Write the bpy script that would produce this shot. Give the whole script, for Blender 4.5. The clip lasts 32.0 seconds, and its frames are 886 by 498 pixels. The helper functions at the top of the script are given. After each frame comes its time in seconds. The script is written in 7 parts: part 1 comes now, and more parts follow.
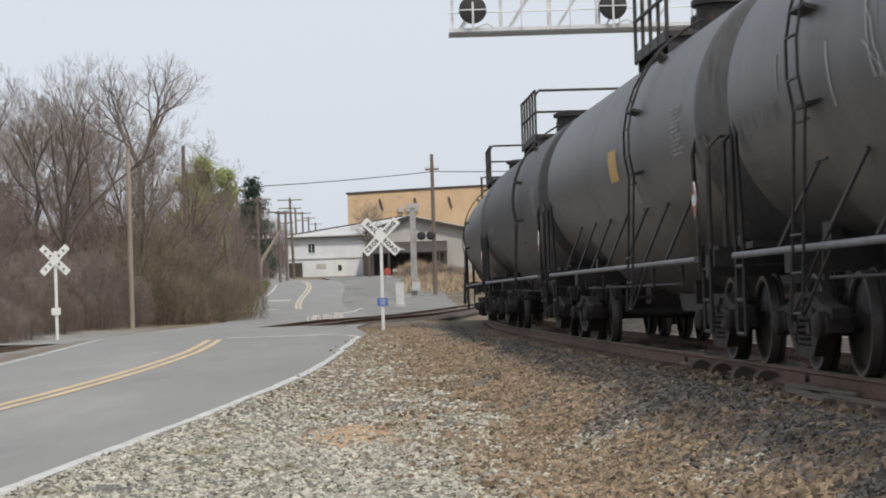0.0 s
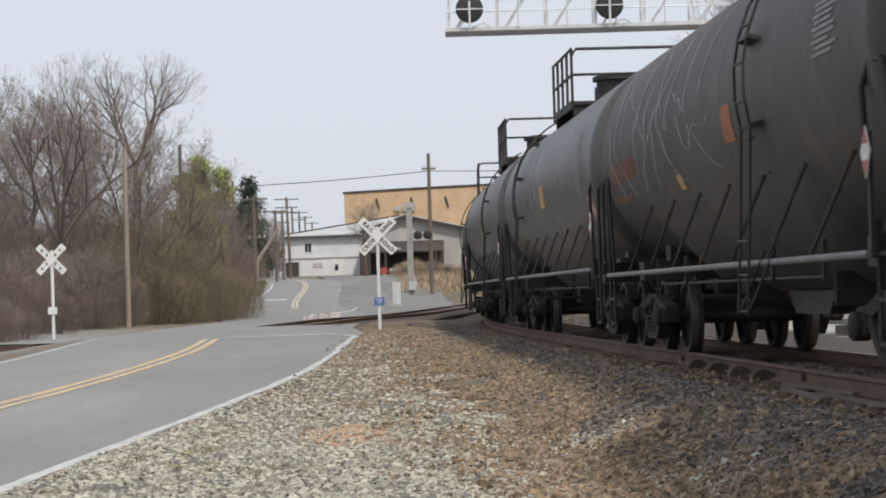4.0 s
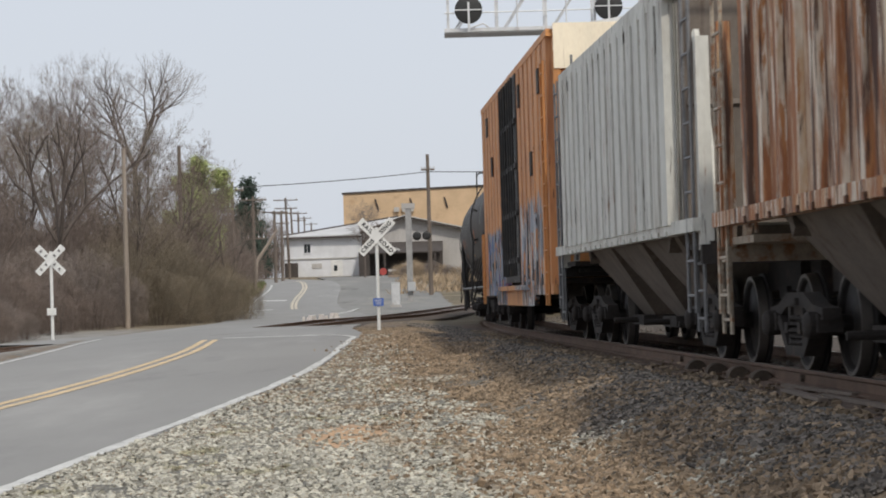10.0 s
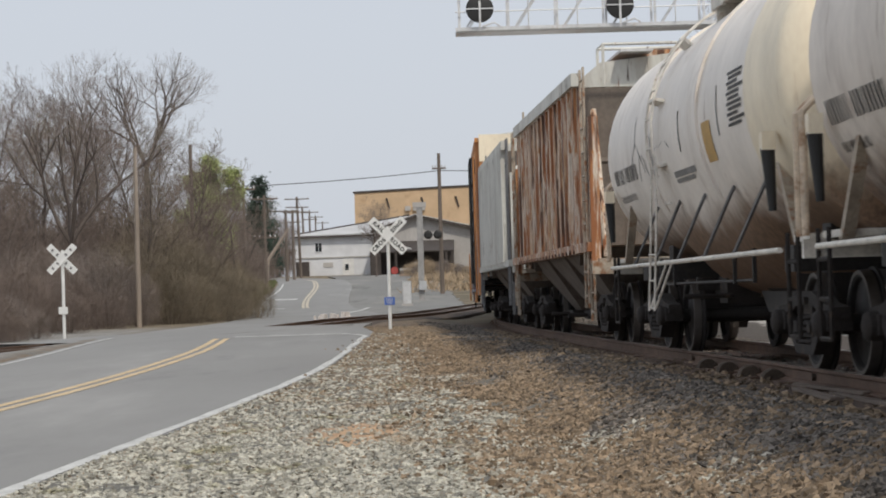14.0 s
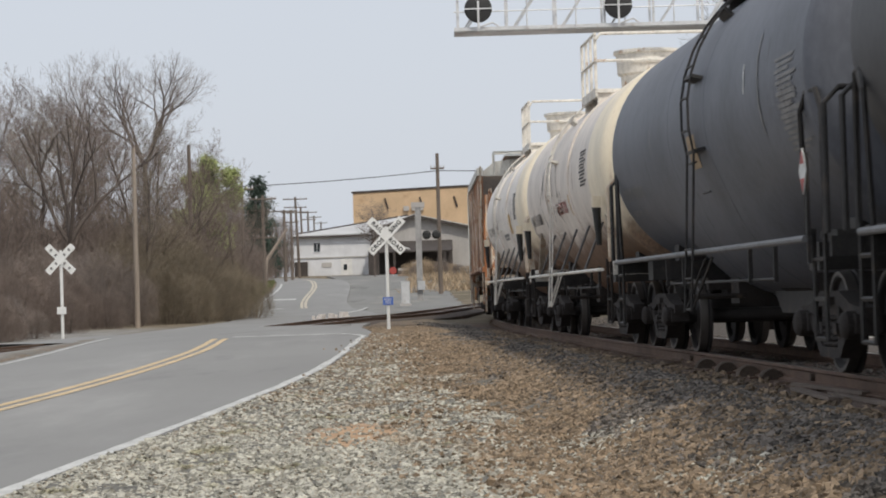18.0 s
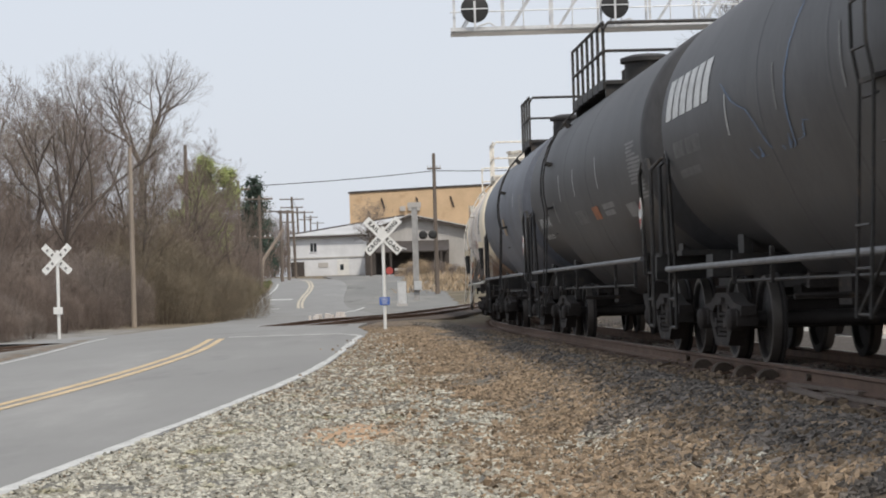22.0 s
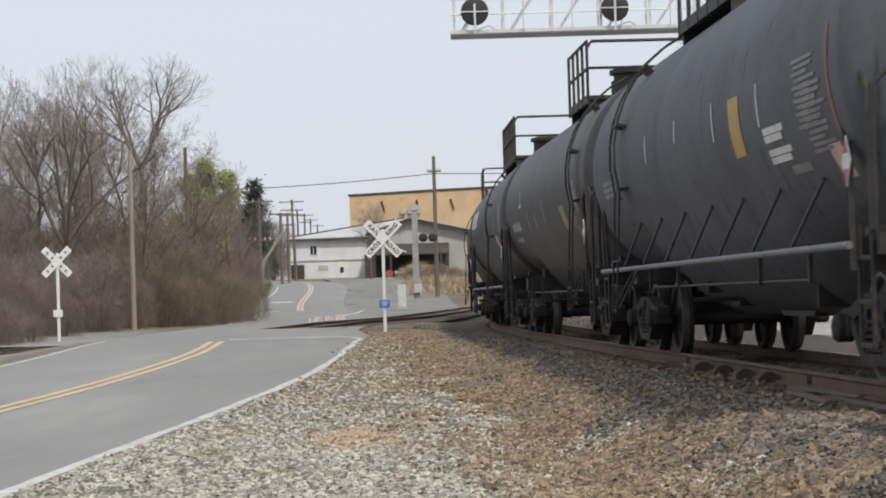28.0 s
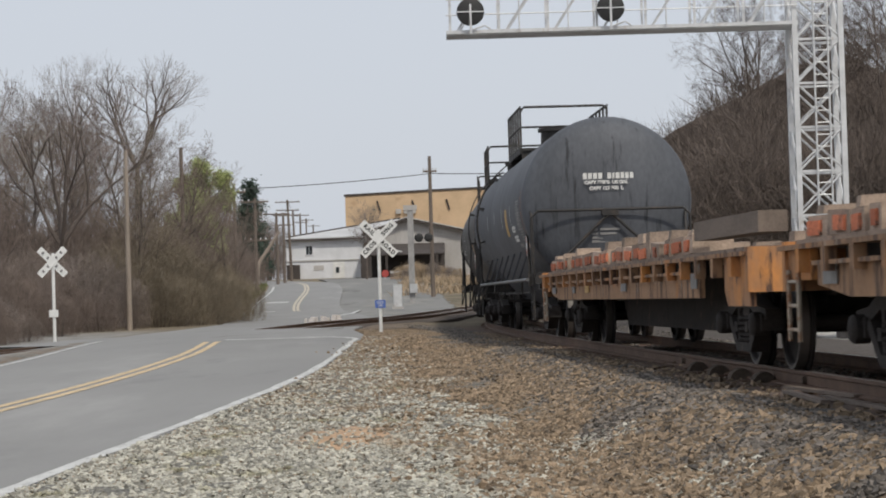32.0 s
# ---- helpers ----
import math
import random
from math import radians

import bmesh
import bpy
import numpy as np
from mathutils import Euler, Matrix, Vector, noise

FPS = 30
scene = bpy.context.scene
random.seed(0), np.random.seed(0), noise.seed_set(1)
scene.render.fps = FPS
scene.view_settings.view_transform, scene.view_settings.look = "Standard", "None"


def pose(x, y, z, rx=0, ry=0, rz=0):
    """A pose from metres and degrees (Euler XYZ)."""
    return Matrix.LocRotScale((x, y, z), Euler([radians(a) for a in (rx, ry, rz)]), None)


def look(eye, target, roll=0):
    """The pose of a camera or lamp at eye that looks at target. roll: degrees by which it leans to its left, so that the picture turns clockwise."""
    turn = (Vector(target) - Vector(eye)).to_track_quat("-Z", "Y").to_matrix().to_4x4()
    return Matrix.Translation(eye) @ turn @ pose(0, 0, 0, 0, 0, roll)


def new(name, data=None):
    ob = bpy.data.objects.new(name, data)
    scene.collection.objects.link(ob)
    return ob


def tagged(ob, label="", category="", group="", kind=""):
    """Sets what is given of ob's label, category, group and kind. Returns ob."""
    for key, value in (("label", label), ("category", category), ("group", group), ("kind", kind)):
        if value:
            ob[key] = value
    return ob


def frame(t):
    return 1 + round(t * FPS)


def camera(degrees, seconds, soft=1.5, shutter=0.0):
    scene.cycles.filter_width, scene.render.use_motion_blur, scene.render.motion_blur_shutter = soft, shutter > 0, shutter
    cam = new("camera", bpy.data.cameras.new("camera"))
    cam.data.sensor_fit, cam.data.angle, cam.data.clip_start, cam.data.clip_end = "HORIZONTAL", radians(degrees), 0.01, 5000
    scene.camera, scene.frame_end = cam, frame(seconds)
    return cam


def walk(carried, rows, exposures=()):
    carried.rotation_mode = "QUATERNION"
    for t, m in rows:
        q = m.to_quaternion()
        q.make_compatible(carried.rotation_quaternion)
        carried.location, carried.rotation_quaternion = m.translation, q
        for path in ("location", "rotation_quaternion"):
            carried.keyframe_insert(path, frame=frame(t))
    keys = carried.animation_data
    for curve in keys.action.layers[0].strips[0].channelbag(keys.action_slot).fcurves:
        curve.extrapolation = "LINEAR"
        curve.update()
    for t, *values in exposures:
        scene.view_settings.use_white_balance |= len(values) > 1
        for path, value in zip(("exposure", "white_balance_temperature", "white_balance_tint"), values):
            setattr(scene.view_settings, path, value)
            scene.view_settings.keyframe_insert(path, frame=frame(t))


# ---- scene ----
# ---------------------------------------------------------------- camera
EYE = 0.795
PITCH, ROLL = 1.2118, 1.7
SWAY = [  # seconds, hundredths of a degree to the left, hundredths of a degree upward
    (0.0, 2, 2), (0.5, -2, 0), (1.0, -2, 0), (1.5, 7, -3), (2.0, -2, 0), (2.5, -7, 0), (3.0, -7, 0), (3.5, -7, 0),
    (5.5, -2, 0), (6.0, 0, 2), (6.5, -7, 2), (7.0, -2, 0), (7.5, -9, 2), (8.0, -4, 0), (8.5, 0, 0), (9.0, 0, 0),
    (9.5, -7, 2), (10.0, -9, 2), (10.5, -11, 2), (11.0, -9, 4), (11.5, -9, 2), (12.0, -7, 4), (12.5, -5, 2),
    (13.0, 5, 4), (13.5, 13, 2), (14.0, 20, 0), (14.5, 13, 2), (16.5, 16, 0), (17.0, 16, 0), (17.5, 4, 0),
    (18.0, 16, 0), (18.5, 13, -2), (19.0, 13, 0), (19.5, 13, -2), (20.0, 13, -2), (20.5, 9, 0), (21.0, 5, 0),
    (21.5, -2, 0), (22.0, 7, 0), (22.5, 7, 0), (23.0, 5, 0), (23.5, 2, 0), (24.0, -2, 2), (24.5, 2, 2), (25.0, 5, 0),
    (25.5, -2, 2), (27.5, 7, 7), (28.0, 7, 7), (28.5, 2, 9), (29.0, 0, 9), (29.5, -4, 5), (30.0, 0, 5), (30.5, 0, 4),
    (31.0, 0, 7), (31.5, -2, 5), (32.0, -4, 7)]
cam = camera(22.59, 32.0, soft=1.9, shutter=0.35)
walk(cam, [(t, pose(0, 0, EYE, 90 + PITCH + b / 100, ROLL, a / 100)) for t, a, b in SWAY], exposures=[(0, 0.04), (3.5, 0.04), (6, 0.0), (8, -0.04), (11, -0.07), (14, -0.16), (17, -0.13), (18, -0.1), (20, 0.0), (22, 0.05), (25, 0.1), (28, 0.06), (30, -0.05), (31, -0.1), (32, -0.16)])

# ---------------------------------------------------------------- world and sun: bright high haze
SUN_EL, SUN_AZ = radians(50), radians(157)
world = bpy.data.worlds.new("world")
scene.world = world
world.use_nodes = True
wn = world.node_tree
for n in list(wn.nodes):
    wn.nodes.remove(n)
sky = wn.nodes.new("ShaderNodeTexSky")
sky.sky_type, sky.sun_disc = "NISHITA", False
sky.sun_elevation, sky.sun_rotation = SUN_EL, SUN_AZ
sky.air_density, sky.dust_density, sky.ozone_density = 1.0, 4.0, 1.0
haze = wn.nodes.new("ShaderNodeMix")
haze.data_type = "RGBA"
haze.inputs["Factor"].default_value = 0.82
wn.links.new(sky.outputs[0], haze.inputs[6])
haze.inputs[7].default_value = (7.7, 8.15, 8.95, 1)
back = wn.nodes.new("ShaderNodeBackground")
back.inputs[1].default_value = 0.1
wo = wn.nodes.new("ShaderNodeOutputWorld")
wn.links.new(haze.outputs[2], back.inputs[0])
wn.links.new(back.outputs[0], wo.inputs[0])
lamp = bpy.data.lights.new("sun", "SUN")
lamp.energy, lamp.angle, lamp.color = 2.25, radians(4), (1.0, 0.93, 0.82)
sun = new("sun", lamp)
sun.matrix_world = look((0, 0, 60), (-math.sin(SUN_AZ) * math.cos(SUN_EL), -math.cos(SUN_AZ) * math.cos(SUN_EL), 60 - math.sin(SUN_EL)))


# ---------------------------------------------------------------- materials
def nodes_of(name):
    m = bpy.data.materials.new(name)
    m.use_nodes = True
    return m, m.node_tree, m.node_tree.nodes["Principled BSDF"]


def mixer(nt, fac, a, b, kind="MIX"):
    n = nt.nodes.new("ShaderNodeMix")
    n.data_type, n.blend_type = "RGBA", kind
    for sock, v in ((n.inputs[0], fac), (n.inputs[6], a), (n.inputs[7], b)):
        if isinstance(v, bpy.types.NodeSocket):
            nt.links.new(v, sock)
        else:
            sock.default_value = (*v, 1) if isinstance(v, tuple) else v
    return n.outputs[2]


def noise_of(nt, scale, detail=4.0, stretch=(1, 1, 1), rough=0.6, seed=0.0):
    tc = nt.nodes.new("ShaderNodeTexCoord")
    mp = nt.nodes.new("ShaderNodeMapping")
    mp.inputs["Scale"].default_value = stretch
    mp.inputs["Location"].default_value = (seed, seed * 1.7, seed * 0.6)
    nt.links.new(tc.outputs["Object"], mp.inputs[0])
    nz = nt.nodes.new("ShaderNodeTexNoise")
    nz.inputs["Scale"].default_value, nz.inputs["Detail"].default_value = scale, detail
    nz.inputs["Roughness"].default_value = rough
    nt.links.new(mp.outputs[0], nz.inputs["Vector"])
    return nz.outputs["Fac"]


def step(nt, v, lo, hi):
    r = nt.nodes.new("ShaderNodeMapRange")
    r.interpolation_type = "SMOOTHSTEP"
    for i, x in ((1, lo), (2, hi)):
        r.inputs[i].default_value = x
    nt.links.new(v, r.inputs[0])
    return r.outputs[0]


def shade(c, k):
    return tuple(min(1.0, x * k) for x in c)


def mat(name, c, rough=0.75, metal=0.0, var=0.25, scale=2.0, fine=35.0, bump=0.15, stretch=(1, 1, 1), worn=(), island=0.0, spread=0.0, gloss=0.5, spatter=None):
    """worn: rows of (colour, noise scale, stretch, low, high) laid over the base. island: spread of brightness between loose pieces."""
    m, nt, p = nodes_of(name)
    big, small = noise_of(nt, scale, 3, stretch), noise_of(nt, fine, 3, stretch, seed=3.1)
    col = mixer(nt, step(nt, big, 0.3, 0.7), shade(c, 1 - var), shade(c, 1 + var))
    col = mixer(nt, 0.55 * min(1, var * 2.2), col, mixer(nt, step(nt, small, 0.3, 0.7), shade(c, 0.6), shade(c, 1.4)))
    for k, (wc, ws, wst, lo, hi, *sd) in enumerate(worn):
        col = mixer(nt, step(nt, noise_of(nt, ws, 5, wst, 0.65, seed=sd[0] if sd else 7.3 + 5 * k), lo, hi), col, wc)
    if spatter:
        wc, edge, rag = spatter
        tc = nt.nodes.new("ShaderNodeTexCoord")
        sep = nt.nodes.new("ShaderNodeSeparateXYZ")
        nt.links.new(tc.outputs["Object"], sep.inputs[0])
        up = nt.nodes.new("ShaderNodeMath")
        up.operation = "MULTIPLY_ADD"
        nt.links.new(noise_of(nt, 1.1, 6, (1, 1, 0.45), 0.7, seed=21), up.inputs[0])
        up.inputs[1].default_value = rag
        nt.links.new(sep.outputs["Z"], up.inputs[2])
        col = mixer(nt, step(nt, up.outputs[0], edge + rag * 0.5 + 0.25, edge + rag * 0.5 - 0.25), col, mixer(nt, step(nt, small, 0.3, 0.7), shade(wc, 0.7), shade(wc, 1.3)))
    if island:
        g = nt.nodes.new("ShaderNodeNewGeometry")
        r = nt.nodes.new("ShaderNodeMapRange")
        r.inputs[3].default_value, r.inputs[4].default_value = 1 - island, 1 + island
        nt.links.new(g.outputs["Random Per Island"], r.inputs[0])
        mul = nt.nodes.new("ShaderNodeVectorMath")
        mul.operation = "SCALE"
        nt.links.new(col, mul.inputs[0])
        nt.links.new(r.outputs[0], mul.inputs["Scale"])
        col = mul.outputs[0]
    if spread:
        g = nt.nodes.new("ShaderNodeObjectInfo")
        r = nt.nodes.new("ShaderNodeMapRange")
        r.inputs[3].default_value, r.inputs[4].default_value = 1 - spread, 1 + spread
        nt.links.new(g.outputs["Random"], r.inputs[0])
        mul = nt.nodes.new("ShaderNodeVectorMath")
        mul.operation = "SCALE"
        nt.links.new(col, mul.inputs[0])
        nt.links.new(r.outputs[0], mul.inputs["Scale"])
        col = mul.outputs[0]
    nt.links.new(col, p.inputs["Base Color"])
    p.inputs["Roughness"].default_value, p.inputs["Metallic"].default_value = rough, metal
    p.inputs["Specular IOR Level"].default_value = gloss
    if bump:
        b = nt.nodes.new("ShaderNodeBump")
        b.inputs["Strength"].default_value, b.inputs["Distance"].default_value = bump, 0.02
        nt.links.new(small, b.inputs["Height"])
        nt.links.new(b.outputs[0], p.inputs["Normal"])
    return m


RUST, DRUST = (0.26, 0.115, 0.05), (0.10, 0.05, 0.03)
TALL = (3, 3, 0.25)
M = dict(
    black=mat("black_tank_paint", (0.073, 0.0705, 0.07), 0.42, 0, 0.25, 0.8, 14, 0.06, (1, 1, 0.5),
              [((0.105, 0.097, 0.088), 1.2, (1.5, 1.5, 0.5), 0.5, 0.8), ((0.045, 0.043, 0.042), 2.5, TALL, 0.58, 0.72)], gloss=0.4),
    coal=mat("dull_black_tank_paint", (0.055, 0.054, 0.056), 0.5, 0, 0.25, 0.7, 12, 0.06, (1, 1, 0.5),
             [((0.07, 0.066, 0.063), 1.0, (1.3, 1.3, 0.6), 0.5, 0.85), ((0.12, 0.108, 0.095), 5, (4, 4, 0.3), 0.66, 0.8)], gloss=0.3),
    slate=mat("slate_blue_tank_paint", (0.083, 0.089, 0.102), 0.62, 0, 0.2, 0.8, 14, 0.05, (1, 1, 0.5),
              [((0.025, 0.026, 0.03), 2, TALL, 0.56, 0.7)], gloss=0.35),
    slate_light=mat("worn_slate_blue_tank_paint", (0.118, 0.125, 0.146), 0.5, 0, 0.2, 0.8, 14, 0.05, (1, 1, 0.5), [((0.06, 0.063, 0.072), 2, TALL, 0.6, 0.74)], gloss=0.35),
    dirty=mat("dirty_black_tank_paint", (0.075, 0.071, 0.068), 0.56, 0, 0.25, 0.8, 12, 0.06, (1, 1, 0.5),
              [((0.125, 0.105, 0.085), 1.1, (1.2, 1.2, 0.6), 0.48, 0.85)], gloss=0.22),
    cream=mat("dirty_white_tank_paint", (0.82, 0.76, 0.69), 0.5, 0, 0.08, 1.2, 14, 0.05, (1, 1, 0.5),
              [((0.60, 0.53, 0.46), 1.6, (1.5, 1.5, 0.6), 0.5, 0.85), ((0.30, 0.22, 0.16), 3, (3, 3, 0.3), 0.63, 0.78)], spatter=((0.20, 0.125, 0.08), 1.62, 1.0)),
    cream_grimy=mat("grimy_tan_white_tank_paint", (0.74, 0.67, 0.60), 0.55, 0, 0.1, 1.2, 14, 0.05, (1, 1, 0.5),
                    [((0.52, 0.45, 0.39), 1.4, (1.4, 1.4, 0.6), 0.48, 0.82), ((0.26, 0.18, 0.125), 3, (3, 3, 0.3), 0.6, 0.76)], spatter=((0.18, 0.105, 0.065), 1.72, 1.1)),
    band=mat("cream_band_paint", (0.88, 0.77, 0.59), 0.55, 0, 0.08, 2, 20, 0.05, (1, 1, 0.5), [((0.56, 0.44, 0.31), 4, (4, 4, 0.3), 0.6, 0.78)], spatter=((0.20, 0.125, 0.08), 1.7, 0.9)),
    steel=mat("black_steel", (0.032, 0.03, 0.029), 0.6, 0.2, 0.3, 3, 30, 0.1, worn=[((0.075, 0.058, 0.046), 4, (1, 1, 1), 0.5, 0.75)]),
    wheel=mat("oily_dark_wheel_steel", (0.022, 0.019, 0.018), 0.7, 0.2, 0.3, 4, 30, 0.1, worn=[((0.06, 0.045, 0.036), 5, (1, 1, 1), 0.56, 0.75)]),
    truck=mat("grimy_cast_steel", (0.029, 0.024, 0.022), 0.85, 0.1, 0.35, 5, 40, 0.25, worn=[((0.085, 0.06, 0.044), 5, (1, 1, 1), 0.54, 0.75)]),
    tread=mat("bright_worn_steel", (0.11, 0.10, 0.092), 0.5, 0.6, 0.1, 6, 50, 0.0),
    grey_pipe=mat("weathered_grey_pipe", (0.16, 0.16, 0.165), 0.55, 0.1, 0.25, 5, 30, 0.05),
    pale_pipe=mat("grubby_white_fittings_paint", (0.70, 0.665, 0.60), 0.6, 0, 0.2, 5, 30, 0.1, worn=[((0.40, 0.25, 0.15), 5, (1, 1, 1), 0.58, 0.7)]),
    tan_pipe=mat("tan_stained_cream_pipe", (0.66, 0.54, 0.41), 0.62, 0, 0.2, 5, 30, 0.1, worn=[((0.36, 0.22, 0.13), 5, (1, 1, 1), 0.5, 0.68)]),
    rust_pipe=mat("rusty_cream_pipe", (0.40, 0.34, 0.27), 0.65, 0, 0.25, 5, 30, 0.1, worn=[(RUST, 6, (1, 1, 1), 0.48, 0.65)]),
    white=mat("white_lettering", (0.62, 0.62, 0.6), 0.6, 0, 0.15, 6, 40, 0.0),
    dim=mat("faded_lettering", (0.2, 0.195, 0.19), 0.6, 0, 0.3, 6, 40, 0.0),
    yellow=mat("yellow_sticker", (0.48, 0.29, 0.075), 0.5, 0, 0.15, 6, 40, 0.0),
    amber=mat("faded_orange_lettering", (0.30, 0.10, 0.035), 0.6, 0, 0.2, 6, 40, 0.0),
    tan_sticker=mat("faded_tan_sticker", (0.34, 0.235, 0.13), 0.55, 0, 0.15, 6, 40, 0.0),
    pink=mat("pale_pink_sticker", (0.5, 0.36, 0.33), 0.5, 0, 0.15, 6, 40, 0.0),
    red=mat("red_sticker", (0.36, 0.06, 0.05), 0.5, 0, 0.15, 6, 40, 0.0),
    scrawl=mat("pale_spray_paint", (0.42, 0.42, 0.42), 0.6, 0, 0.25, 4, 30, 0.0),
    blue_spray=mat("blue_spray_paint", (0.10, 0.19, 0.34), 0.6, 0, 0.25, 4, 30, 0.0),
    hopper=mat("weathered_grey_hopper_paint", (0.60, 0.595, 0.55), 0.65, 0, 0.12, 1.5, 20, 0.06, (1, 1, 0.4),
               [((0.42, 0.39, 0.34), 1.4, (1.5, 1.5, 0.3), 0.46, 0.72), ((0.10, 0.085, 0.07), 5.0, (2.5, 2.5, 0.18), 0.61, 0.66), ((0.24, 0.12, 0.065), 5, (2.0, 2.0, 0.2), 0.61, 0.7)]),
    # streaked grey sheet, also darkened for the shade between the posts
    hopper_sheet=mat("streaked_hopper_sheet_with_gap_shade", (0.22, 0.215, 0.195), 0.65, 0, 0.14, 1.5, 20, 0.06, (1, 1, 0.4),
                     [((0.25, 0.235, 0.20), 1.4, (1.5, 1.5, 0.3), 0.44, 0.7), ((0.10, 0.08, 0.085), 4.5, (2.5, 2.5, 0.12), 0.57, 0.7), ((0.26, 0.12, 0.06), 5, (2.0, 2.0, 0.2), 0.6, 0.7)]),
    rusty_sheet=mat("heavily_rusted_side_sheet", (0.50, 0.36, 0.255), 0.8, 0, 0.2, 1.5, 20, 0.15, (1, 1, 0.5),
                    [((0.27, 0.105, 0.045), 1.8, (1.6, 1.6, 0.3), 0.40, 0.52), ((0.075, 0.035, 0.026), 2.6, (2.2, 2.2, 0.2), 0.5, 0.58), ((0.20, 0.19, 0.20), 1.2, (1.2, 1.2, 0.6), 0.62, 0.72)]),
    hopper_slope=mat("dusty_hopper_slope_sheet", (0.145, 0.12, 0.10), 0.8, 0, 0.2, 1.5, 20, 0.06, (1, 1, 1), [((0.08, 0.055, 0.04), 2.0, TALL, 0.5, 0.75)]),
    rusty=mat("rust_streaked_white_paint", (0.70, 0.62, 0.52), 0.75, 0, 0.15, 1.5, 20, 0.15, (1, 1, 0.5),
              [((0.52, 0.35, 0.21), 1.7, (1.1, 1.1, 0.4), 0.45, 0.62), ((0.32, 0.125, 0.05), 2.2, (2.4, 2.4, 0.22), 0.45, 0.54), ((0.42, 0.19, 0.075), 6, (2.5, 2.5, 0.3), 0.54, 0.6), ((0.10, 0.05, 0.032), 3.2, (3, 3, 0.16), 0.52, 0.59)]),
    orange=mat("weathered_orange_paint", (0.56, 0.25, 0.085), 0.6, 0, 0.15, 1.2, 20, 0.06, (1, 1, 0.4),
               [((0.38, 0.16, 0.06), 2, TALL, 0.5, 0.75), ((0.12, 0.06, 0.035), 6, TALL, 0.64, 0.72)]),
    flat_orange=mat("rusty_orange_flatcar_paint", (0.54, 0.225, 0.06), 0.75, 0, 0.2, 1.4, 22, 0.15, (1, 1, 0.6),
                    [((0.36, 0.19, 0.10), 1.1, (1, 1, 0.5), 0.42, 0.62), ((0.085, 0.05, 0.037), 3.5, (2, 2, 0.4), 0.52, 0.62)]),
    flat_dusty=mat("dusty_faded_flatcar_paint", (0.33, 0.19, 0.105), 0.8, 0, 0.2, 1.4, 22, 0.15, (1, 1, 0.6),
                   [((0.42, 0.18, 0.06), 0.9, (1, 1, 0.8), 0.58, 0.68), ((0.10, 0.06, 0.042), 3.0, (2, 2, 0.35), 0.47, 0.62), ((0.40, 0.35, 0.29), 4, (2, 2, 0.5), 0.6, 0.7)]),
    red_timber=mat("red_stained_bunk_timber", (0.48, 0.155, 0.08), 0.9, 0, 0.25, 4, 40, 0.3, (0.3, 1, 1), [((0.12, 0.07, 0.05), 5, (1, 1, 1), 0.5, 0.65)], spread=0.35),
    timber=mat("weathered_timber_block", (0.32, 0.245, 0.19), 0.9, 0, 0.3, 4, 40, 0.3, (0.3, 1, 1), [((0.13, 0.09, 0.07), 4, (1, 1, 1), 0.52, 0.66)], spread=0.4),
    door_black=mat("flaking_black_door_paint", (0.036, 0.034, 0.034), 0.7, 0, 0.3, 3, 25, 0.1, (1, 1, 0.4), [((0.34, 0.33, 0.32), 3.0, (2, 2, 0.35), 0.57, 0.63)]),
    asphalt=mat("worn_asphalt", (0.232, 0.229, 0.221), 0.85, 0, 0.07, 0.25, 60, 0.15, (1, 0.35, 1), [((0.18, 0.178, 0.175), 0.5, (1.4, 0.35, 1), 0.55, 0.75), ((0.30, 0.295, 0.285), 0.35, (1, 0.2, 1), 0.55, 0.8)]),
    yard=mat("patched_yard_asphalt", (0.185, 0.182, 0.172), 0.88, 0, 0.12, 0.25, 60, 0.15, (1, 0.35, 1), [((0.25, 0.24, 0.215), 0.3, (1, 0.25, 1), 0.5, 0.7), ((0.12, 0.118, 0.11), 0.4, (1, 0.25, 1), 0.56, 0.68)]),
    line_white=mat("worn_white_road_paint", (0.52, 0.52, 0.50), 0.7, 0, 0.15, 2, 30, 0.05, worn=[((0.36, 0.355, 0.34), 1.2, (1, 0.6, 1), 0.54, 0.76), ((0.25, 0.245, 0.235), 9, (1, 1, 1), 0.56, 0.66)]),
    line_faded=mat("faded_cream_road_paint", (0.50, 0.44, 0.34), 0.7, 0, 0.12, 2, 30, 0.05, worn=[((0.34, 0.31, 0.26), 2, (1, 0.6, 1), 0.46, 0.66)]),
    line_yellow=mat("worn_yellow_road_paint", (0.58, 0.435, 0.25), 0.7, 0, 0.12, 2, 30, 0.05, worn=[((0.42, 0.335, 0.21), 2, (1, 0.6, 1), 0.5, 0.72), ((0.26, 0.25, 0.225), 9, (1, 1, 1), 0.56, 0.66)]),
    rail=mat("rusty_rail_steel", (0.135, 0.085, 0.06), 0.75, 0.2, 0.25, 3, 40, 0.15),
    railtop=mat("polished_rail_head", (0.30, 0.27, 0.25), 0.35, 0.8, 0.1, 3, 40, 0.0),
    tie=mat("old_creosoted_tie", (0.085, 0.065, 0.05), 0.95, 0, 0.3, 4, 40, 0.3, (0.3, 1, 1), spread=0.3),
    galv=mat("galvanised_steel", (0.60, 0.605, 0.61), 0.45, 0.15, 0.12, 2, 30, 0.04, worn=[((0.42, 0.36, 0.32), 3, (1, 1, 0.5), 0.6, 0.75)]),
    signwhite=mat("white_sign_sheeting", (0.72, 0.72, 0.70), 0.5, 0, 0.08, 2, 30, 0.02),
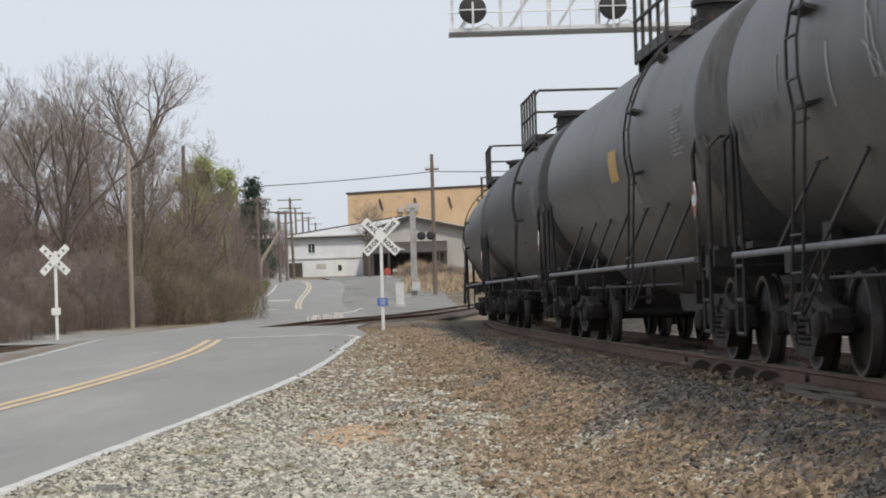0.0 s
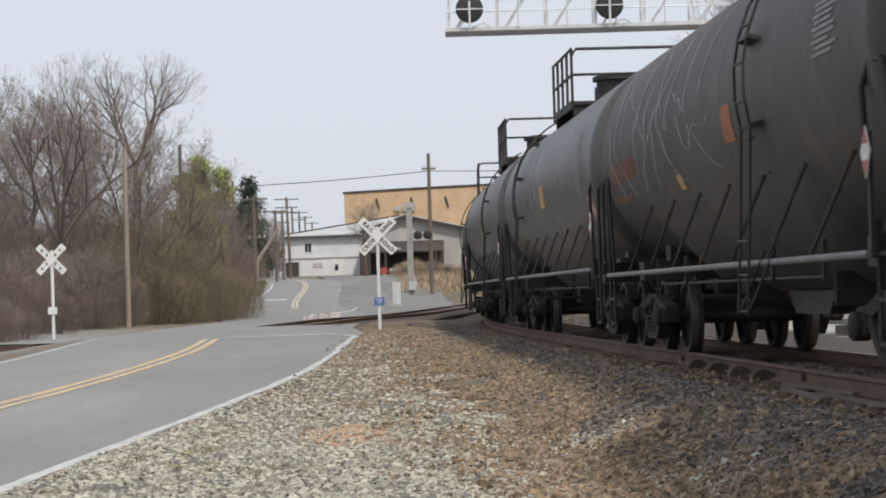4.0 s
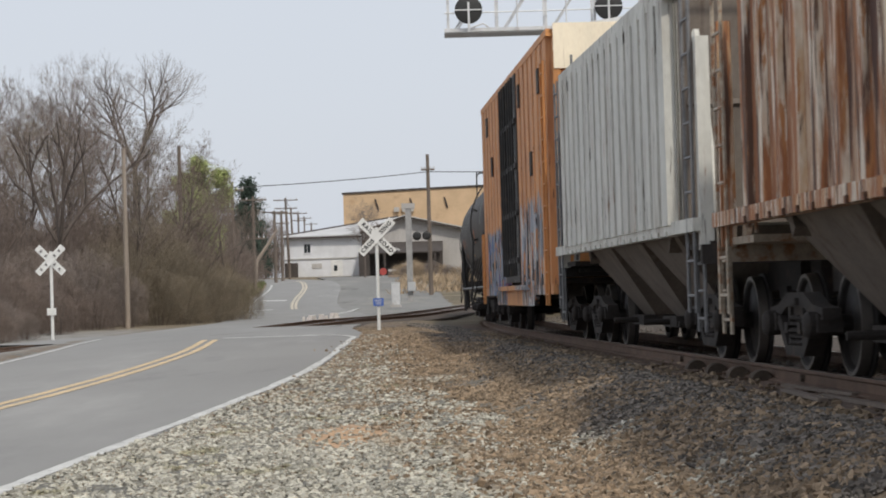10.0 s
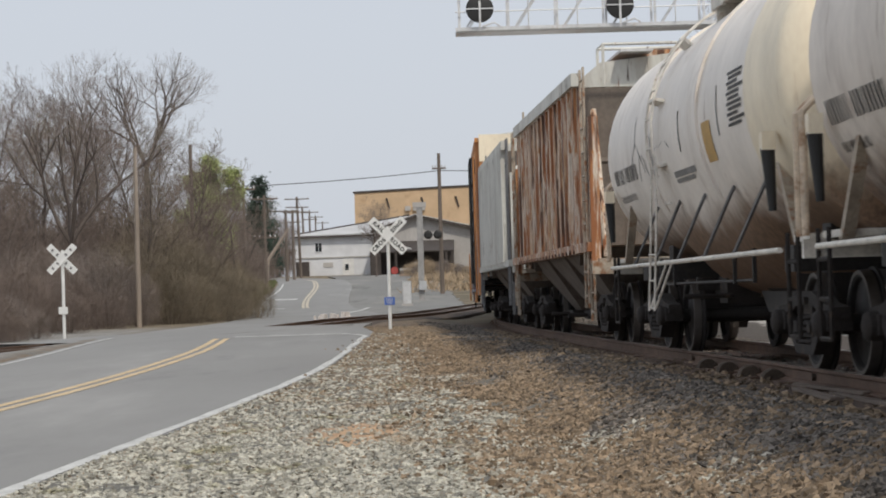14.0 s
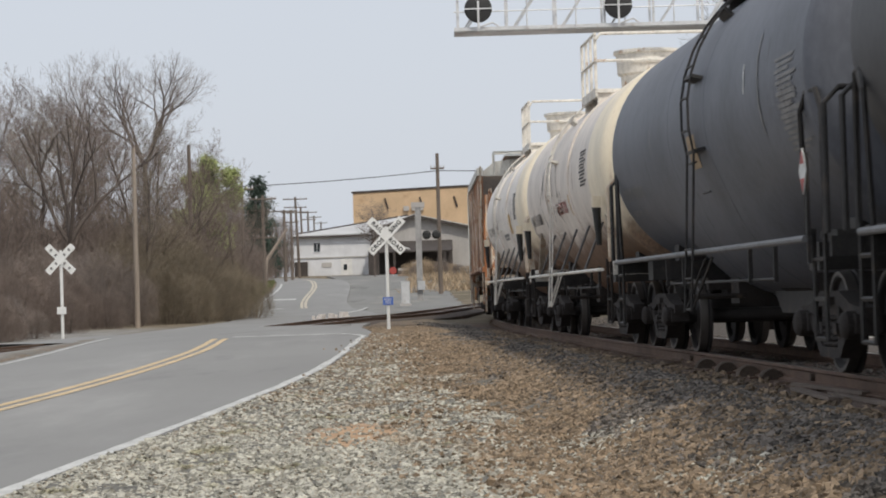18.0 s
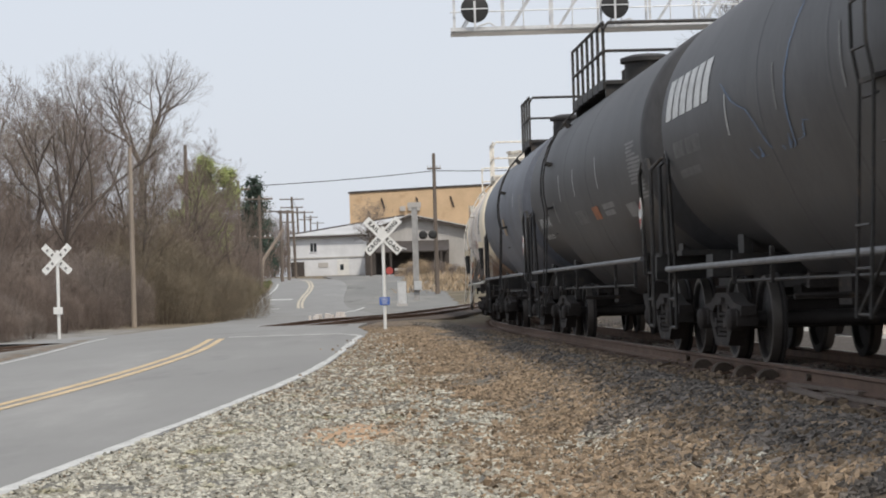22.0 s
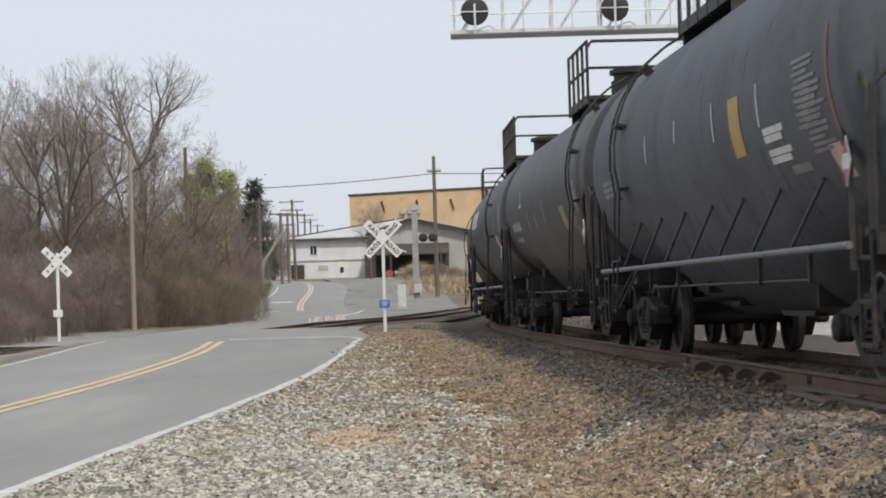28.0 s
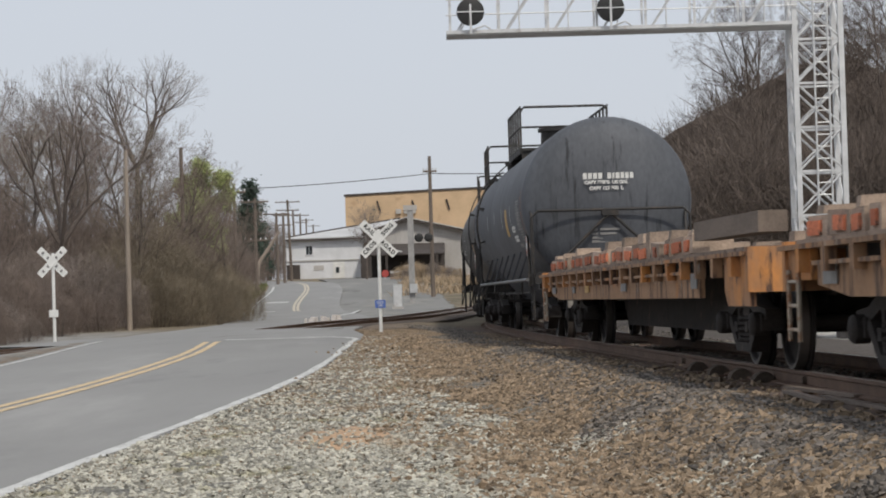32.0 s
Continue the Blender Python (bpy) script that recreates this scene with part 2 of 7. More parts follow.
    signblack=mat("black_sign_paint", (0.02, 0.02, 0.02), 0.6, 0, 0.2, 3, 30, 0.0),
    signblue=mat("blue_sign_sheeting", (0.06, 0.13, 0.42), 0.5, 0, 0.1, 3, 30, 0.0),
    bark=mat("grey_brown_bark", (0.115, 0.093, 0.08), 0.95, 0, 0.25, 3, 30, 0.3, (1, 1, 0.3)),
    twig=mat("bare_brown_twigs", (0.22, 0.182, 0.158), 0.95, 0, 0.2, 0.8, 8, 0.0, island=0.4),
    # brown twigs darkened in colour for the shade inside dense growth
    twig_shaded=mat("shade_darkened_bank_twigs", (0.135, 0.108, 0.092), 0.95, 0, 0.2, 0.8, 8, 0.0, island=0.4),
    twig_red=mat("reddish_thicket_twigs", (0.195, 0.154, 0.131), 0.95, 0, 0.2, 0.6, 6, 0.0, island=0.45),
    twig_olive=mat("olive_brown_thicket_twigs", (0.215, 0.178, 0.128), 0.95, 0, 0.2, 0.6, 6, 0.0, island=0.4),
    twig_bark=mat("grey_brown_branch_bark", (0.25, 0.215, 0.195), 0.95, 0, 0.2, 0.8, 8, 0.0, island=0.35),
    bud=mat("pale_spring_buds", (0.26, 0.235, 0.16), 0.9, 0, 0.2, 0.8, 8, 0.0, island=0.4),
    leaf=mat("young_green_leaves", (0.30, 0.34, 0.13), 0.8, 0, 0.2, 0.8, 8, 0.0, island=0.4),
    pine=mat("dark_evergreen_needles", (0.035, 0.055, 0.04), 0.9, 0, 0.2, 0.8, 8, 0.0, island=0.4),
    pole_pale=mat("bleached_utility_pole_wood", (0.30, 0.25, 0.205), 0.95, 0, 0.2, 2, 30, 0.2, (1, 1, 0.2)),
    pole=mat("weathered_utility_pole_wood", (0.15, 0.122, 0.102), 0.95, 0, 0.2, 2, 30, 0.2, (1, 1, 0.2)),
    wire=mat("dark_cable", (0.06, 0.06, 0.06), 0.7, 0, 0.1, 2, 20, 0.0),
    tan=mat("tan_metal_cladding", (0.56, 0.40, 0.25), 0.75, 0, 0.1, 0.3, 8, 0.03, (1, 1, 1), [((0.42, 0.28, 0.17), 0.25, (1, 1, 1), 0.55, 0.75)]),
    paint_white=mat("white_painted_block", (0.66, 0.67, 0.69), 0.8, 0, 0.08, 0.5, 10, 0.03),
    siding=mat("grey_metal_siding", (0.42, 0.40, 0.38), 0.7, 0, 0.1, 0.6, 10, 0.03, (1, 1, 0.3)),
    rubble=mat("chalky_white_rubble", (0.60, 0.55, 0.51), 0.9, 0, 0.2, 3, 20, 0.2, worn=[((0.35, 0.28, 0.24), 4, (1, 1, 1), 0.5, 0.65)]),
    mast_grey=mat("dull_grey_mast_paint", (0.30, 0.295, 0.29), 0.7, 0, 0.2, 2.5, 12, 0.05, (1, 1, 0.4)),
    roof=mat("pale_grey_metal_roof", (0.48, 0.48, 0.48), 0.6, 0, 0.1, 0.4, 8, 0.03),
    barn=mat("dull_brown_barn_boards", (0.115, 0.088, 0.073), 0.9, 0, 0.2, 0.7, 8, 0.1, (1, 1, 0.5), [((0.075, 0.058, 0.05), 0.8, (1, 1, 0.6), 0.5, 0.7)]),
    # dark boards and roof edges, and the flat dark of shaded openings
    shadow_brown=mat("dark_brown_boards_and_shade", (0.06, 0.05, 0.045), 0.9, 0, 0.2, 1, 10, 0.1),
    glass=mat("dark_window_glass", (0.03, 0.035, 0.04), 0.15, 0, 0.1, 1, 10, 0.0),
    straw=mat("dry_straw_grass", (0.36, 0.275, 0.185), 0.95, 0, 0.2, 1, 20, 0.3, island=0.35),
    grass=mat("rough_spring_grass", (0.13, 0.14, 0.06), 0.95, 0, 0.2, 1, 20, 0.3, island=0.35),
    stone=mat("pale_gravel_stones", (0.385, 0.372, 0.318), 0.9, 0, 0.15, 20, 90, 0.3, island=0.5, worn=[((0.26, 0.20, 0.135), 0.5, (1, 0.5, 1), 0.54, 0.68, 9), ((0.25, 0.235, 0.155), 1.3, (1, 0.5, 1), 0.56, 0.68, 2), ((0.27, 0.20, 0.13), 30, (1, 1, 1), 0.6, 0.64, 5)]),
    ballast=mat("dusty_ballast_stones", (0.136, 0.119, 0.103), 0.9, 0, 0.15, 20, 90, 0.3, island=0.75),
    litter=mat("dead_brown_leaf_litter", (0.225, 0.168, 0.113), 0.95, 0, 0.2, 12, 60, 0.2, island=0.6),
    # brown bed darkened for the shadow on the rails' near side
    bed=mat("brown_track_bed_with_rail_shadow", (0.07, 0.053, 0.042), 0.95, 0, 0.25, 3, 25, 0.4),
    board=mat("weathered_grey_board", (0.17, 0.135, 0.11), 0.9, 0, 0.25, 3, 40, 0.25, (0.3, 2, 1)),
    cabinet=mat("aluminium_cabinet", (0.50, 0.51, 0.52), 0.5, 0.3, 0.08, 2, 20, 0.02),
)


# ---------------------------------------------------------------- mesh building
class Geo:
    """Collects verts and faces of one mesh."""

    def __init__(self):
        self.v, self.f = [], []

    def add(self, vs, fs, m=None):
        o = len(self.v)
        self.v += [tuple(m @ Vector(p)) for p in vs] if m else [tuple(p) for p in vs]
        self.f += [tuple(i + o for i in q) for q in fs]
        return self

    def box(self, c, d, m=None, taper=1.0):
        x, y, z = d[0] / 2, d[1] / 2, d[2] / 2
        vs = [(c[0] + sx * x * (taper if sz > 0 else 1), c[1] + sy * y * (taper if sz > 0 else 1), c[2] + sz * z) for sz in (-1, 1) for sy in (-1, 1) for sx in (-1, 1)]
        return self.add(vs, [(0, 2, 3, 1), (4, 5, 7, 6), (0, 1, 5, 4), (2, 6, 7, 3), (0, 4, 6, 2), (1, 3, 7, 5)], m)

    def tube(self, pts, r, n=8, r1=None, caps=True):
        pts = [Vector(p) for p in pts]
        k = len(pts)
        o = len(self.v)
        ref = None
        for i, p in enumerate(pts):
            d = (pts[min(i + 1, k - 1)] - pts[max(i - 1, 0)]).normalized()
            if ref is None:
                ref = d.orthogonal().normalized()
            ref = (ref - d * ref.dot(d)).normalized() if (ref - d * ref.dot(d)).length > 1e-5 else d.orthogonal().normalized()
            b = d.cross(ref)
            rr = r if r1 is None else r + (r1 - r) * i / (k - 1)
            for j in range(n):
                a = 2 * math.pi * j / n
                self.v.append(tuple(p + (ref * math.cos(a) + b * math.sin(a)) * rr))
        for i in range(k - 1):
            for j in range(n):
                a, b = o + i * n + j, o + i * n + (j + 1) % n
                self.f.append((a, b, b + n, a + n))
        if caps:
            self.f.append(tuple(o + j for j in reversed(range(n))))
            self.f.append(tuple(o + (k - 1) * n + j for j in range(n)))
        return self

    def lathe(self, prof, n=32, m=None, a0=0.0, a1=2 * math.pi):
        """prof: rows of (distance along x, radius); turned about the x axis."""
        vs, fs = [], []
        full = abs(a1 - a0 - 2 * math.pi) < 1e-6
        c = n if full else n + 1
        for x, r in prof:
            for j in range(c):
                a = a0 + (a1 - a0) * j / n
                vs.append((x, r * math.cos(a), r * math.sin(a)))
        for i in range(len(prof) - 1):
            for j in range(n):
                a, b = i * c + j, i * c + (j + 1) % c
                fs.append((a, b, b + c, a + c))
        return self.add(vs, fs, m)

    def prism(self, poly, y0, y1, m=None):
        """poly in x, z, pulled along y."""
        n = len(poly)
        vs = [(x, y0, z) for x, z in poly] + [(x, y1, z) for x, z in poly]
        fs = [tuple(range(n)), tuple(reversed(range(n, 2 * n)))] + [(i, i + n, (i + 1) % n + n, (i + 1) % n) for i in range(n)]
        return self.add(vs, fs, m)

    def mesh(self, name, material=None, smooth=35):
        me = bpy.data.meshes.new(name)
        me.from_pydata(self.v, [], self.f)
        if smooth:
            me.shade_smooth()
            me.set_sharp_from_angle(angle=radians(smooth))
        if material:
            me.materials.append(material)
        bm = bmesh.new()
        bm.from_mesh(me)
        bmesh.ops.recalc_face_normals(bm, faces=bm.faces)
        bm.to_mesh(me)
        bm.free()
        return me


def part(name, geo, material, parent=None, label="", at=None):
    me = geo if isinstance(geo, bpy.types.Mesh) else geo.mesh(name, M[material])
    ob = new(name, me)
    if parent:
        ob.parent = parent
    if at:
        ob.matrix_basis = at
    return tagged(ob, label) if label else ob


def thing(name, label, category, at=None, group="", kind="", geo=None, material=None):
    ob = new(name, geo.mesh(name, M[material]) if geo else None)
    if at:
        ob.matrix_basis = at
    return tagged(ob, label, category, group, kind)


# ---------------------------------------------------------------- the plan: lines of the tracks and the lie of the land
STEP = 0.25
S_AXIS = np.arange(-320, 300, STEP)
CURV = np.where(S_AXIS < -8, 0, np.clip(-0.00062 + 7e-5 * S_AXIS, -0.002, 0.0045))
HEAD = -np.cumsum(CURV) * STEP
i0 = int(np.argmin(np.abs(S_AXIS)))
HEAD = HEAD - HEAD[i0] + 0.05413
AX, AY = np.cumsum(-np.sin(HEAD)) * STEP, np.cumsum(np.cos(HEAD)) * STEP
AX, AY = AX - AX[i0] + 4.233, AY - AY[i0] + 21.043


def track(s, left=0.0):
    """The main track at s metres along it: x, y and heading (radians left of y)."""
    h = float(np.interp(s, S_AXIS, HEAD))
    return float(np.interp(s, S_AXIS, AX)) - left * math.cos(h), float(np.interp(s, S_AXIS, AY)) - left * math.sin(h), h


def glide(knots, n=120):
    """A smooth line through knots (x, y)."""
    k = np.array(knots, float)
    t = np.concatenate([[0], np.cumsum(np.hypot(*np.diff(k, axis=0).T))])
    m = np.gradient(k, t, axis=0)
    out = []
    for u in np.linspace(0, t[-1], n):
        i = min(int(np.searchsorted(t, u, side="right")) - 1, len(t) - 2)
        h = t[i + 1] - t[i]
        w = (u - t[i]) / h
        out.append((2 * w**3 - 3 * w**2 + 1) * k[i] + (w**3 - 2 * w**2 + w) * h * m[i] + (-2 * w**3 + 3 * w**2) * k[i + 1] + (w**3 - w**2) * h * m[i + 1])
    return np.array(out)


SIDE_LINE = glide([(-34, 30), (-20, 42), (-10.6, 53.5), (-4.6, 68.5), (-2.1, 79), (-0.3, 98), (1.1, 118), (3.6, 145), (8, 175)], 240)
PROF_Y = np.array([-300, -60, 10, 30, 50, 60, 75, 95, 140, 190, 215, 290, 450, 1500, 4000.0])
PROF_Z = np.array([-0.75, -0.75, -0.75, -0.47, -0.12, 0, 0, 0, 0.2, 2.05, 2.66, 3.9, 5.5, 12, 14.0])
PY_ = np.arange(-300, 4000, 2.0)
PZ_ = np.convolve(np.pad(np.interp(PY_, PROF_Y, PROF_Z), 3, mode="edge"), np.ones(7) / 7, "valid")
ROAD_MID = glide([(-8.6, -30), (-7.6, 0), (-6.9, 17), (-6.1, 27), (-5.55, 36), (-5.35, 46), (-5.55, 54), (-5.7, 62), (-5.5, 74), (-5.9, 95), (-7.3, 118), (-9.6, 146), (-11.5, 190), (-14, 220), (-22, 262), (-34, 320)], 300)


def ramp(v, a, b):
    w = np.clip((v - a) / (b - a), 0, 1)
    return w * w * (3 - 2 * w)


def land(x, y):
    """Height of the ground without the road's own crust."""
    x, y = np.asarray(x, float), np.asarray(y, float)
    z = np.interp(y, PY_, PZ_)
    z = z - 0.14 * ramp(-x, 8.6, 11) * (1 - ramp(y, 62, 75)) * ramp(y, 20, 40)
    hd = np.interp(y, AY, HEAD)
    off = np.interp(y, AY, AX) - x
    d = np.abs(off) * np.cos(hd)
    bed = ramp(-d, -3.4, -1.75) * (y < 170)
    z = z * (1 - bed) + bed * -0.168
    beyond = ramp(-off, 2.2, 4.0) * (y < 58)
    z = z * (1 - beyond) + beyond * np.maximum(z, -0.2)
    dig = 1 - ramp(y, 120, 175)
    return z - 0.05 * dig * ramp(-x, -5, -9)


def land1(x, y):
    return float(land(x, y))


# ---------------------------------------------------------------- ground
def ground_material():
    m, nt, p = nodes_of("gravel_and_grass_ground")
    tc = nt.nodes.new("ShaderNodeTexCoord")
    sep = nt.nodes.new("ShaderNodeSeparateXYZ")
    nt.links.new(tc.outputs["Object"], sep.inputs[0])
    gravel = mixer(nt, step(nt, noise_of(nt, 26, 3), 0.35, 0.65), (0.07, 0.066, 0.056), (0.20, 0.195, 0.17))
    brown = mixer(nt, step(nt, noise_of(nt, 20, 4, seed=4), 0.35, 0.65), (0.09, 0.067, 0.046), (0.22, 0.165, 0.108))
    col = mixer(nt, step(nt, noise_of(nt, 0.5, 5, (1, 0.5, 1), 0.65, seed=9), 0.52, 0.68), gravel, brown)
    tan_soil = mixer(nt, step(nt, noise_of(nt, 14, 4, seed=14), 0.35, 0.65), (0.10, 0.073, 0.05), (0.21, 0.155, 0.105))
    col = mixer(nt, step(nt, sep.outputs["Y"], 27, 40), col, mixer(nt, step(nt, noise_of(nt, 1.1, 5, (1, 0.5, 1), 0.7, seed=15), 0.36, 0.52), col, tan_soil))
    bed = mixer(nt, step(nt, noise_of(nt, 22, 4, seed=16), 0.35, 0.65), (0.05, 0.046, 0.042), (0.115, 0.105, 0.095))
    dirt = mixer(nt, step(nt, noise_of(nt, 18, 4, seed=26), 0.35, 0.65), (0.075, 0.047, 0.034), (0.15, 0.098, 0.072))
    lean = nt.nodes.new("ShaderNodeMath")
    lean.operation = "MULTIPLY_ADD"
    nt.links.new(sep.outputs["Y"], lean.inputs[0])
    lean.inputs[1].default_value = 0.048
    nt.links.new(sep.outputs["X"], lean.inputs[2])
    wander = nt.nodes.new("ShaderNodeMath")
    wander.operation = "MULTIPLY_ADD"
    nt.links.new(noise_of(nt, 0.9, 5, (1, 0.5, 1), 0.7, seed=19), wander.inputs[0])
    wander.inputs[1].default_value = 1.6
    nt.links.new(lean.outputs[0], wander.inputs[2])
    col = mixer(nt, step(nt, wander.outputs[0], 2.6, 3.3), col, brown)
    col = mixer(nt, step(nt, wander.outputs[0], 3.9, 4.5), col, bed)
    col = mixer(nt, step(nt, wander.outputs[0], 4.5, 5.0), col, dirt)
    col = mixer(nt, step(nt, wander.outputs[0], 6.6, 7.4), col, mixer(nt, 0.5, bed, (0.06, 0.045, 0.035)))
    pale = mixer(nt, step(nt, noise_of(nt, 3, 4, seed=29), 0.35, 0.65), (0.30, 0.285, 0.26), (0.42, 0.405, 0.375))
    col = mixer(nt, step(nt, wander.outputs[0], 10.6, 11.0), col, pale)
    earth = mixer(nt, step(nt, noise_of(nt, 9, 4, seed=2), 0.3, 0.7), (0.36, 0.235, 0.14), (0.52, 0.35, 0.215))
    spot = nt.nodes.new("ShaderNodeMapping")
    spot.inputs["Location"].default_value = (0.95, -22.2 * 0.28, 0)
    spot.inputs["Scale"].default_value = (1, 0.28, 0)
    nt.links.new(tc.outputs["Object"], spot.inputs[0])
    ln = nt.nodes.new("ShaderNodeVectorMath")
    ln.operation = "LENGTH"
    nt.links.new(spot.outputs[0], ln.inputs[0])
    jit = nt.nodes.new("ShaderNodeMath")
    jit.operation = "MULTIPLY_ADD"
    nt.links.new(noise_of(nt, 5, 4, seed=1), jit.inputs[0])
    jit.inputs[1].default_value = 0.5
    nt.links.new(ln.outputs["Value"], jit.inputs[2])
    col = mixer(nt, step(nt, jit.outputs[0], 1.0, 0.55), col, earth)
    field = mixer(nt, step(nt, noise_of(nt, 0.3, 5, seed=6), 0.4, 0.6), (0.10, 0.085, 0.052), (0.19, 0.15, 0.098))
    far = mixer(nt, step(nt, sep.outputs["Y"], 66, 84), col, field)
    west = mixer(nt, step(nt, sep.outputs["X"], -8.6, -10.2), far, mixer(nt, step(nt, sep.outputs["Y"], 68, 80), mixer(nt, step(nt, noise_of(nt, 1.5, 5, seed=8), 0.4, 0.6), (0.19, 0.18, 0.165), (0.27, 0.26, 0.24)), mixer(nt, step(nt, noise_of(nt, 1.5, 5, seed=8), 0.4, 0.6), (0.13, 0.10, 0.07), (0.22, 0.18, 0.11))))
    nt.links.new(west, p.inputs["Base Color"])
    p.inputs["Roughness"].default_value = 0.95
    b = nt.nodes.new("ShaderNodeBump")
    b.inputs["Strength"].default_value, b.inputs["Distance"].default_value = 0.6, 0.03
    nt.links.new(noise_of(nt, 24, 4), b.inputs["Height"])
    nt.links.new(b.outputs[0], p.inputs["Normal"])
    return m


def axis(parts):
    return np.unique(np.concatenate([np.arange(a, b, d) for a, b, d in parts]))


gx = axis([(-3000, -300, 300), (-300, -40, 20), (-40, -12, 2), (-12, 10, 0.25), (10, 40, 2), (40, 300, 20), (300, 3001, 300)])
gy = axis([(-2000, -200, 300), (-200, 0, 20), (0, 10, 1), (10, 64, 0.35), (64, 130, 1), (130, 320, 4), (320, 1000, 60), (1000, 4001, 500)])
XX, YY = np.meshgrid(gx, gy)
ZZ = land(XX, YY)
rng = np.random.default_rng(5)
ZZ = ZZ + rng.normal(0, 0.012, ZZ.shape) * (np.abs(XX) < 10) * (YY > 8) * (YY < 66)
right_side = np.interp(ROAD_MID[:, 1], [0, 17, 27, 36, 46, 51, 56, 62, 75, 400], [3.35, 3.4, 3.35, 3.4, 3.35, 3.55, 3.6, 3.2, 2.9, 3.1])
mid_x = np.interp(YY, ROAD_MID[:, 1], ROAD_MID[:, 0])
ZZ = ZZ - 0.06 * (XX - mid_x > -3.6) * (XX - mid_x < np.interp(YY, ROAD_MID[:, 1], right_side) + 0.12) * (YY < 330) * (YY > -40)
ZZ = ZZ - 0.25 * (XX - mid_x > -3.0) * (XX < np.interp(YY, [84, 125, 165, 200, 240, 288], [-0.3, 0.7, -0.3, -2.2, -4.2, -8])) * (YY > 88) * (YY < 286)
side_d = np.min(np.hypot(XX[..., None] - SIDE_LINE[None, None, ::4, 0], YY[..., None] - SIDE_LINE[None, None, ::4, 1]), axis=2)
ZZ = ZZ - 0.09 * (side_d < 1.5) * (XX > -3.0) * (YY < 130)
g = Geo()
g.v = [tuple(q) for q in np.stack([XX.ravel(), YY.ravel(), ZZ.ravel()], 1)]
w = len(gx)
g.f = [(j * w + i, j * w + i + 1, (j + 1) * w + i + 1, (j + 1) * w + i) for j in range(len(gy) - 1) for i in range(w - 1)]
me = bpy.data.meshes.new("ground")
me.from_pydata(g.v, [], g.f)
me.shade_smooth()
me.materials.append(ground_material())
tagged(new("ground", me), "grey gravel and dry grass ground beside the road", "ground", kind="structure")


# ---------------------------------------------------------------- road
def offset_line(line, left):
    d = np.gradient(line, axis=0)
    d /= np.linalg.norm(d, axis=1)[:, None]
    return line + np.stack([-d[:, 1], d[:, 0]], 1) * np.broadcast_to(np.asarray(left, float), (len(line),))[:, None]


def ribbon(line, l0, l1, lift, thick=0.0, ragged=0.0, lift_end=None):
    """A strip between two offsets left of a line, lying on the land; ragged: how far its edges wander."""
    if ragged:
        t = np.concatenate([[0], np.cumsum(np.hypot(*np.diff(line, axis=0).T))])
        u = np.arange(0, t[-1], 0.3)
        l0, l1 = (np.interp(u, t, np.broadcast_to(np.asarray(q, float), (len(line),))) for q in (l0, l1))
        line = np.stack([np.interp(u, t, line[:, 0]), np.interp(u, t, line[:, 1])], 1)
        wob = [np.array([noise.noise((v * 0.55, k, 0.3)) + 0.6 * noise.noise((v * 2.1, k, 5.0)) for v in u]) for k in (1.5, 8.5)]
        l0, l1 = l0 + ragged * wob[0], l1 + ragged * wob[1]
    a, b = offset_line(line, l0), offset_line(line, l1)
    n = len(line)
    cols = np.linspace(0, 1, 7 if thick else 2)
    gg = Geo()
    for p, q in zip(a, b):
        for c in cols:
            x, y = p * (1 - c) + q * c
            gg.v.append((x, y, land1(x, y) + lift + (0 if lift_end is None else (lift_end - lift) * c)))
    k = len(cols)
    gg.f = [(i * k + j, i * k + j + 1, (i + 1) * k + j + 1, (i + 1) * k + j) for i in range(n - 1) for j in range(k - 1)]
    if thick:
        for j in (0, k - 1):
            o = len(gg.v)
            gg.v += [(*gg.v[i * k + j][:2], gg.v[i * k + j][2] - thick) for i in range(n)]
            gg.f += [(i * k + j, (i + 1) * k + j, o + i + 1, o + i) for i in range(n - 1)]
    return gg


road = tagged(new("road", ribbon(ROAD_MID, 3.35, -right_side - 0.02, 0.0, 0.12, 0.05).mesh("road", M["asphalt"])), "worn grey two-lane asphalt road", "road", kind="structure")


def cut(line, y0, y1):
    return line[(line[:, 1] >= y0) & (line[:, 1] <= y1)]


def paint(name, geo, m, label):
    return tagged(new(name, geo.mesh(name, M[m], 0)), label, "road marking", kind="structure")


EDGE = offset_line(ROAD_MID, -right_side + 0.075)
bend = glide([tuple(EDGE[np.argmin(np.abs(EDGE[:, 1] - 46))]), (-2.05, 50.5), (-2.12, 53), (-2.75, 54.6), (-3.6, 55.2)], 24)
paint("edge_line", ribbon(cut(EDGE, -20, 46.8), 0.085, -0.05, 0.006, 0, 0.03), "line_white", "worn white edge line along the asphalt")
paint("edge_line", ribbon(bend, 0.085, -0.05, 0.006, 0, 0.025), "line_white", "white edge line bending towards the stop line")
paint("edge_line", ribbon(cut(offset_line(ROAD_MID, 3.15), 6, 58), 0.05, -0.05, 0.006), "line_white", "worn white edge line on the far side of the road")
CENTRE = offset_line(ROAD_MID, -np.interp(ROAD_MID[:, 1], [0, 46, 55], [0.14, 0.12, -0.03]))
for o in (0.13, -0.13):
    paint("centre_line", ribbon(cut(CENTRE, -20, 54.5), o + 0.072, o - 0.072, 0.006, 0, 0.012), "line_yellow", "yellow double centre line on the road")
    paint("centre_line", ribbon(cut(ROAD_MID, 140, 225), o + 0.09, o - 0.09, 0.006), "line_faded", "yellow double centre line up the hill")
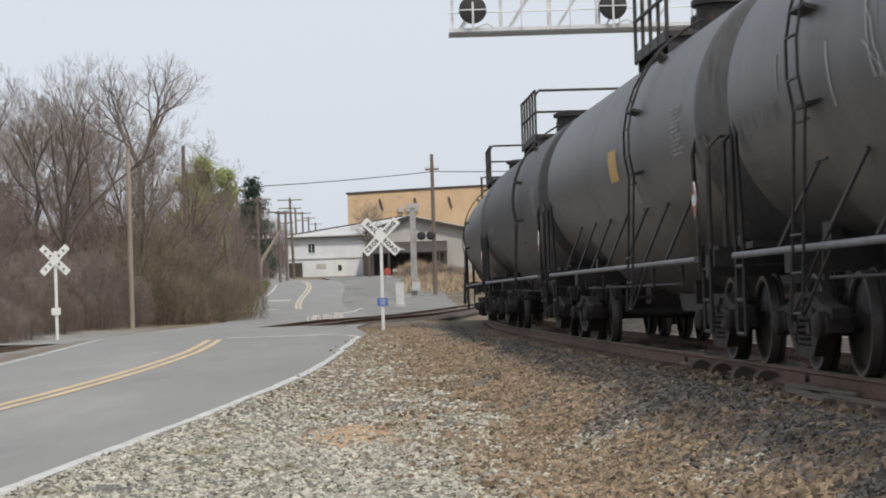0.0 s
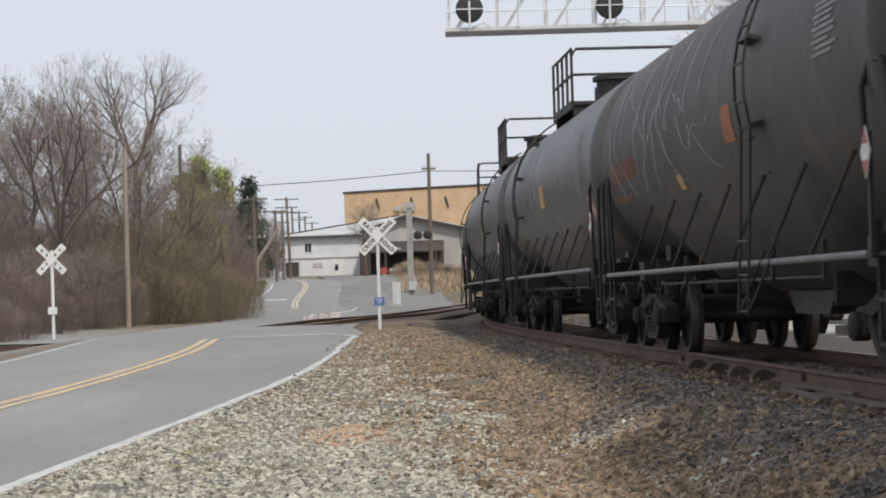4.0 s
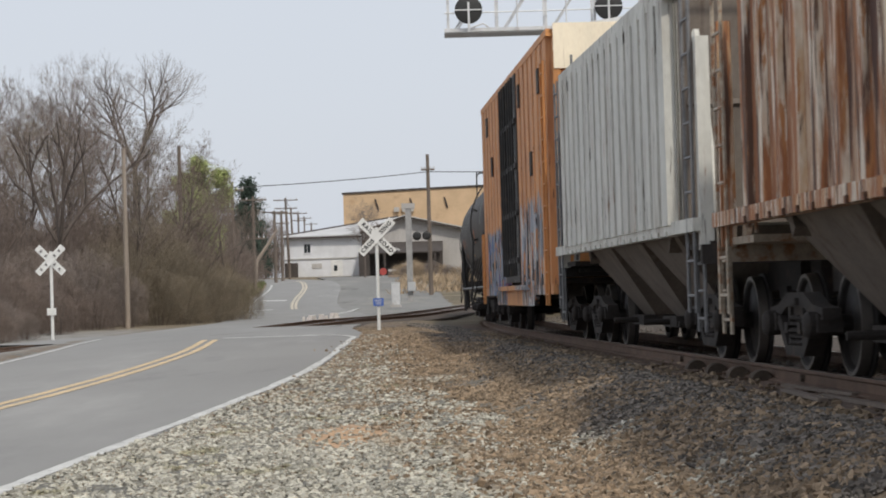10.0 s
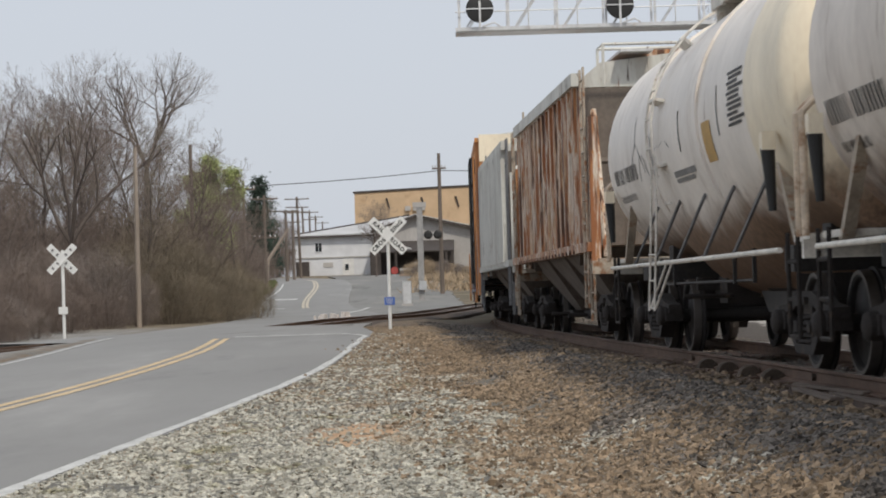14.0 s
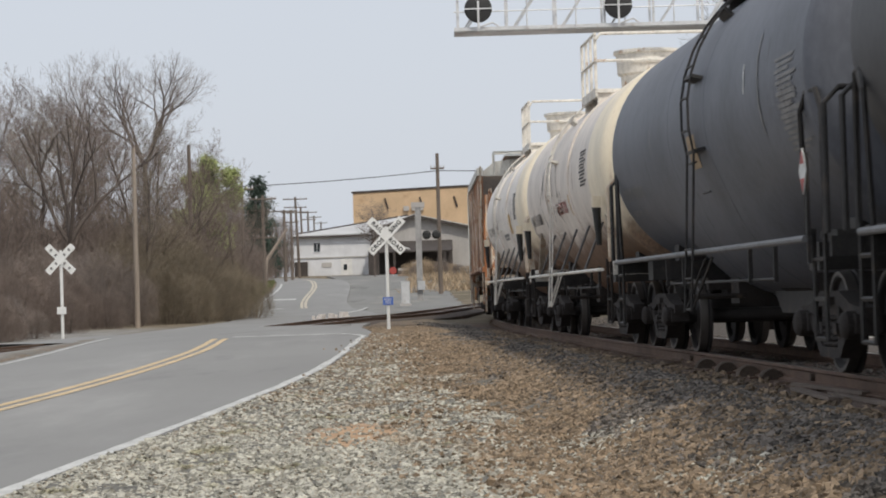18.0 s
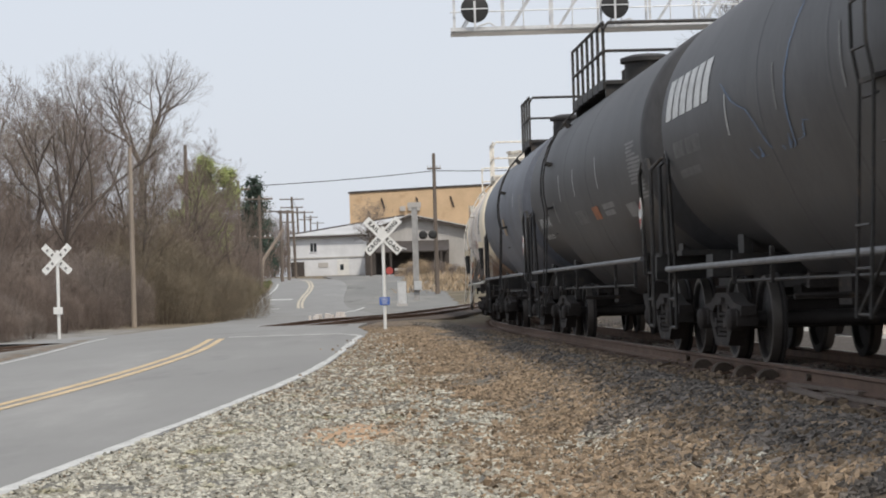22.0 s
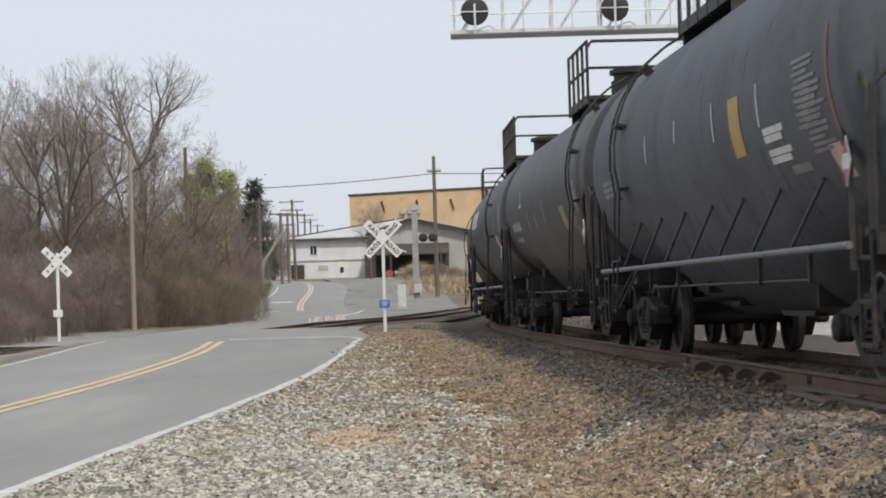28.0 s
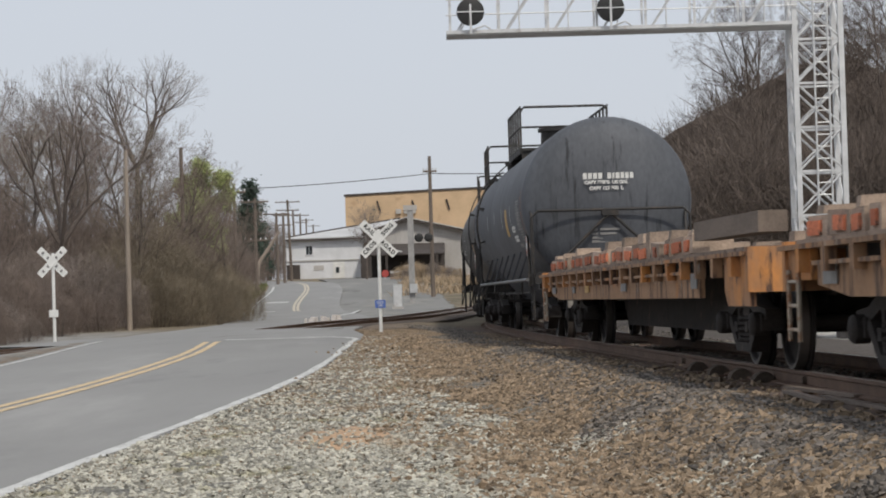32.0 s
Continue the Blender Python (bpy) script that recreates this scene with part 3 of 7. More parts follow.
paint("stop_line", ribbon(np.array([(-5.35, 54.6), (-4, 54.6), (-2.6, 54.6)]), 0.22, -0.22, 0.006), "line_white", "white stop line before the railway crossing")
paint("stop_line", ribbon(np.array([(-12.2, 141), (-10.6, 141)]), 0.5, -0.5, 0.006), "line_white", "white stop line beyond the crossing")
paint("stop_line", ribbon(np.array([(-12.6, 158), (-10.9, 158)]), 0.9, -0.9, 0.006), "line_white", "white marking on the far lane")
paint("edge_line", ribbon(cut(offset_line(ROAD_MID, 2.9), 118, 200), 0.08, -0.08, 0.006), "line_white", "white edge line beside the thicket")
paint("edge_line", ribbon(np.array([(-5.3, 112), (-5.0, 124), (-5.1, 138)]), 0.1, -0.1, 0.006), "line_white", "white edge line by the yard entrance")
yard = glide([(-4.6, 86), (-4.0, 100), (-3.6, 125), (-4.6, 165), (-6.5, 200), (-8.5, 240), (-12, 288)], 60)
tagged(new("yard_pavement", ribbon(yard, 3.8, -4.5, -0.07, 0.1, 0.3, 0.03).mesh("yard_pavement", M["yard"])), "grey paved yard beside the road", "pavement", kind="structure")


# ---------------------------------------------------------------- tracks
RAIL_PROFILE = [(-0.036, 0), (-0.036, -0.03), (-0.012, -0.045), (-0.009, -0.125), (-0.07, -0.145), (-0.07, -0.16), (0.07, -0.16), (0.07, -0.145), (0.009, -0.125), (0.012, -0.045), (0.036, -0.03), (0.036, 0)]


def sweep(line, z, prof):
    d = np.gradient(line, axis=0)
    d /= np.linalg.norm(d, axis=1)[:, None]
    nrm = np.stack([-d[:, 1], d[:, 0]], 1)
    gg, k = Geo(), len(prof)
    for p, q, zz in zip(line, nrm, np.broadcast_to(z, (len(line),))):
        gg.v += [(p[0] + q[0] * a, p[1] + q[1] * a, zz + b) for a, b in prof]
    gg.f = [(i * k + j, i * k + (j + 1) % k, (i + 1) * k + (j + 1) % k, (i + 1) * k + j) for i in range(len(line) - 1) for j in range(k)]
    return gg


def railway(label, line, z, tie_rows):
    base = tagged(new("railway_track"), label, "railway track", kind="structure")
    for o in (0.754, -0.754):
        r = part("rail", sweep(offset_line(line, o), z, RAIL_PROFILE), "rail", base)
        part("rail_head", sweep(offset_line(line, o), z + 0.002, [(-0.033, -0.004), (-0.033, 0.001), (0.033, 0.001), (0.033, -0.004)]), "railtop", r, "polished running surface")
    tie = Geo().box((0, 0, 0), (0.22, 2.55, 0.17)).mesh("tie", M["tie"])
    plate = Geo().box((0, 0, 0), (0.19, 0.34, 0.02)).mesh("tie_plate", M["rail"])
    for x, y, h, zz in tie_rows:
        m = pose(x, y, zz, rz=90 + math.degrees(h) + random.uniform(-1, 1))
        t = part("tie", tie, None, base, at=m @ pose(random.uniform(-0.02, 0.02), random.uniform(-0.06, 0.06), -0.262))
        for o in (0.754, -0.754):
            part("tie_plate", plate, None, t, at=pose(0, o, 0.093))
    return base


sA = np.arange(-30, 150, 1.0)
lineA = np.array([track(s)[:2] for s in sA])
trackA = railway("rusty steel rails on timber ties in ballast", lineA, np.zeros(len(lineA)), [(*track(s), 0.0) for s in np.arange(-12, 95, 0.52)])
zB = np.interp(SIDE_LINE[:, 1], [30, 46, 53, 59, 66, 69, 73, 118, 140, 175], [-0.4, -0.28, -0.16, -0.03, 0.0, 0.08, 0.16, 0.24, 0.34, 1.5])
hB = np.arctan2(-np.gradient(SIDE_LINE[:, 0]), np.gradient(SIDE_LINE[:, 1]))
lenB = np.concatenate([[0], np.cumsum(np.hypot(*np.diff(SIDE_LINE, axis=0).T))])
tiesB = []
for u in np.arange(8, 95, 0.55):
    x, y, h, zz = (float(np.interp(u, lenB, q)) for q in (SIDE_LINE[:, 0], SIDE_LINE[:, 1], hB, zB))
    if not abs(x - np.interp(y, ROAD_MID[:, 1], ROAD_MID[:, 0])) < 3.4:
        tiesB.append((x, y, h, zz))
railway("rusty empty side track crossing the road", SIDE_LINE, zB, tiesB)
# crossing panels between and beside the side track's rails
on_road = SIDE_LINE[(SIDE_LINE[:, 0] > -9.6) & (SIDE_LINE[:, 0] < -5.0)]
z_road = zB[(SIDE_LINE[:, 0] > -9.6) & (SIDE_LINE[:, 0] < -5.0)]
crossing = tagged(new("level_crossing"), "asphalt level crossing flush with the side track", "level crossing", kind="structure")
a, b = -2.2, 2.2
part("crossing_panel", sweep(offset_line(on_road, (a + b) / 2), z_road + 0.005, [(-(b - a) / 2, 0), ((b - a) / 2, 0), ((b - a) / 2, -0.2), (-(b - a) / 2, -0.2)]), "asphalt", crossing)
off_road = SIDE_LINE[(SIDE_LINE[:, 0] > -5.1) & (SIDE_LINE[:, 1] < 150)]
z_off = zB[(SIDE_LINE[:, 0] > -5.1) & (SIDE_LINE[:, 1] < 150)]
# bed strip carries the shadow beside the rails in its colour
tagged(new("track_bed", sweep(off_road, z_off, [(-1.5, -0.2), (-1.15, -0.11), (1.15, -0.11), (1.5, -0.2), (1.5, -0.4), (-1.5, -0.4)]).mesh("track_bed", M["bed"])), "dark brown bed under the side track, rail shadow in its colour", "track bed", kind="structure")
rr = random.Random(3)
for k in range(11):
    x = -4.9 + 0.125 * k + rr.uniform(-0.09, 0.09)
    y = 80 + rr.uniform(-1, 1.5)
    hgt = rr.uniform(0.16, 0.36)
    tagged(new("rubble_block", Geo().box((0, 0, hgt / 2), (rr.uniform(0.1, 0.2), 0.2, hgt), None, 0.8).mesh("rubble_block", M["rubble"])), "white broken block beside the side track", "rubble", group="white rubble").matrix_basis = pose(x, y, land1(x, y) - 0.02, rr.uniform(-8, 8), rr.uniform(-8, 8), rr.uniform(0, 90))
# rail braces and loose boards beside the near rail
for s_ in (5.6, 4.25, 2.95, 1.7):
    x, y, h = track(s_, 0.754)
    br = Geo().lathe([(0.0, 0.0), (0.0, 0.115), (0.03, 0.125), (0.14, 0.125), (0.16, 0.11), (0.16, 0.0)], 16, pose(0, 0, 0), 0, math.pi)
    part("rail_brace", br, "tie", trackA, "rusty half-round brace against the rail", at=pose(x, y, 0, rz=90 + math.degrees(h)) @ pose(-0.08, 0.125, -0.17))
for s_ in (7.2, 0.2):
    x, y, h = track(s_, 0.754)
    part("rail_bolt", Geo().tube([(0, 0.0, -0.085), (0, 0.05, -0.085)], 0.035, 8), "tie", trackA, "dark bolt through the rail web", at=pose(x, y, 0, rz=90 + math.degrees(h)))
for k, (s_, o, L, tilt) in enumerate(((-1.8, 0.42, 2.6, 2), (-2.6, 0.62, 3.0, -1), (-1.0, 0.8, 2.2, 4), (-3.4, 1.0, 2.6, 1), (-2.0, 1.16, 2.0, -3))):
    x, y, h = track(s_, o + 0.1)
    tagged(new("loose_board", Geo().box((0, 0, 0.0), (L, 0.08, 0.03)).mesh("loose_board", M["board"])), "weathered loose board lying in the ballast", "board", group="loose boards").matrix_basis = pose(x, y, land1(x, y) + 0.02 + 0.004 * k, rz=90 + math.degrees(h) + tilt)


# ---------------------------------------------------------------- crossing signs
def lettering(text, size, m, parent, at, spacing=1.0):
    c = bpy.data.curves.new("lettering", "FONT")
    c.body, c.size, c.align_x, c.align_y, c.extrude, c.space_character, c.offset = text, size, "CENTER", "CENTER", 0.002, spacing, 0.005
    tmp = bpy.data.objects.new("lettering", c)
    scene.collection.objects.link(tmp)
    me = bpy.data.meshes.new_from_object(tmp.evaluated_get(bpy.context.evaluated_depsgraph_get()))
    bpy.data.objects.remove(tmp)
    me.materials.clear()
    me.materials.append(M[m])
    ob = new("lettering", me)
    ob.parent, ob.matrix_basis = parent, at
    return ob


def crossbuck(x, y, z, centre, label, turn, words, post_r=0.045, size=1.0):
    base = thing("crossing_sign", label, "crossing sign", pose(x, y, z, rz=turn), group="crossing signs")
    h = centre - z
    part("post", Geo().tube([(0, 0.06, -0.4), (0, 0.06, h + 0.25)], post_r, 10), "signwhite", base, "white painted post")
    for a, text in ((45, words[0]), (-45, words[1])):
        off = 0.0 if a > 0 else -0.02
        b = part("blade", Geo().prism([(-0.6, -0.114), (0.6, -0.114), (0.61, -0.104), (0.61, 0.104), (0.6, 0.114), (-0.6, 0.114), (-0.61, 0.104), (-0.61, -0.104)], -0.008, 0.008), "signwhite", base, at=pose(0, off, h, 0, a, 0) @ Matrix.Scale(size, 4))
        if text:
            for k, word in enumerate(text):
                lettering(word, 0.15, "signblack", b, spacing=1.2, at=pose((-1, 1)[k] * 0.335, -0.012, 0, 90, 0, 0))
    return base


xr = crossbuck(-1.6, 58, land1(-1.6, 58), 2.41, "white crossbuck railway sign on a thin white post", 2, (("RAIL", "ROAD"), ("CROS", "SING")))
ens = part("notice_plate", Geo().box((0, -0.0, 0.74), (0.27, 0.012, 0.2)), "signblue", xr, "small blue notice plate")
for k in range(3):
    part("writing_bar", Geo().box((0, -0.009, 0.79 - k * 0.05), (0.19 - 0.03 * k, 0.004, 0.018)), "white", ens)
xl = crossbuck(-10.84, 62, -0.12, 2.14, "white crossbuck railway sign beside the thicket", -4, (None, None), size=0.86)
for a in (45, -45):
    for k in (-0.42, -0.2, 0.2, 0.42):
        part("bolt_bar", Geo().box((k * 0.86, -0.012, 0), (0.06, 0.006, 0.08), pose(0, -0.02, 2.26, 0, a, 0)), "dim", xl)
part("back_plate", Geo().box((0.0, 0.0, 0.82), (0.26, 0.015, 0.2)), "signwhite", xl, "small white plate on the post")


# ---------------------------------------------------------------- signal cantilever
def cantilever():
    y0 = 55.7
    base = thing("signal_cantilever", "galvanised steel lattice mast with a signal arm over the tracks", "signal gantry", pose(0, y0, 0))
    zb, zt, xl_, xr_ = 7.42, 9.0, 0.32, 9.1
    legs = [(x, y) for x in (9.0, 10.15) for y in (-0.5, 0.5)]
    for x, y in legs:
        part("mast_leg", Geo().box((x, y, 4.4), (0.13, 0.13, 9.6)), "galv", base)
    for k in range(8):
        z = 0.4 + k * 1.1
        for y in (-0.5, 0.5):
            part("lattice_brace", Geo().tube([(9.0, y, z), (10.15, y, z + 1.1)], 0.03, 5).tube([(10.15, y, z), (9.0, y, z + 1.1)], 0.03, 5), "galv", base)
            part("lattice_strut", Geo().box((9.575, y, z), (1.1, 0.05, 0.06)), "galv", base)
        for x in (9.0, 10.15):
            part("lattice_brace", Geo().tube([(x, -0.5, z), (x, 0.5, z + 1.1)], 0.03, 5), "galv", base)
    lad = part("mast_ladder", Geo().tube([(9.45, -0.62, 0.3), (9.45, -0.62, 9)], 0.025, 6).tube([(9.8, -0.62, 0.3), (9.8, -0.62, 9)], 0.025, 6), "galv", base)
    for k in range(29):
        part("rung", Geo().tube([(9.45, -0.62, 0.4 + k * 0.3), (9.8, -0.62, 0.4 + k * 0.3)], 0.016, 5), "galv", lad)
    for z, nm in ((zb, "lower_chord"), (zt, "upper_chord")):
        for y in (-0.5, 0.5):
            part(nm, Geo().box(((xl_ + xr_) / 2, y, z), (xr_ - xl_, 0.11, 0.09)), "galv", base)
    part("walkway", Geo().box(((xl_ + xr_) / 2, 0, zb - 0.05), (xr_ - xl_, 0.9, 0.04)), "galv", base, "grey grated walkway")
    xs = [xl_ + 0.1 + k * 1.22 for k in range(8)]
    for k, x in enumerate(xs):
        for y in (-0.5, 0.5):
            part("post", Geo().box((x, y, (zb + zt) / 2), (0.06, 0.05, zt - zb)), "galv", base)
            if k < 7:
                part("diagonal", Geo().tube([(x + 0.15, y, zb), (x + 1.2, y, zt)], 0.028, 5), "galv", base)
        part("stanchion", Geo().tube([(x + 0.5, -0.62, zb), (x + 0.5, -0.62, zb + 1.1)], 0.018, 5), "galv", base)
    for z in (0.42, 0.8, 1.1):
        part("guard_rail", Geo().tube([(xl_, -0.62, zb + z), (xr_, -0.62, zb + z)], 0.016, 5), "galv", base)
    for x in (0.93, 4.42):
        hd = part("signal_head", Geo().lathe([(0, 0), (0, 0.3), (0.02, 0.345), (0.05, 0.345), (0.1, 0.2), (0.3, 0.18), (0.34, 0.0)], 28, pose(x, -0.72, 7.9, rz=90)), "signblack", base, "round black signal head seen from behind")
        part("head_cross", Geo().box((x, -0.735, 7.9), (0.68, 0.025, 0.03)).box((x, -0.74, 7.72), (0.05, 0.03, 0.75)), "galv", hd, "pale bracket across the disc")
        part("head_pipe", Geo().tube([(x + 0.05, -0.7, 7.45), (x + 0.35, -0.7, 7.55), (x + 0.5, -0.7, 7.45)], 0.022, 6), "galv", hd)
    return base


cantilever()


# ---------------------------------------------------------------- buildings up the hill
def brown_barn():
    base = thing("brown_barn", "large dull brown barn half hidden by bare trees on the bank", "building", pose(12.15, 112, 0))
    part("wall", Geo().prism([(0, -0.6), (16, -0.6), (16, 8.2), (8, 12.6), (0, 8.75)], 0, 14), "barn", base)
    part("roof", Geo().prism([(-0.25, 8.62), (8, 12.62), (16.3, 8.05), (16.3, 8.3), (8, 12.88), (-0.25, 8.88)], -0.35, 14.3), "barn", base, "dull brown roof edge")


def roof_slab(a, b, c, d, t=0.25):
    gg = Geo()
    up = Vector((0, 0, t))
    vs = [Vector(p) for p in (a, b, c, d)]
    return gg.add(vs + [v + up for v in vs], [(3, 2, 1, 0), (4, 5, 6, 7), (0, 1, 5, 4), (1, 2, 6, 5), (2, 3, 7, 6), (3, 0, 4, 7)])


def window(parent, x, y, z, w, h, frame_mat="paint_white"):
    wd = part("window", Geo().box((x, y - 0.03, z), (w, 0.06, h)), "glass", parent, "dark window pane")
    part("window_frame", Geo().box((x, y - 0.06, z + h / 2), (w + 0.14, 0.09, 0.08)).box((x, y - 0.06, z - h / 2), (w + 0.14, 0.09, 0.08))
         .box((x - w / 2, y - 0.06, z), (0.08, 0.09, h)).box((x + w / 2, y - 0.06, z), (0.08, 0.09, h)).box((x, y - 0.06, z), (0.05, 0.08, h)), frame_mat, wd)


def white_house():
    base = thing("white_workshop", "long white painted two-storey workshop with a pale metal roof", "building", pose(0, 290, 3.7))
    x0, x1, dep = -20.1, -9.5, 14
    part("wall", Geo().box(((x0 + x1) / 2, dep / 2, 2.65), (x1 - x0, dep, 5.7)), "paint_white", base)
    part("wall_band", Geo().box(((x0 + x1) / 2, -0.06, 2.55), (x1 - x0 + 0.1, 0.16, 0.14)), "siding", base)
    part("roof", roof_slab((x0 - 0.6, -0.7, 5.35), (x1 + 2, -0.7, 5.5), (x1 + 4.2, dep, 8.1), (x0 - 0.6, dep, 5.95), 0.12), "roof", base, "pale low-pitched metal roof")
    part("eave", Geo().box(((x0 + x1) / 2, -0.72, 5.28), (x1 - x0 + 1.2, 0.1, 0.22)), "shadow_brown", base, "dark eave board")
    part("ridge_edge", Geo().tube([(x0 - 0.6, dep, 6.12), (x1 + 4.2, dep, 8.28)], 0.14, 6), "shadow_brown", base, "dark ridge edge")
    window(base, -17.1, 0, 3.9, 0.9, 1.2)
    part("blind_window", Geo().box((-15.9, -0.04, 1.6), (1.3, 0.08, 0.6)), "siding", base, "shuttered pale window")
    d = part("door", Geo().box((-13.3, -0.05, 1.25), (1.5, 0.1, 2.2)), "signwhite", base, "white door")
    part("door_pane", Geo().box((-13.45, -0.12, 1.25), (0.45, 0.05, 0.75)), "glass", d)
    # solid dark block painted as the shade of the entry
    part("porch", Geo().box((-19.2, -0.5, 1.0), (1.7, 0.9, 2.1)), "shadow_brown", base, "dark block for the shaded entry")
    return base


def grey_shed():
    base = thing("grey_shed", "wide grey metal shed with a low gable", "building", pose(0, 275, 3.3))
    x0, x1, xp, ze, zp, dep = -9.4, 3.9, -4.1, 5.6, 7.55, 16
    part("wall", Geo().prism([(x0, -0.6), (x1, -0.6), (x1, ze), (xp, zp), (x0, ze - 0.1)], 0, dep), "siding", base)
    part("roof", roof_slab((x0 - 0.3, -0.9, ze + 0.1), (xp, -0.9, zp), (xp, dep, zp), (x0 - 0.3, dep, ze + 0.1), 0.2), "roof", base, "pale metal roof slope")
    part("roof", roof_slab((xp, -0.9, zp), (x1 + 0.5, -0.9, ze), (x1 + 0.5, dep, ze), (xp, dep, zp), 0.2), "roof", base, "pale metal roof slope")
    for a, b in (((x0 - 0.3, ze + 0.1), (xp, zp)), ((xp, zp), (x1 + 0.5, ze))):
        part("fascia", Geo().add([(a[0], -0.95, a[1] - 0.22), (b[0], -0.95, b[1] - 0.22), (b[0], -0.95, b[1] + 0.1), (a[0], -0.95, a[1] + 0.1), (a[0], -0.85, a[1] - 0.22), (b[0], -0.85, b[1] - 0.22), (b[0], -0.85, b[1] + 0.1), (a[0], -0.85, a[1] + 0.1)],
                             [(0, 1, 2, 3), (7, 6, 5, 4), (0, 4, 5, 1), (3, 2, 6, 7), (0, 3, 7, 4), (1, 5, 6, 2)]), "shadow_brown", base, "dark roof edge")
    for k in range(9):
        part("siding_rib", Geo().box((0.4 + k * 0.42, -0.03, 2.7), (0.06, 0.06, 5.4)), "siding", base)
    # open lean-to in front
    lean = part("lean_to_roof", roof_slab((-9.5, -6.5, 2.9), (0.6, -6.5, 2.9), (0.6, 0, 4.3), (-9.5, 0, 4.3), 0.15), "shadow_brown", base, "dark open lean-to roof")
    part("awning", Geo().add([(-6.9, -6.7, 3.95), (-4.6, -6.7, 3.2), (-4.6, -6.7, 3.4), (-6.9, -6.7, 4.2), (-6.9, -6.4, 3.95), (-4.6, -6.4, 3.2), (-4.6, -6.4, 3.4), (-6.9, -6.4, 4.2)], [(0, 1, 2, 3), (7, 6, 5, 4), (0, 4, 5, 1), (3, 2, 6, 7), (0, 3, 7, 4), (1, 5, 6, 2)]), "roof", lean, "pale slanting awning edge")
    # dark sheet painted as the shade inside the lean-to
    part("lean_to_back", Geo().box((-4.5, -0.2, 1.7), (10, 0.2, 4.6)), "shadow_brown", base, "dark sheet for the shade in the opening")
    # plain block added for an unidentified dark upright at the corner
    part("dark_bay", Geo().box((-9.0, -5.6, 1.5), (1.3, 1.8, 3.6)), "shadow_brown", base, "plain dark block at the lean-to corner")
    for x in (-9.3, -6.5, -3.5, -0.4, 0.4):
        part("lean_to_post", Geo().box((x, -6.3, 1.4), (0.3, 0.3, 3.4)), "shadow_brown", lean)
    return base


def tan_block():
    base = thing("tan_warehouse", "tall windowless tan clad warehouse behind the sheds", "building", pose(0, 330, 4))
    part("wall", Geo().add([(-13.9, 0, -2), (16, 0, -2), (16, 0, 13.35), (-2, 0, 12.95), (-13.9, 0, 12.55), (-13.9, 25, -2), (16, 25, -2), (16, 25, 13.35), (-2, 25, 12.95), (-13.9, 25, 12.55)],
                           [(0, 1, 2, 3, 4), (9, 8, 7, 6, 5), (0, 4, 9, 5), (1, 6, 7, 2), (4, 3, 8, 9), (3, 2, 7, 8)]), "tan", base)
    part("parapet", Geo().add([(-14.1, -0.15, 12.4), (-2, -0.15, 12.8), (16.2, -0.15, 13.2), (16.2, -0.15, 13.5), (-2, -0.15, 13.1), (-14.1, -0.15, 12.7), (-14.1, 0.1, 12.4), (-2, 0.1, 12.8), (16.2, 0.1, 13.2), (16.2, 0.1, 13.5), (-2, 0.1, 13.1), (-14.1, 0.1, 12.7)],
                               [(0, 1, 4, 5), (1, 2, 3, 4), (11, 10, 7, 6), (10, 9, 8, 7), (5, 4, 10, 11), (4, 3, 9, 10), (0, 6, 7, 1), (1, 7, 8, 2)]), "shadow_brown", base, "dark parapet edge")
    for x in (-8.9, -3.7, 1.4):
        part("conduit", Geo().tube([(x - 0.25, -0.2, 11.6), (x + 0.2, -0.2, 10.0)], 0.13, 6), "shadow_brown", base)
    for x, wd in ((-6.0, 0.8), (-4.6, 1.2), (-3.8, 0.7)):
        part("vent_box", Geo().box((x, -0.25, 9.95), (wd, 0.4, 0.7)), "siding", base)
    return base


white_house(), grey_shed(), tan_block(), brown_barn()


# ---------------------------------------------------------------- utility poles and wires
def utility_pole(x, y, z0, z1, r, label, arms=(), lean=(0, 0)):
    base = thing("utility_pole", label, "utility pole", pose(x, y, z0), group="utility poles")
    h = z1 - z0
    part("pole", Geo().tube([(0, 0, -0.6), (lean[0] * 0.5, lean[1] * 0.5, h * 0.5), (lean[0], lean[1], h)], r, 10, r * 0.7), "pole_pale" if "pale" in label else "pole", base)
    for zz, half, turn in arms:
        a = part("crossarm", Geo().box((0, 0, 0), (2 * half, 0.12, 0.12)), "pole", base, at=pose(lean[0], lean[1] - 0.12, h - zz, rz=turn))
        for k in (-0.9, -0.45, 0.45, 0.9):
            part("insulator", Geo().tube([(k * half, 0, 0.06), (k * half, 0, 0.22)], 0.05, 6), "galv", a)
    return base


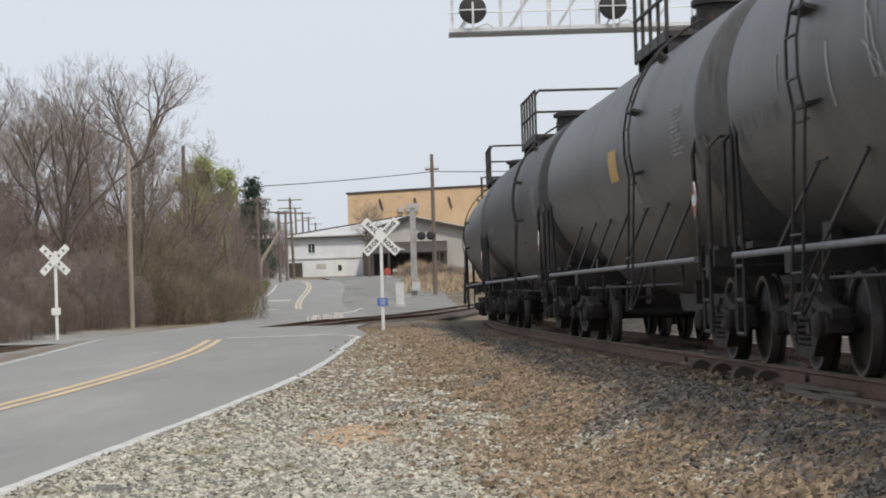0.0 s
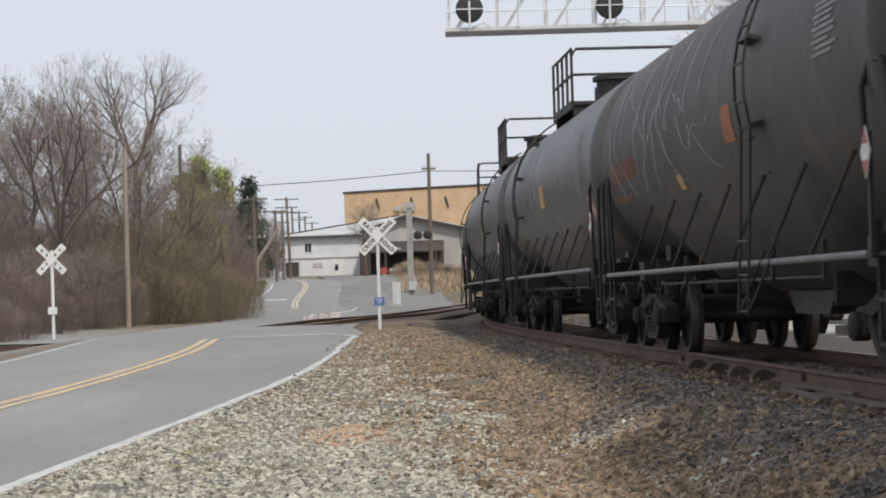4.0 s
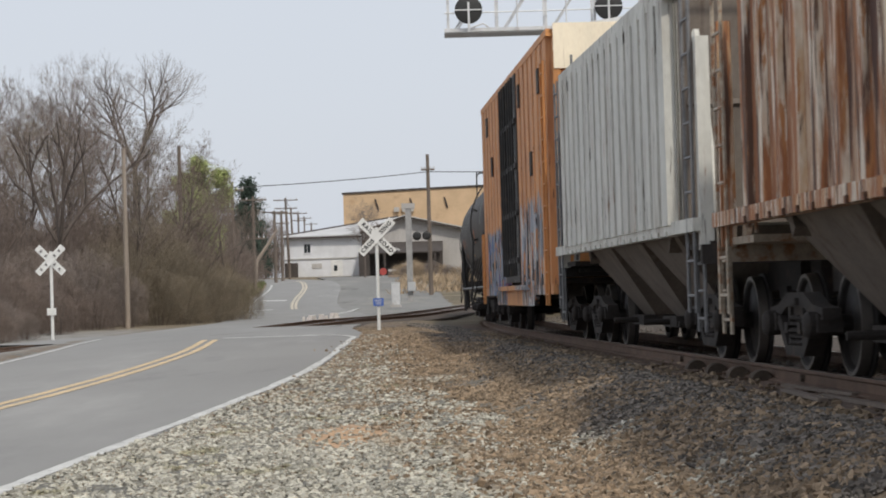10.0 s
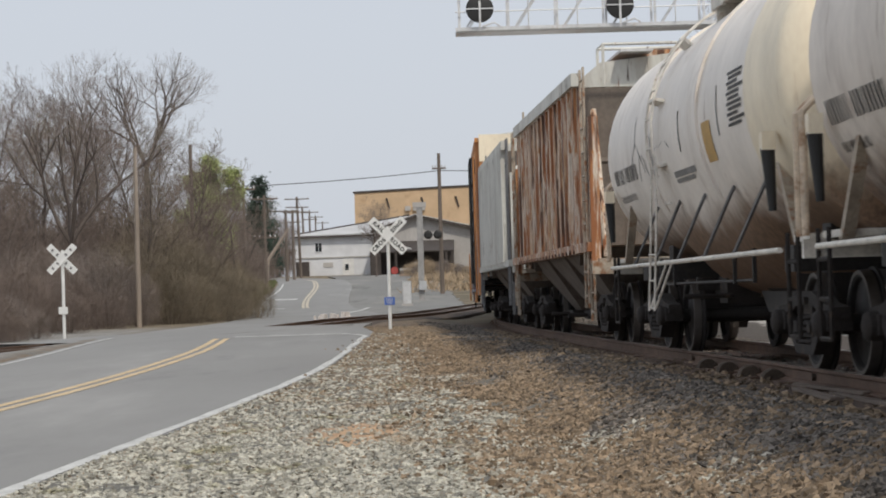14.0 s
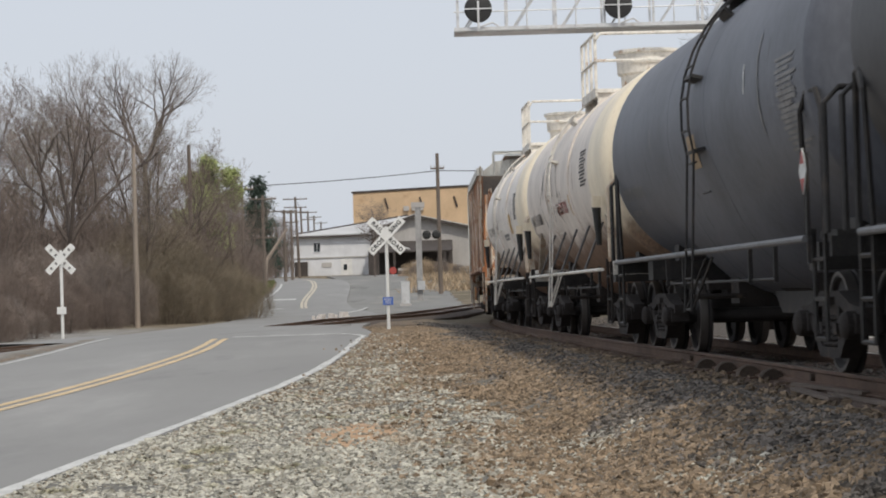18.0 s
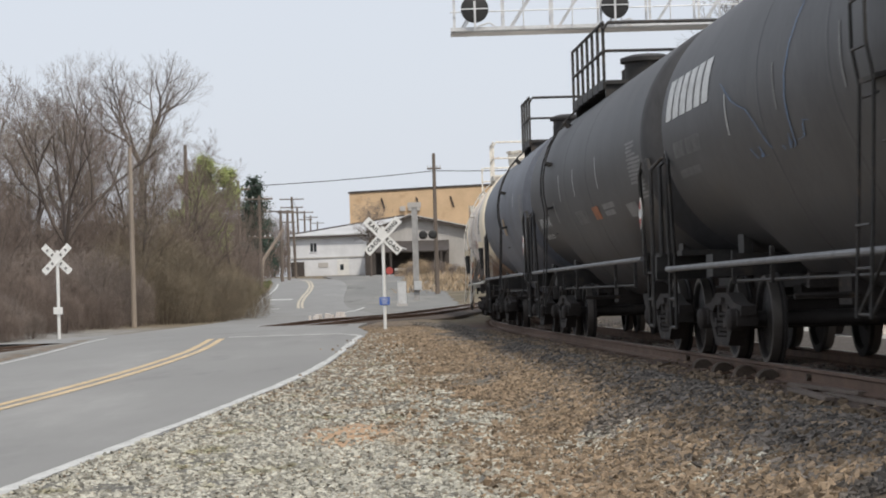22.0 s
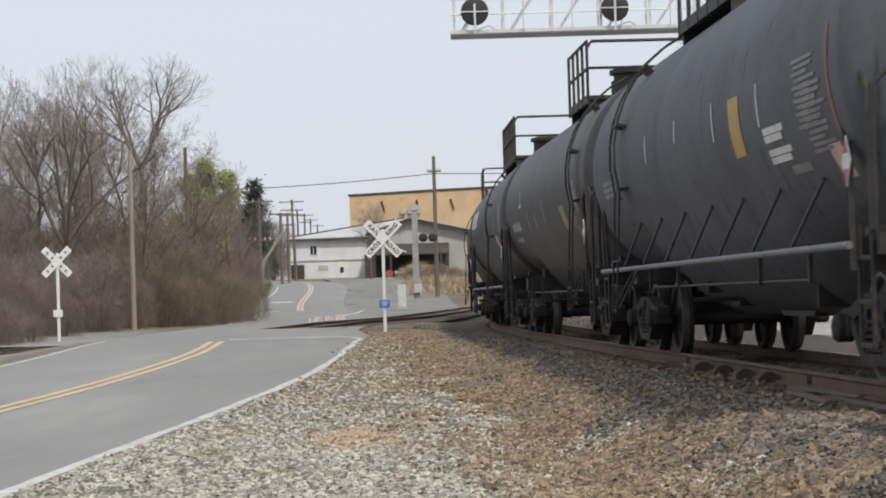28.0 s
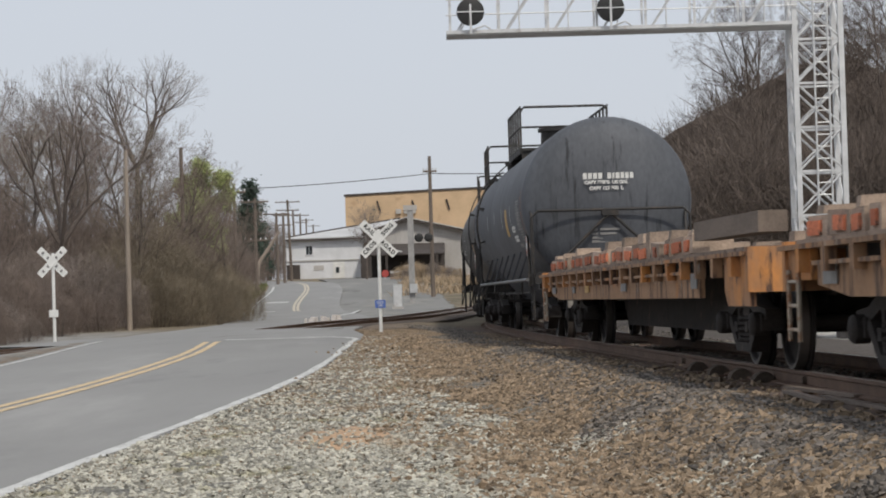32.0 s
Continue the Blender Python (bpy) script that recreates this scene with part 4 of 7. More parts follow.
POLES = [
    (-0.58, 160, 0.9, 11.1, 0.17, "tall bare wooden utility pole by the yard", [(1.1, 0.5, 0)], (0.0, 0)),
    (-10.97, 78, -0.05, 6.35, 0.095, "pale wooden utility pole at the edge of the thicket", [], (0.0, 0)),
    (-14.45, 125, 0.1, 9.74, 0.14, "dark wooden pole behind the thicket", [], (0, 0)),
    (-13.82, 150, 0.5, 8.95, 0.13, "wooden utility pole beside the road", [(0.55, 0.8, 0)], (0, 0)),
    (-14.75, 178, 1.6, 9.3, 0.14, "wooden utility pole with a crossarm", [(0.3, 1.1, 10), (3.4, 0.9, 10)], (0, 0)),
    (-15.78, 215, 2.6, 9.6, 0.17, "dark wooden utility pole with a crossarm", [(0.15, 1.3, 8)], (0, 0)),
    (-16.17, 230, 2.9, 10.2, 0.17, "wooden utility pole with a crossarm", [(0.3, 1.0, 8), (1.3, 0.8, 8)], (0, 0)),
    (-18.12, 270, 3.5, 13.4, 0.19, "tall utility pole with two crossarms", [(0.3, 1.5, 8), (1.3, 1.4, 8)], (-0.3, 0)),
    (-19.56, 300, 4.0, 13.3, 0.18, "distant utility pole with crossarms", [(0.6, 1.0, 8)], (-0.2, 0)),
    (-21.3, 340, 4.4, 14.5, 0.18, "distant utility pole with crossarms", [(0.3, 1.4, 8), (1.4, 1.2, 8)], (0, 0)),
    (-23.4, 390, 5.0, 15.6, 0.18, "distant utility pole with crossarms", [(0.3, 1.3, 8)], (0, 0)),
    (-25.6, 450, 5.5, 16.6, 0.2, "distant utility pole with crossarms", [(0.3, 1.3, 8)], (0, 0)),
]
for row in POLES:
    utility_pole(*row)


def wire(a, b, sag, r=0.02):
    a, b = Vector(a), Vector(b)
    pts = [a.lerp(b, k / 16) - Vector((0, 0, sag * 4 * (k / 16) * (1 - k / 16))) for k in range(17)]
    tagged(new("overhead_wire", Geo().tube(pts, r, 5).mesh("overhead_wire", M["wire"])), "dark overhead cable between poles", "cable", group="overhead wires")


wire((-0.58, 160, 9.85), (-13.82, 150, 8.6), 0.12, 0.03)
wire((-0.58, 160, 9.85), (24, 150, 10.2), 0.5, 0.03)
wire((-13.82, 150, 8.6), (-30, 140, 8.4), 0.1, 0.03)
wire((-14.75, 178, 9.1), (-15.78, 215, 9.4), 0.4, 0.025)
wire((-15.78, 215, 9.5), (-18.3, 270, 13.0), 0.8, 0.025)
wire((-18.3, 270, 13.2), (-21.3, 340, 14.4), 1.0, 0.025)
wire((-13.82, 150, 8.4), (-14.75, 178, 8.9), 0.4, 0.025)
brace = thing("leaning_brace", "pale leaning timber brace beside the poles", "pole brace", pose(0, 185, 0), geo=Geo().tube([(-15.4, 0, 1.7), (-15.15, 0, 4.2), (-13.34, 0, 6.8)], 0.17, 8, 0.12), material="pole_pale")


# ---------------------------------------------------------------- the train
SPEED = 6.2
ROLLING = []  # (car, s at 0 s of its middle, half distance of its trucks, wheelsets)
SHARED = {}


def shared(key, geo_fn, material):
    if key not in SHARED:
        SHARED[key] = geo_fn().mesh(key, M[material])
    return SHARED[key]


def wheelset_geo():
    gg = Geo().tube([(0, -0.95, 0), (0, 0.95, 0)], 0.085, 12)
    for sgn in (1, -1):
        gg.lathe([(0.02, 0.09), (0.02, 0.15), (-0.01, 0.2), (-0.02, 0.38), (0.02, 0.40), (0.03, 0.452), (-0.06, 0.458), (-0.085, 0.462), (-0.09, 0.485), (-0.115, 0.485), (-0.12, 0.40), (-0.06, 0.38), (-0.05, 0.2), (-0.09, 0.15), (-0.09, 0.09)],
                 32, pose(0, sgn * 0.76, 0, rz=90 * sgn))
    return gg


def tread_geo():
    return Geo().lathe([(0.034, 0.42), (0.034, 0.4535), (0.0, 0.4585), (-0.06, 0.4605)], 32, pose(0, 0.76, 0, rz=90))


def side_frame_geo():
    gg = Geo()
    # outline with the spring window left open: upper beam, lower beam, two columns
    gg.prism([(-1.12, 0.50), (-0.74, 0.50), (-0.36, 0.61), (0.36, 0.61), (0.74, 0.50), (1.12, 0.50), (1.12, 0.60), (0.74, 0.63), (0.34, 0.74), (-0.34, 0.74), (-0.74, 0.63), (-1.12, 0.60)], -0.08, 0.08)
    gg.prism([(-0.78, 0.50), (-0.36, 0.17), (0.36, 0.17), (0.78, 0.50), (0.64, 0.54), (0.31, 0.26), (-0.31, 0.26), (-0.64, 0.54)], -0.09, 0.09)
    gg.box((-0.27, 0, 0.44), (0.08, 0.15, 0.38)).box((0.27, 0, 0.44), (0.08, 0.15, 0.38))
    gg.box((0, 0.02, 0.66), (0.36, 0.2, 0.06)).box((-0.27, 0.09, 0.42), (0.13, 0.04, 0.1)).box((0.27, 0.09, 0.42), (0.13, 0.04, 0.1))
    for x in (-0.89, 0.89):
        gg.box((x, 0, 0.47), (0.34, 0.22, 0.16))
    return gg


def springs_geo():
    gg = Geo()
    for x in (-0.17, 0.0, 0.17):
        pts = [(x + 0.062 * math.cos(a * 1.2566), 0.03 + 0.062 * math.sin(a * 1.2566), 0.27 + a * 0.0112) for a in range(26)]
        gg.tube(pts, 0.019, 5)
    return gg


def cap_geo():
    return Geo().lathe([(0.05, 0), (0.04, 0.06), (0.03, 0.095), (0.0, 0.12), (-0.12, 0.12)], 14, pose(0, 0.16, 0.457, rz=90))


def truck_on(car, x, wheelsets):
    tr = part("truck", shared("truck", lambda: Geo().box((0, 0, 0.56), (0.34, 2.1, 0.2)).box((0, 0, 0.72), (0.4, 0.5, 0.16)).box((-0.45, 0, 0.42), (0.14, 1.7, 0.14)).box((0.45, 0, 0.42), (0.14, 1.7, 0.14)), "truck"), None, car, "grimy cast steel truck", at=pose(x, 0, 0))
    for sgn in (1, -1):
        turn = pose(0, 1.0, 0) if sgn > 0 else pose(0, -1.0, 0, rz=180)
        part("side_frame", shared("side_frame", side_frame_geo, "truck"), None, tr, at=turn)
        part("spring_nest", shared("spring_nest", springs_geo, "truck"), None, tr, at=turn)
        for k in (-0.89, 0.89):
            part("bearing_cap", shared("bearing_cap", cap_geo, "truck"), None, tr, at=turn @ pose(k, 0, 0))
    for k in (-0.89, 0.89):
        ws = part("wheelset", shared("wheelset", wheelset_geo, "wheel"), None, tr, "dark steel wheels on an axle", at=pose(k, 0, 0.457))
        wheelsets.append((ws, k))
        part("tread", shared("tread", tread_geo, "tread"), None, tr, at=pose(k, 0, 0.457))
        part("tread", shared("tread", tread_geo, "tread"), None, tr, at=pose(k, 0, 0.457, rz=180))


def coupler_on(car, half, sgn, m="steel"):
    g = Geo().box((half - 0.35, 0, 0.88), (0.9, 0.16, 0.2)).box((half - 0.02, 0.06, 0.88), (0.3, 0.3, 0.3)).box((half - 0.75, 0, 0.9), (0.1, 0.6, 0.42))
    part("coupler", g, "truck", car, at=pose(0, 0, 0, rz=0 if sgn > 0 else 180))
    part("air_hose", Geo().tube([(half - 0.4, 0.3, 0.75), (half - 0.1, 0.32, 0.5), (half + 0.1, 0.2, 0.35)], 0.03, 6), "signblack", car, at=pose(0, 0, 0, rz=0 if sgn > 0 else 180))


def patch(x0, x1, a0, a1, r, zc):
    """A sheet lying on a barrel's side; angles in degrees above its flank."""
    n = max(1, int(abs(a1 - a0) / 5) + 1)
    vs, fs = [], []
    for i in range(n + 1):
        a = radians(a0 + (a1 - a0) * i / n)
        vs += [(x0, r * math.cos(a), zc + r * math.sin(a)), (x1, r * math.cos(a), zc + r * math.sin(a))]
        if i:
            o = 2 * i
            fs.append((o - 2, o - 1, o + 1, o))
    return vs, fs


def scribble(gg, rnd, x0, x1, a0, a1, r, zc, n, width=0.035):
    """Loose sprayed strokes over a stretch of a barrel's side."""
    for _ in range(n):
        x, a = rnd.uniform(x0, x1), rnd.uniform(a0, a1)
        dx, da = rnd.uniform(-0.14, 0.14), rnd.choice((-1, 1)) * rnd.uniform(2, 5)
        pts = []
        for k in range(9):
            pts.append((x, a))
            x, a = x + dx, a + da
            dx, da = dx + rnd.uniform(-0.09, 0.09), da + rnd.uniform(-3, 3)
        o = len(gg.v)
        for x, a in pts:
            for w_ in (-1, 1):
                b = radians(max(min(a, 70), -25))
                xx = x + w_ * width / 2
                gg.v.append((xx, r * math.cos(b), zc + r * math.sin(b)))
        gg.f += [(o + 2 * k, o + 2 * k + 1, o + 2 * k + 3, o + 2 * k + 2) for k in range(8)]


def tank_car(front, rear, paint_key, label, ladder, plat, decals=(), R=1.5, zc=2.6, fittings="steel", pipe="grey_pipe", rings=(), dome=0, band=None, seed=1, scrawls=(), frames=0, struts=False, marks=None, end_rail=True, plat_len=3.0, pipe_z=1.1):
    """front, rear: where the ends of the barrel's straight part are at 0 s. ladder, plat: metres of the ladder and the top platform behind the front end."""
    rnd = random.Random(seed)
    mid, hl = (front + rear) / 2, (front - rear) / 2
    half = hl + 0.8
    car = thing("tank_car", label, "tank car", group="tank cars of the train")
    nose = [(0.015, R), (0.1, R * 0.975), (0.21, R * 0.89), (0.32, R * 0.7), (0.4, R * 0.43), (0.44, 0.0)]
    prof = [(-hl - d, r) for d, r in reversed(nose)] + [(-hl, R), (-hl + 0.04, R)]
    n = 5
    cuts = [hl - 2.6, hl - 3.0, hl - 3.4, hl - 3.8]
    prof += [(-c, R) for c in cuts]
    prof += [(-hl + 2 * hl * k / n + e, R + o) for k in range(2, n - 1) for e, o in ((-0.06, 0), (-0.03, 0), (-0.015, 0.004), (0.015, 0.004), (0.03, 0), (0.06, 0))]
    prof += [(c, R) for c in reversed(cuts)]
    prof += [(hl - 0.04, R), (hl, R)] + [(hl + d, r) for d, r in nose]
    shell = Geo().lathe(prof, 56, pose(0, 0, zc))
    sunk = []
    for x, y_, z in shell.v:  # the belly hangs low between the trucks
        low = min(1.0, max(0.0, ((zc - z) / R - 0.5) / 0.5))
        sunk.append((x, y_, z - 0.42 * low * min(1.0, max(0.0, (hl - 2.6 - abs(x)) / 1.2))))
    shell.v = sunk
    part("tank", shell, paint_key, car, "cylindrical tank with dished ends and a low-hung belly")
    for x, w_ in rings:
        part("ring", Geo().lathe([(hl - x - w_, R), (hl - x - w_, R + 0.03), (hl - x, R + 0.03), (hl - x, R)], 48, pose(0, 0, zc)), paint_key, car)
    if band:
        part("painted_band", Geo().lathe([(-hl - d - 0.012, r + 0.01) for d, r in reversed(nose[:5])] + [(hl - band[0] - band[1], R + 0.012), (hl - band[0], R + 0.012), (hl - band[0], R)], 56, pose(0, 0, zc)), "band", car, "pale painted band")
    # frame below
    for sgn in (1, -1):
        fl = pose(0, 0, 0, rz=0 if sgn > 0 else 180)
        part("stub_sill", Geo().box((half - 1.7, 0, 0.96), (2.7, 0.36, 0.36)), fittings if fittings == "steel" else "truck", car, at=fl)
        part("bolster", Geo().box((half - 1.95, 0, 1.04), (0.4, 2.4, 0.24)).prism([(half - 2.1, 1.0), (half - 1.8, 1.0), (half - 1.75, 1.7), (half - 2.15, 1.7)], -0.85, -0.75).prism([(half - 2.1, 1.0), (half - 1.8, 1.0), (half - 1.75, 1.7), (half - 2.15, 1.7)], 0.75, 0.85), "steel", car, at=fl)
        part("end_platform", Geo().box((half - 0.72, 0, 1.2), (0.62, 2.7, 0.06)).box((half - 0.45, 0, 1.1), (0.08, 2.8, 0.16)), fittings, car, at=fl)
        if end_rail:
            pts = [(half - 0.27, y, z) for y, z in ((-1.46, 1.2), (-1.46, 2.22), (-1.34, 2.34), (1.34, 2.34), (1.46, 2.22), (1.46, 1.2))]
            part("end_handrail", Geo().tube(pts, 0.026 if fittings == "steel" else 0.034, 8), "steel" if fittings == "steel" else "tan_pipe", car, at=fl)
        for sy in (1, -1):
            st = Geo().tube([(half - 0.55, sy * 1.42, 0.35), (half - 0.55, sy * 1.42, 1.25)], 0.022, 6).tube([(half - 0.95, sy * 1.42, 0.35), (half - 0.95, sy * 1.42, 1.25)], 0.022, 6)
            for z in (0.36, 0.68, 1.0):
                st.tube([(half - 0.55, sy * 1.42, z), (half - 0.95, sy * 1.42, z)], 0.02, 5)
            part("sill_step", st, "steel" if fittings == "steel" else "truck", car, at=fl)
            grab = Geo().tube([(half - 1.05, sy * 1.44, 1.2), (half - 1.05, sy * 1.48, 2.2), (half - 0.9, sy * 1.46, 2.36), (half - 0.65, sy * 1.44, 2.36), (half - 0.55, sy * 1.42, 2.2), (half - 0.52, sy * 1.42, 1.2)], 0.026, 6)
            if fittings == "steel":
                part("grab_rail", grab, "steel" if fittings == "steel" else "tan_pipe", car, at=fl)
        coupler_on(car, half, sgn)
    part("brake_wheel", Geo().lathe([(-0.02, 0.24), (-0.02, 0.28), (0.02, 0.28), (0.02, 0.24)], 20, pose(-half + 0.6, -0.75, 1.75)).box((-half + 0.62, -0.75, 1.75), (0.02, 0.5, 0.03)).box((-half + 0.62, -0.75, 1.5), (0.06, 0.06, 0.7)), fittings, car, "round hand brake wheel")
    # running pipe along each side with its stays
    for sy in (1, -1):
        if pipe_z:
            part("side_pipe", Geo().tube([(-half + 0.9, sy * 1.5, pipe_z), (0, sy * 1.5, pipe_z), (half - 0.9, sy * 1.5, pipe_z)], 0.031 if fittings == "steel" else 0.026, 10), pipe, car, "long pipe rail along the side")
        if struts:
            k = int(hl / (1.9 if fittings == "steel" else 2.8))
            for i in range(-k, k + 1):
                a = radians(-32)
                part("pipe_stay", Geo().tube([(i * 1.7, sy * 1.5, pipe_z), (i * 1.7 - 0.75, sy * (R * math.cos(a) + 0.02), zc + R * math.sin(a))], 0.02, 5), "grey_pipe" if fittings == "pale_pipe" else paint_key, car)
    # side ladder curling up to the platform
    lx = hl - ladder
    for sy in (1, -1):
        la = Geo()
        for dx in (-0.21, 0.21):
            pts = [(lx + dx, sy * (R + 0.14), 0.55), (lx + dx, sy * (R + 0.1), 1.3)] + [(lx + dx, sy * (R + 0.12) * math.cos(radians(a)), zc + (R + 0.12) * math.sin(radians(a))) for a in range(-15, 75, 10)]
            la.tube(pts, 0.0145, 6)
        lad = part("ladder", la, fittings, car, "thin steel ladder up the flank")
        bar = shared("rung_" + fittings, lambda: Geo().tube([(-0.21, 0, 0), (0.21, 0, 0)], 0.0125, 5), fittings)
        for z in (0.58, 0.9, 1.2):
            part("rung", bar, None, lad, at=pose(lx, sy * (R + 0.12), z))
        for a in range(-30, 75, 12):
            part("rung", bar, None, lad, at=pose(lx, sy * (R + 0.12) * math.cos(radians(a)), zc + (R + 0.12) * math.sin(radians(a))))
        part("ladder_brace", Geo().tube([(lx - 0.2, sy * (R + 0.12), 0.58), (lx - 0.75, sy * 1.5, 1.1)], 0.015, 5).tube([(lx + 0.2, sy * (R + 0.12), 0.58), (lx - 0.35, sy * 1.5, 1.1)], 0.015, 5), fittings, lad)
        for a in (-14, 14, 42):
            y, z = sy * math.cos(radians(a)), math.sin(radians(a))
            part("ladder_bracket", Geo().box((0, 0, 0), (0.52, 0.12, 0.035)), fittings, lad, at=pose(lx, (R + 0.06) * y, zc + (R + 0.06) * z, rx=a * sy))
    # top platform with railing, manway and valves
    px = hl - plat
    zf, pe, pw = zc + R - 0.08, plat_len / 2, 0.95
    deck = Geo()
    for sy in (1, -1):
        deck.box((px, sy * (pw - 0.22), zf), (plat_len, 0.44, 0.06)).box((px, sy * pw, zf - 0.02), (plat_len, 0.03, 0.14))
        for x in (-pe + 0.1, pe - 0.1):
            deck.box((px + x, sy * (pw - 0.25), zf - 0.16), (0.08, 0.45, 0.3))
    pl = part("top_platform", deck, fittings, car, "grated walkways on both sides of the tank top")
    zt = zc + R + 0.12
    n_post = max(3, round(plat_len / 0.7) + 1)
    for y in (-pw, pw):
        for k in range(n_post):
            part("stanchion", Geo().box((px - pe + 0.04 + k * (plat_len - 0.08) / (n_post - 1), y, zf + 0.41), (0.045, 0.045, 1.04)), fittings, pl)
        for z in (0.48, 0.92):
            part("guard_rail", Geo().tube([(px - pe, y, zf + z), (px + pe, y, zf + z)], 0.026, 6), fittings, pl)
    part("guard_rail", Geo().tube([(px - pe, y_, zf + z_) for y_, z_ in ((-pw, 0.82), (-pw + 0.08, 0.92), (pw - 0.08, 0.92), (pw, 0.82))], 0.028, 6), fittings, pl, "bowed rail across the platform end")
    part("guard_rail", Geo().tube([(px - pe, -pw, zf + 0.48), (px - pe, pw, zf + 0.48)], 0.024, 6), fittings, pl)
    m = part("manway", Geo().lathe([(0, 0.38), (0.32, 0.38), (0.33, 0.45), (0.4, 0.45), (0.45, 0.3), (0.47, 0)], 24, pose(px - 0.3, 0, zt - 0.06, 0, -90, 0)), fittings, car, "round bolted manway")
    part("valve_housing", Geo().lathe([(0, 0.3), (0.3, 0.3), (0.36, 0.2), (0.37, 0)], 18, pose(px + 0.65, 0, zt - 0.06, 0, -90, 0)), fittings, car)
    if dome:
        part("dome", Geo().lathe([(-0.3, dome - 0.06), (0.2, dome - 0.06), (0.24, dome), (0.55, dome + 0.02), (0.57, dome + 0.06), (0.62, dome + 0.06), (0.64, 0)], 28, pose(px - 0.2, 0, zc + R, 0, -90, 0)), fittings, car, "squat round top fitting")
    if fittings == "pale_pipe":
        for x in (hl - 0.25, -hl + 0.35):
            for sy in (1, -1):
                st = part("damper", Geo().tube([(x, sy * 1.53, 2.0), (x, sy * 1.5, 1.45)], 0.065, 10, 0.035), "signblack", car, "dark tapered strut")
                part("damper_cap", Geo().box((x, sy * 1.53, 2.06), (0.13, 0.12, 0.16)), "band", st)
    if fittings == "steel":
        for sy in (1, -1):
            pc = part("placard", Geo().prism([(0, -0.19), (0.135, 0), (0, 0.19), (-0.135, 0)], -0.005, 0.005), "white", car, "red and white diamond placard", at=pose(-hl + 0.12, sy * 1.5, 1.72))
            part("placard_band", Geo().prism([(0, 0.17), (0.075, 0.06), (-0.075, 0.06)], -0.008, 0.008).prism([(0, -0.17), (0.075, -0.06), (-0.075, -0.06)], -0.008, 0.008), "red", pc)
            part("placard_holder", Geo().box((-hl + 0.12, sy * 1.47, 1.42), (0.04, 0.03, 0.9)), "steel", car)
    # below the belly
    part("outlet_valve", Geo().lathe([(0, 0.16), (0.35, 0.16), (0.36, 0.22), (0.45, 0.22), (0.46, 0.0)], 16, pose(0, 0, zc - R + 0.03, 0, 90, 0)), "truck", car)
    part("brake_cylinder", Geo().tube([(hl - 4.4, 0.3, 0.9), (hl - 3.7, 0.3, 0.9)], 0.14, 14).tube([(hl - 3.7, 0.35, 0.9), (hl - 3.0, 0.35, 0.88)], 0.03, 6), "truck", car)
    part("air_reservoir", Geo().tube([(-0.9, 0.3, 0.9), (-0.85, 0.3, 0.9), (0.45, 0.3, 0.9), (0.5, 0.3, 0.9)], 0.17, 14), "truck", car)
    part("brake_rod", Geo().tube([(-half + 2, 0.2, 0.8), (half - 2, 0.2, 0.8)], 0.025, 5), "truck", car)
    for sy in (1, -1):
        part("lower_pipe", Geo().tube([(-half + 3.6, sy * 1.2, 0.86), (half - 3.6, sy * 1.2, 0.86)], 0.016, 6), "steel", car, "thin pipe under the side rail")
        for x in (-half + 3.5, -half * 0.3, half * 0.3, half - 3.5):
            part("pipe_hanger", Geo().box((x, sy * 1.22, 1.0), (0.04, 0.04, 0.34)), "steel", car)
    part("outlet_skid", Geo().prism([(-1.5, 0.96), (-0.75, 0.5), (0.75, 0.5), (1.5, 0.96)], -0.34, 0.34), "steel", car, "sloping skid round the bottom outlet")
    part("valve_block", Geo().box((1.9, 0.45, 0.78), (0.5, 0.4, 0.34)).tube([(1.5, 0.6, 0.7), (1.5, 1.2, 0.7)], 0.03, 6).box((2.3, 0.3, 0.84), (0.12, 1.2, 0.14)), "truck", car, "brake valve block with pipes")
    part("lever_hanger", Geo().box((-2.4, 0.2, 0.8), (0.7, 0.06, 0.22)).box((-3.0, 0.4, 0.76), (0.08, 0.8, 0.3)), "truck", car)
    for sgn in (1, -1):
        for sy in (1, -1):
            x0 = sgn * (half - 0.95)
            if fittings == "steel":
                continue
            part("saddle_web", Geo().prism([(x0, 1.15), (x0 - sgn * 0.11, 1.15), (x0 - sgn * 0.81, 1.92), (x0 - sgn * 0.7, 1.92)], sy * 1.24, sy * 1.34), "steel" if fittings == "steel" else "rust_pipe", car, "sloping saddle brace under the tank end")
    # stencils, stickers and marks
    for x, w_, a, h_, m_ in decals:
        g_ = Geo()
        da = math.degrees(h_ / R) / 2
        vs, fs = patch(hl - x - w_, hl - x, a - da, a + da, R + 0.006, zc)
        g_.add(vs, fs)
        part("stencil", g_, m_, car)
    for x, a, rows, m_ in (marks or ()):
        k = 0
        for ri, (hh, words) in enumerate(rows):
            xx = hl - x
            for wl in words:
                while wl > 0.01:
                    cw = min(wl, hh * rnd.choice((0.12, 0.2, 0.2, 0.28)))
                    da = math.degrees(hh / R) / 2
                    vs, fs = patch(xx - cw, xx, a - da, a + da, R + 0.006, zc)
                    part("stencil_bar", Geo().add(vs, fs), m_, car)
                    xx -= cw + hh * 0.3
                    wl -= cw + hh * 0.3
                xx -= hh * 0.5
            a -= math.degrees((hh * 1.0 + 0.1) / R)
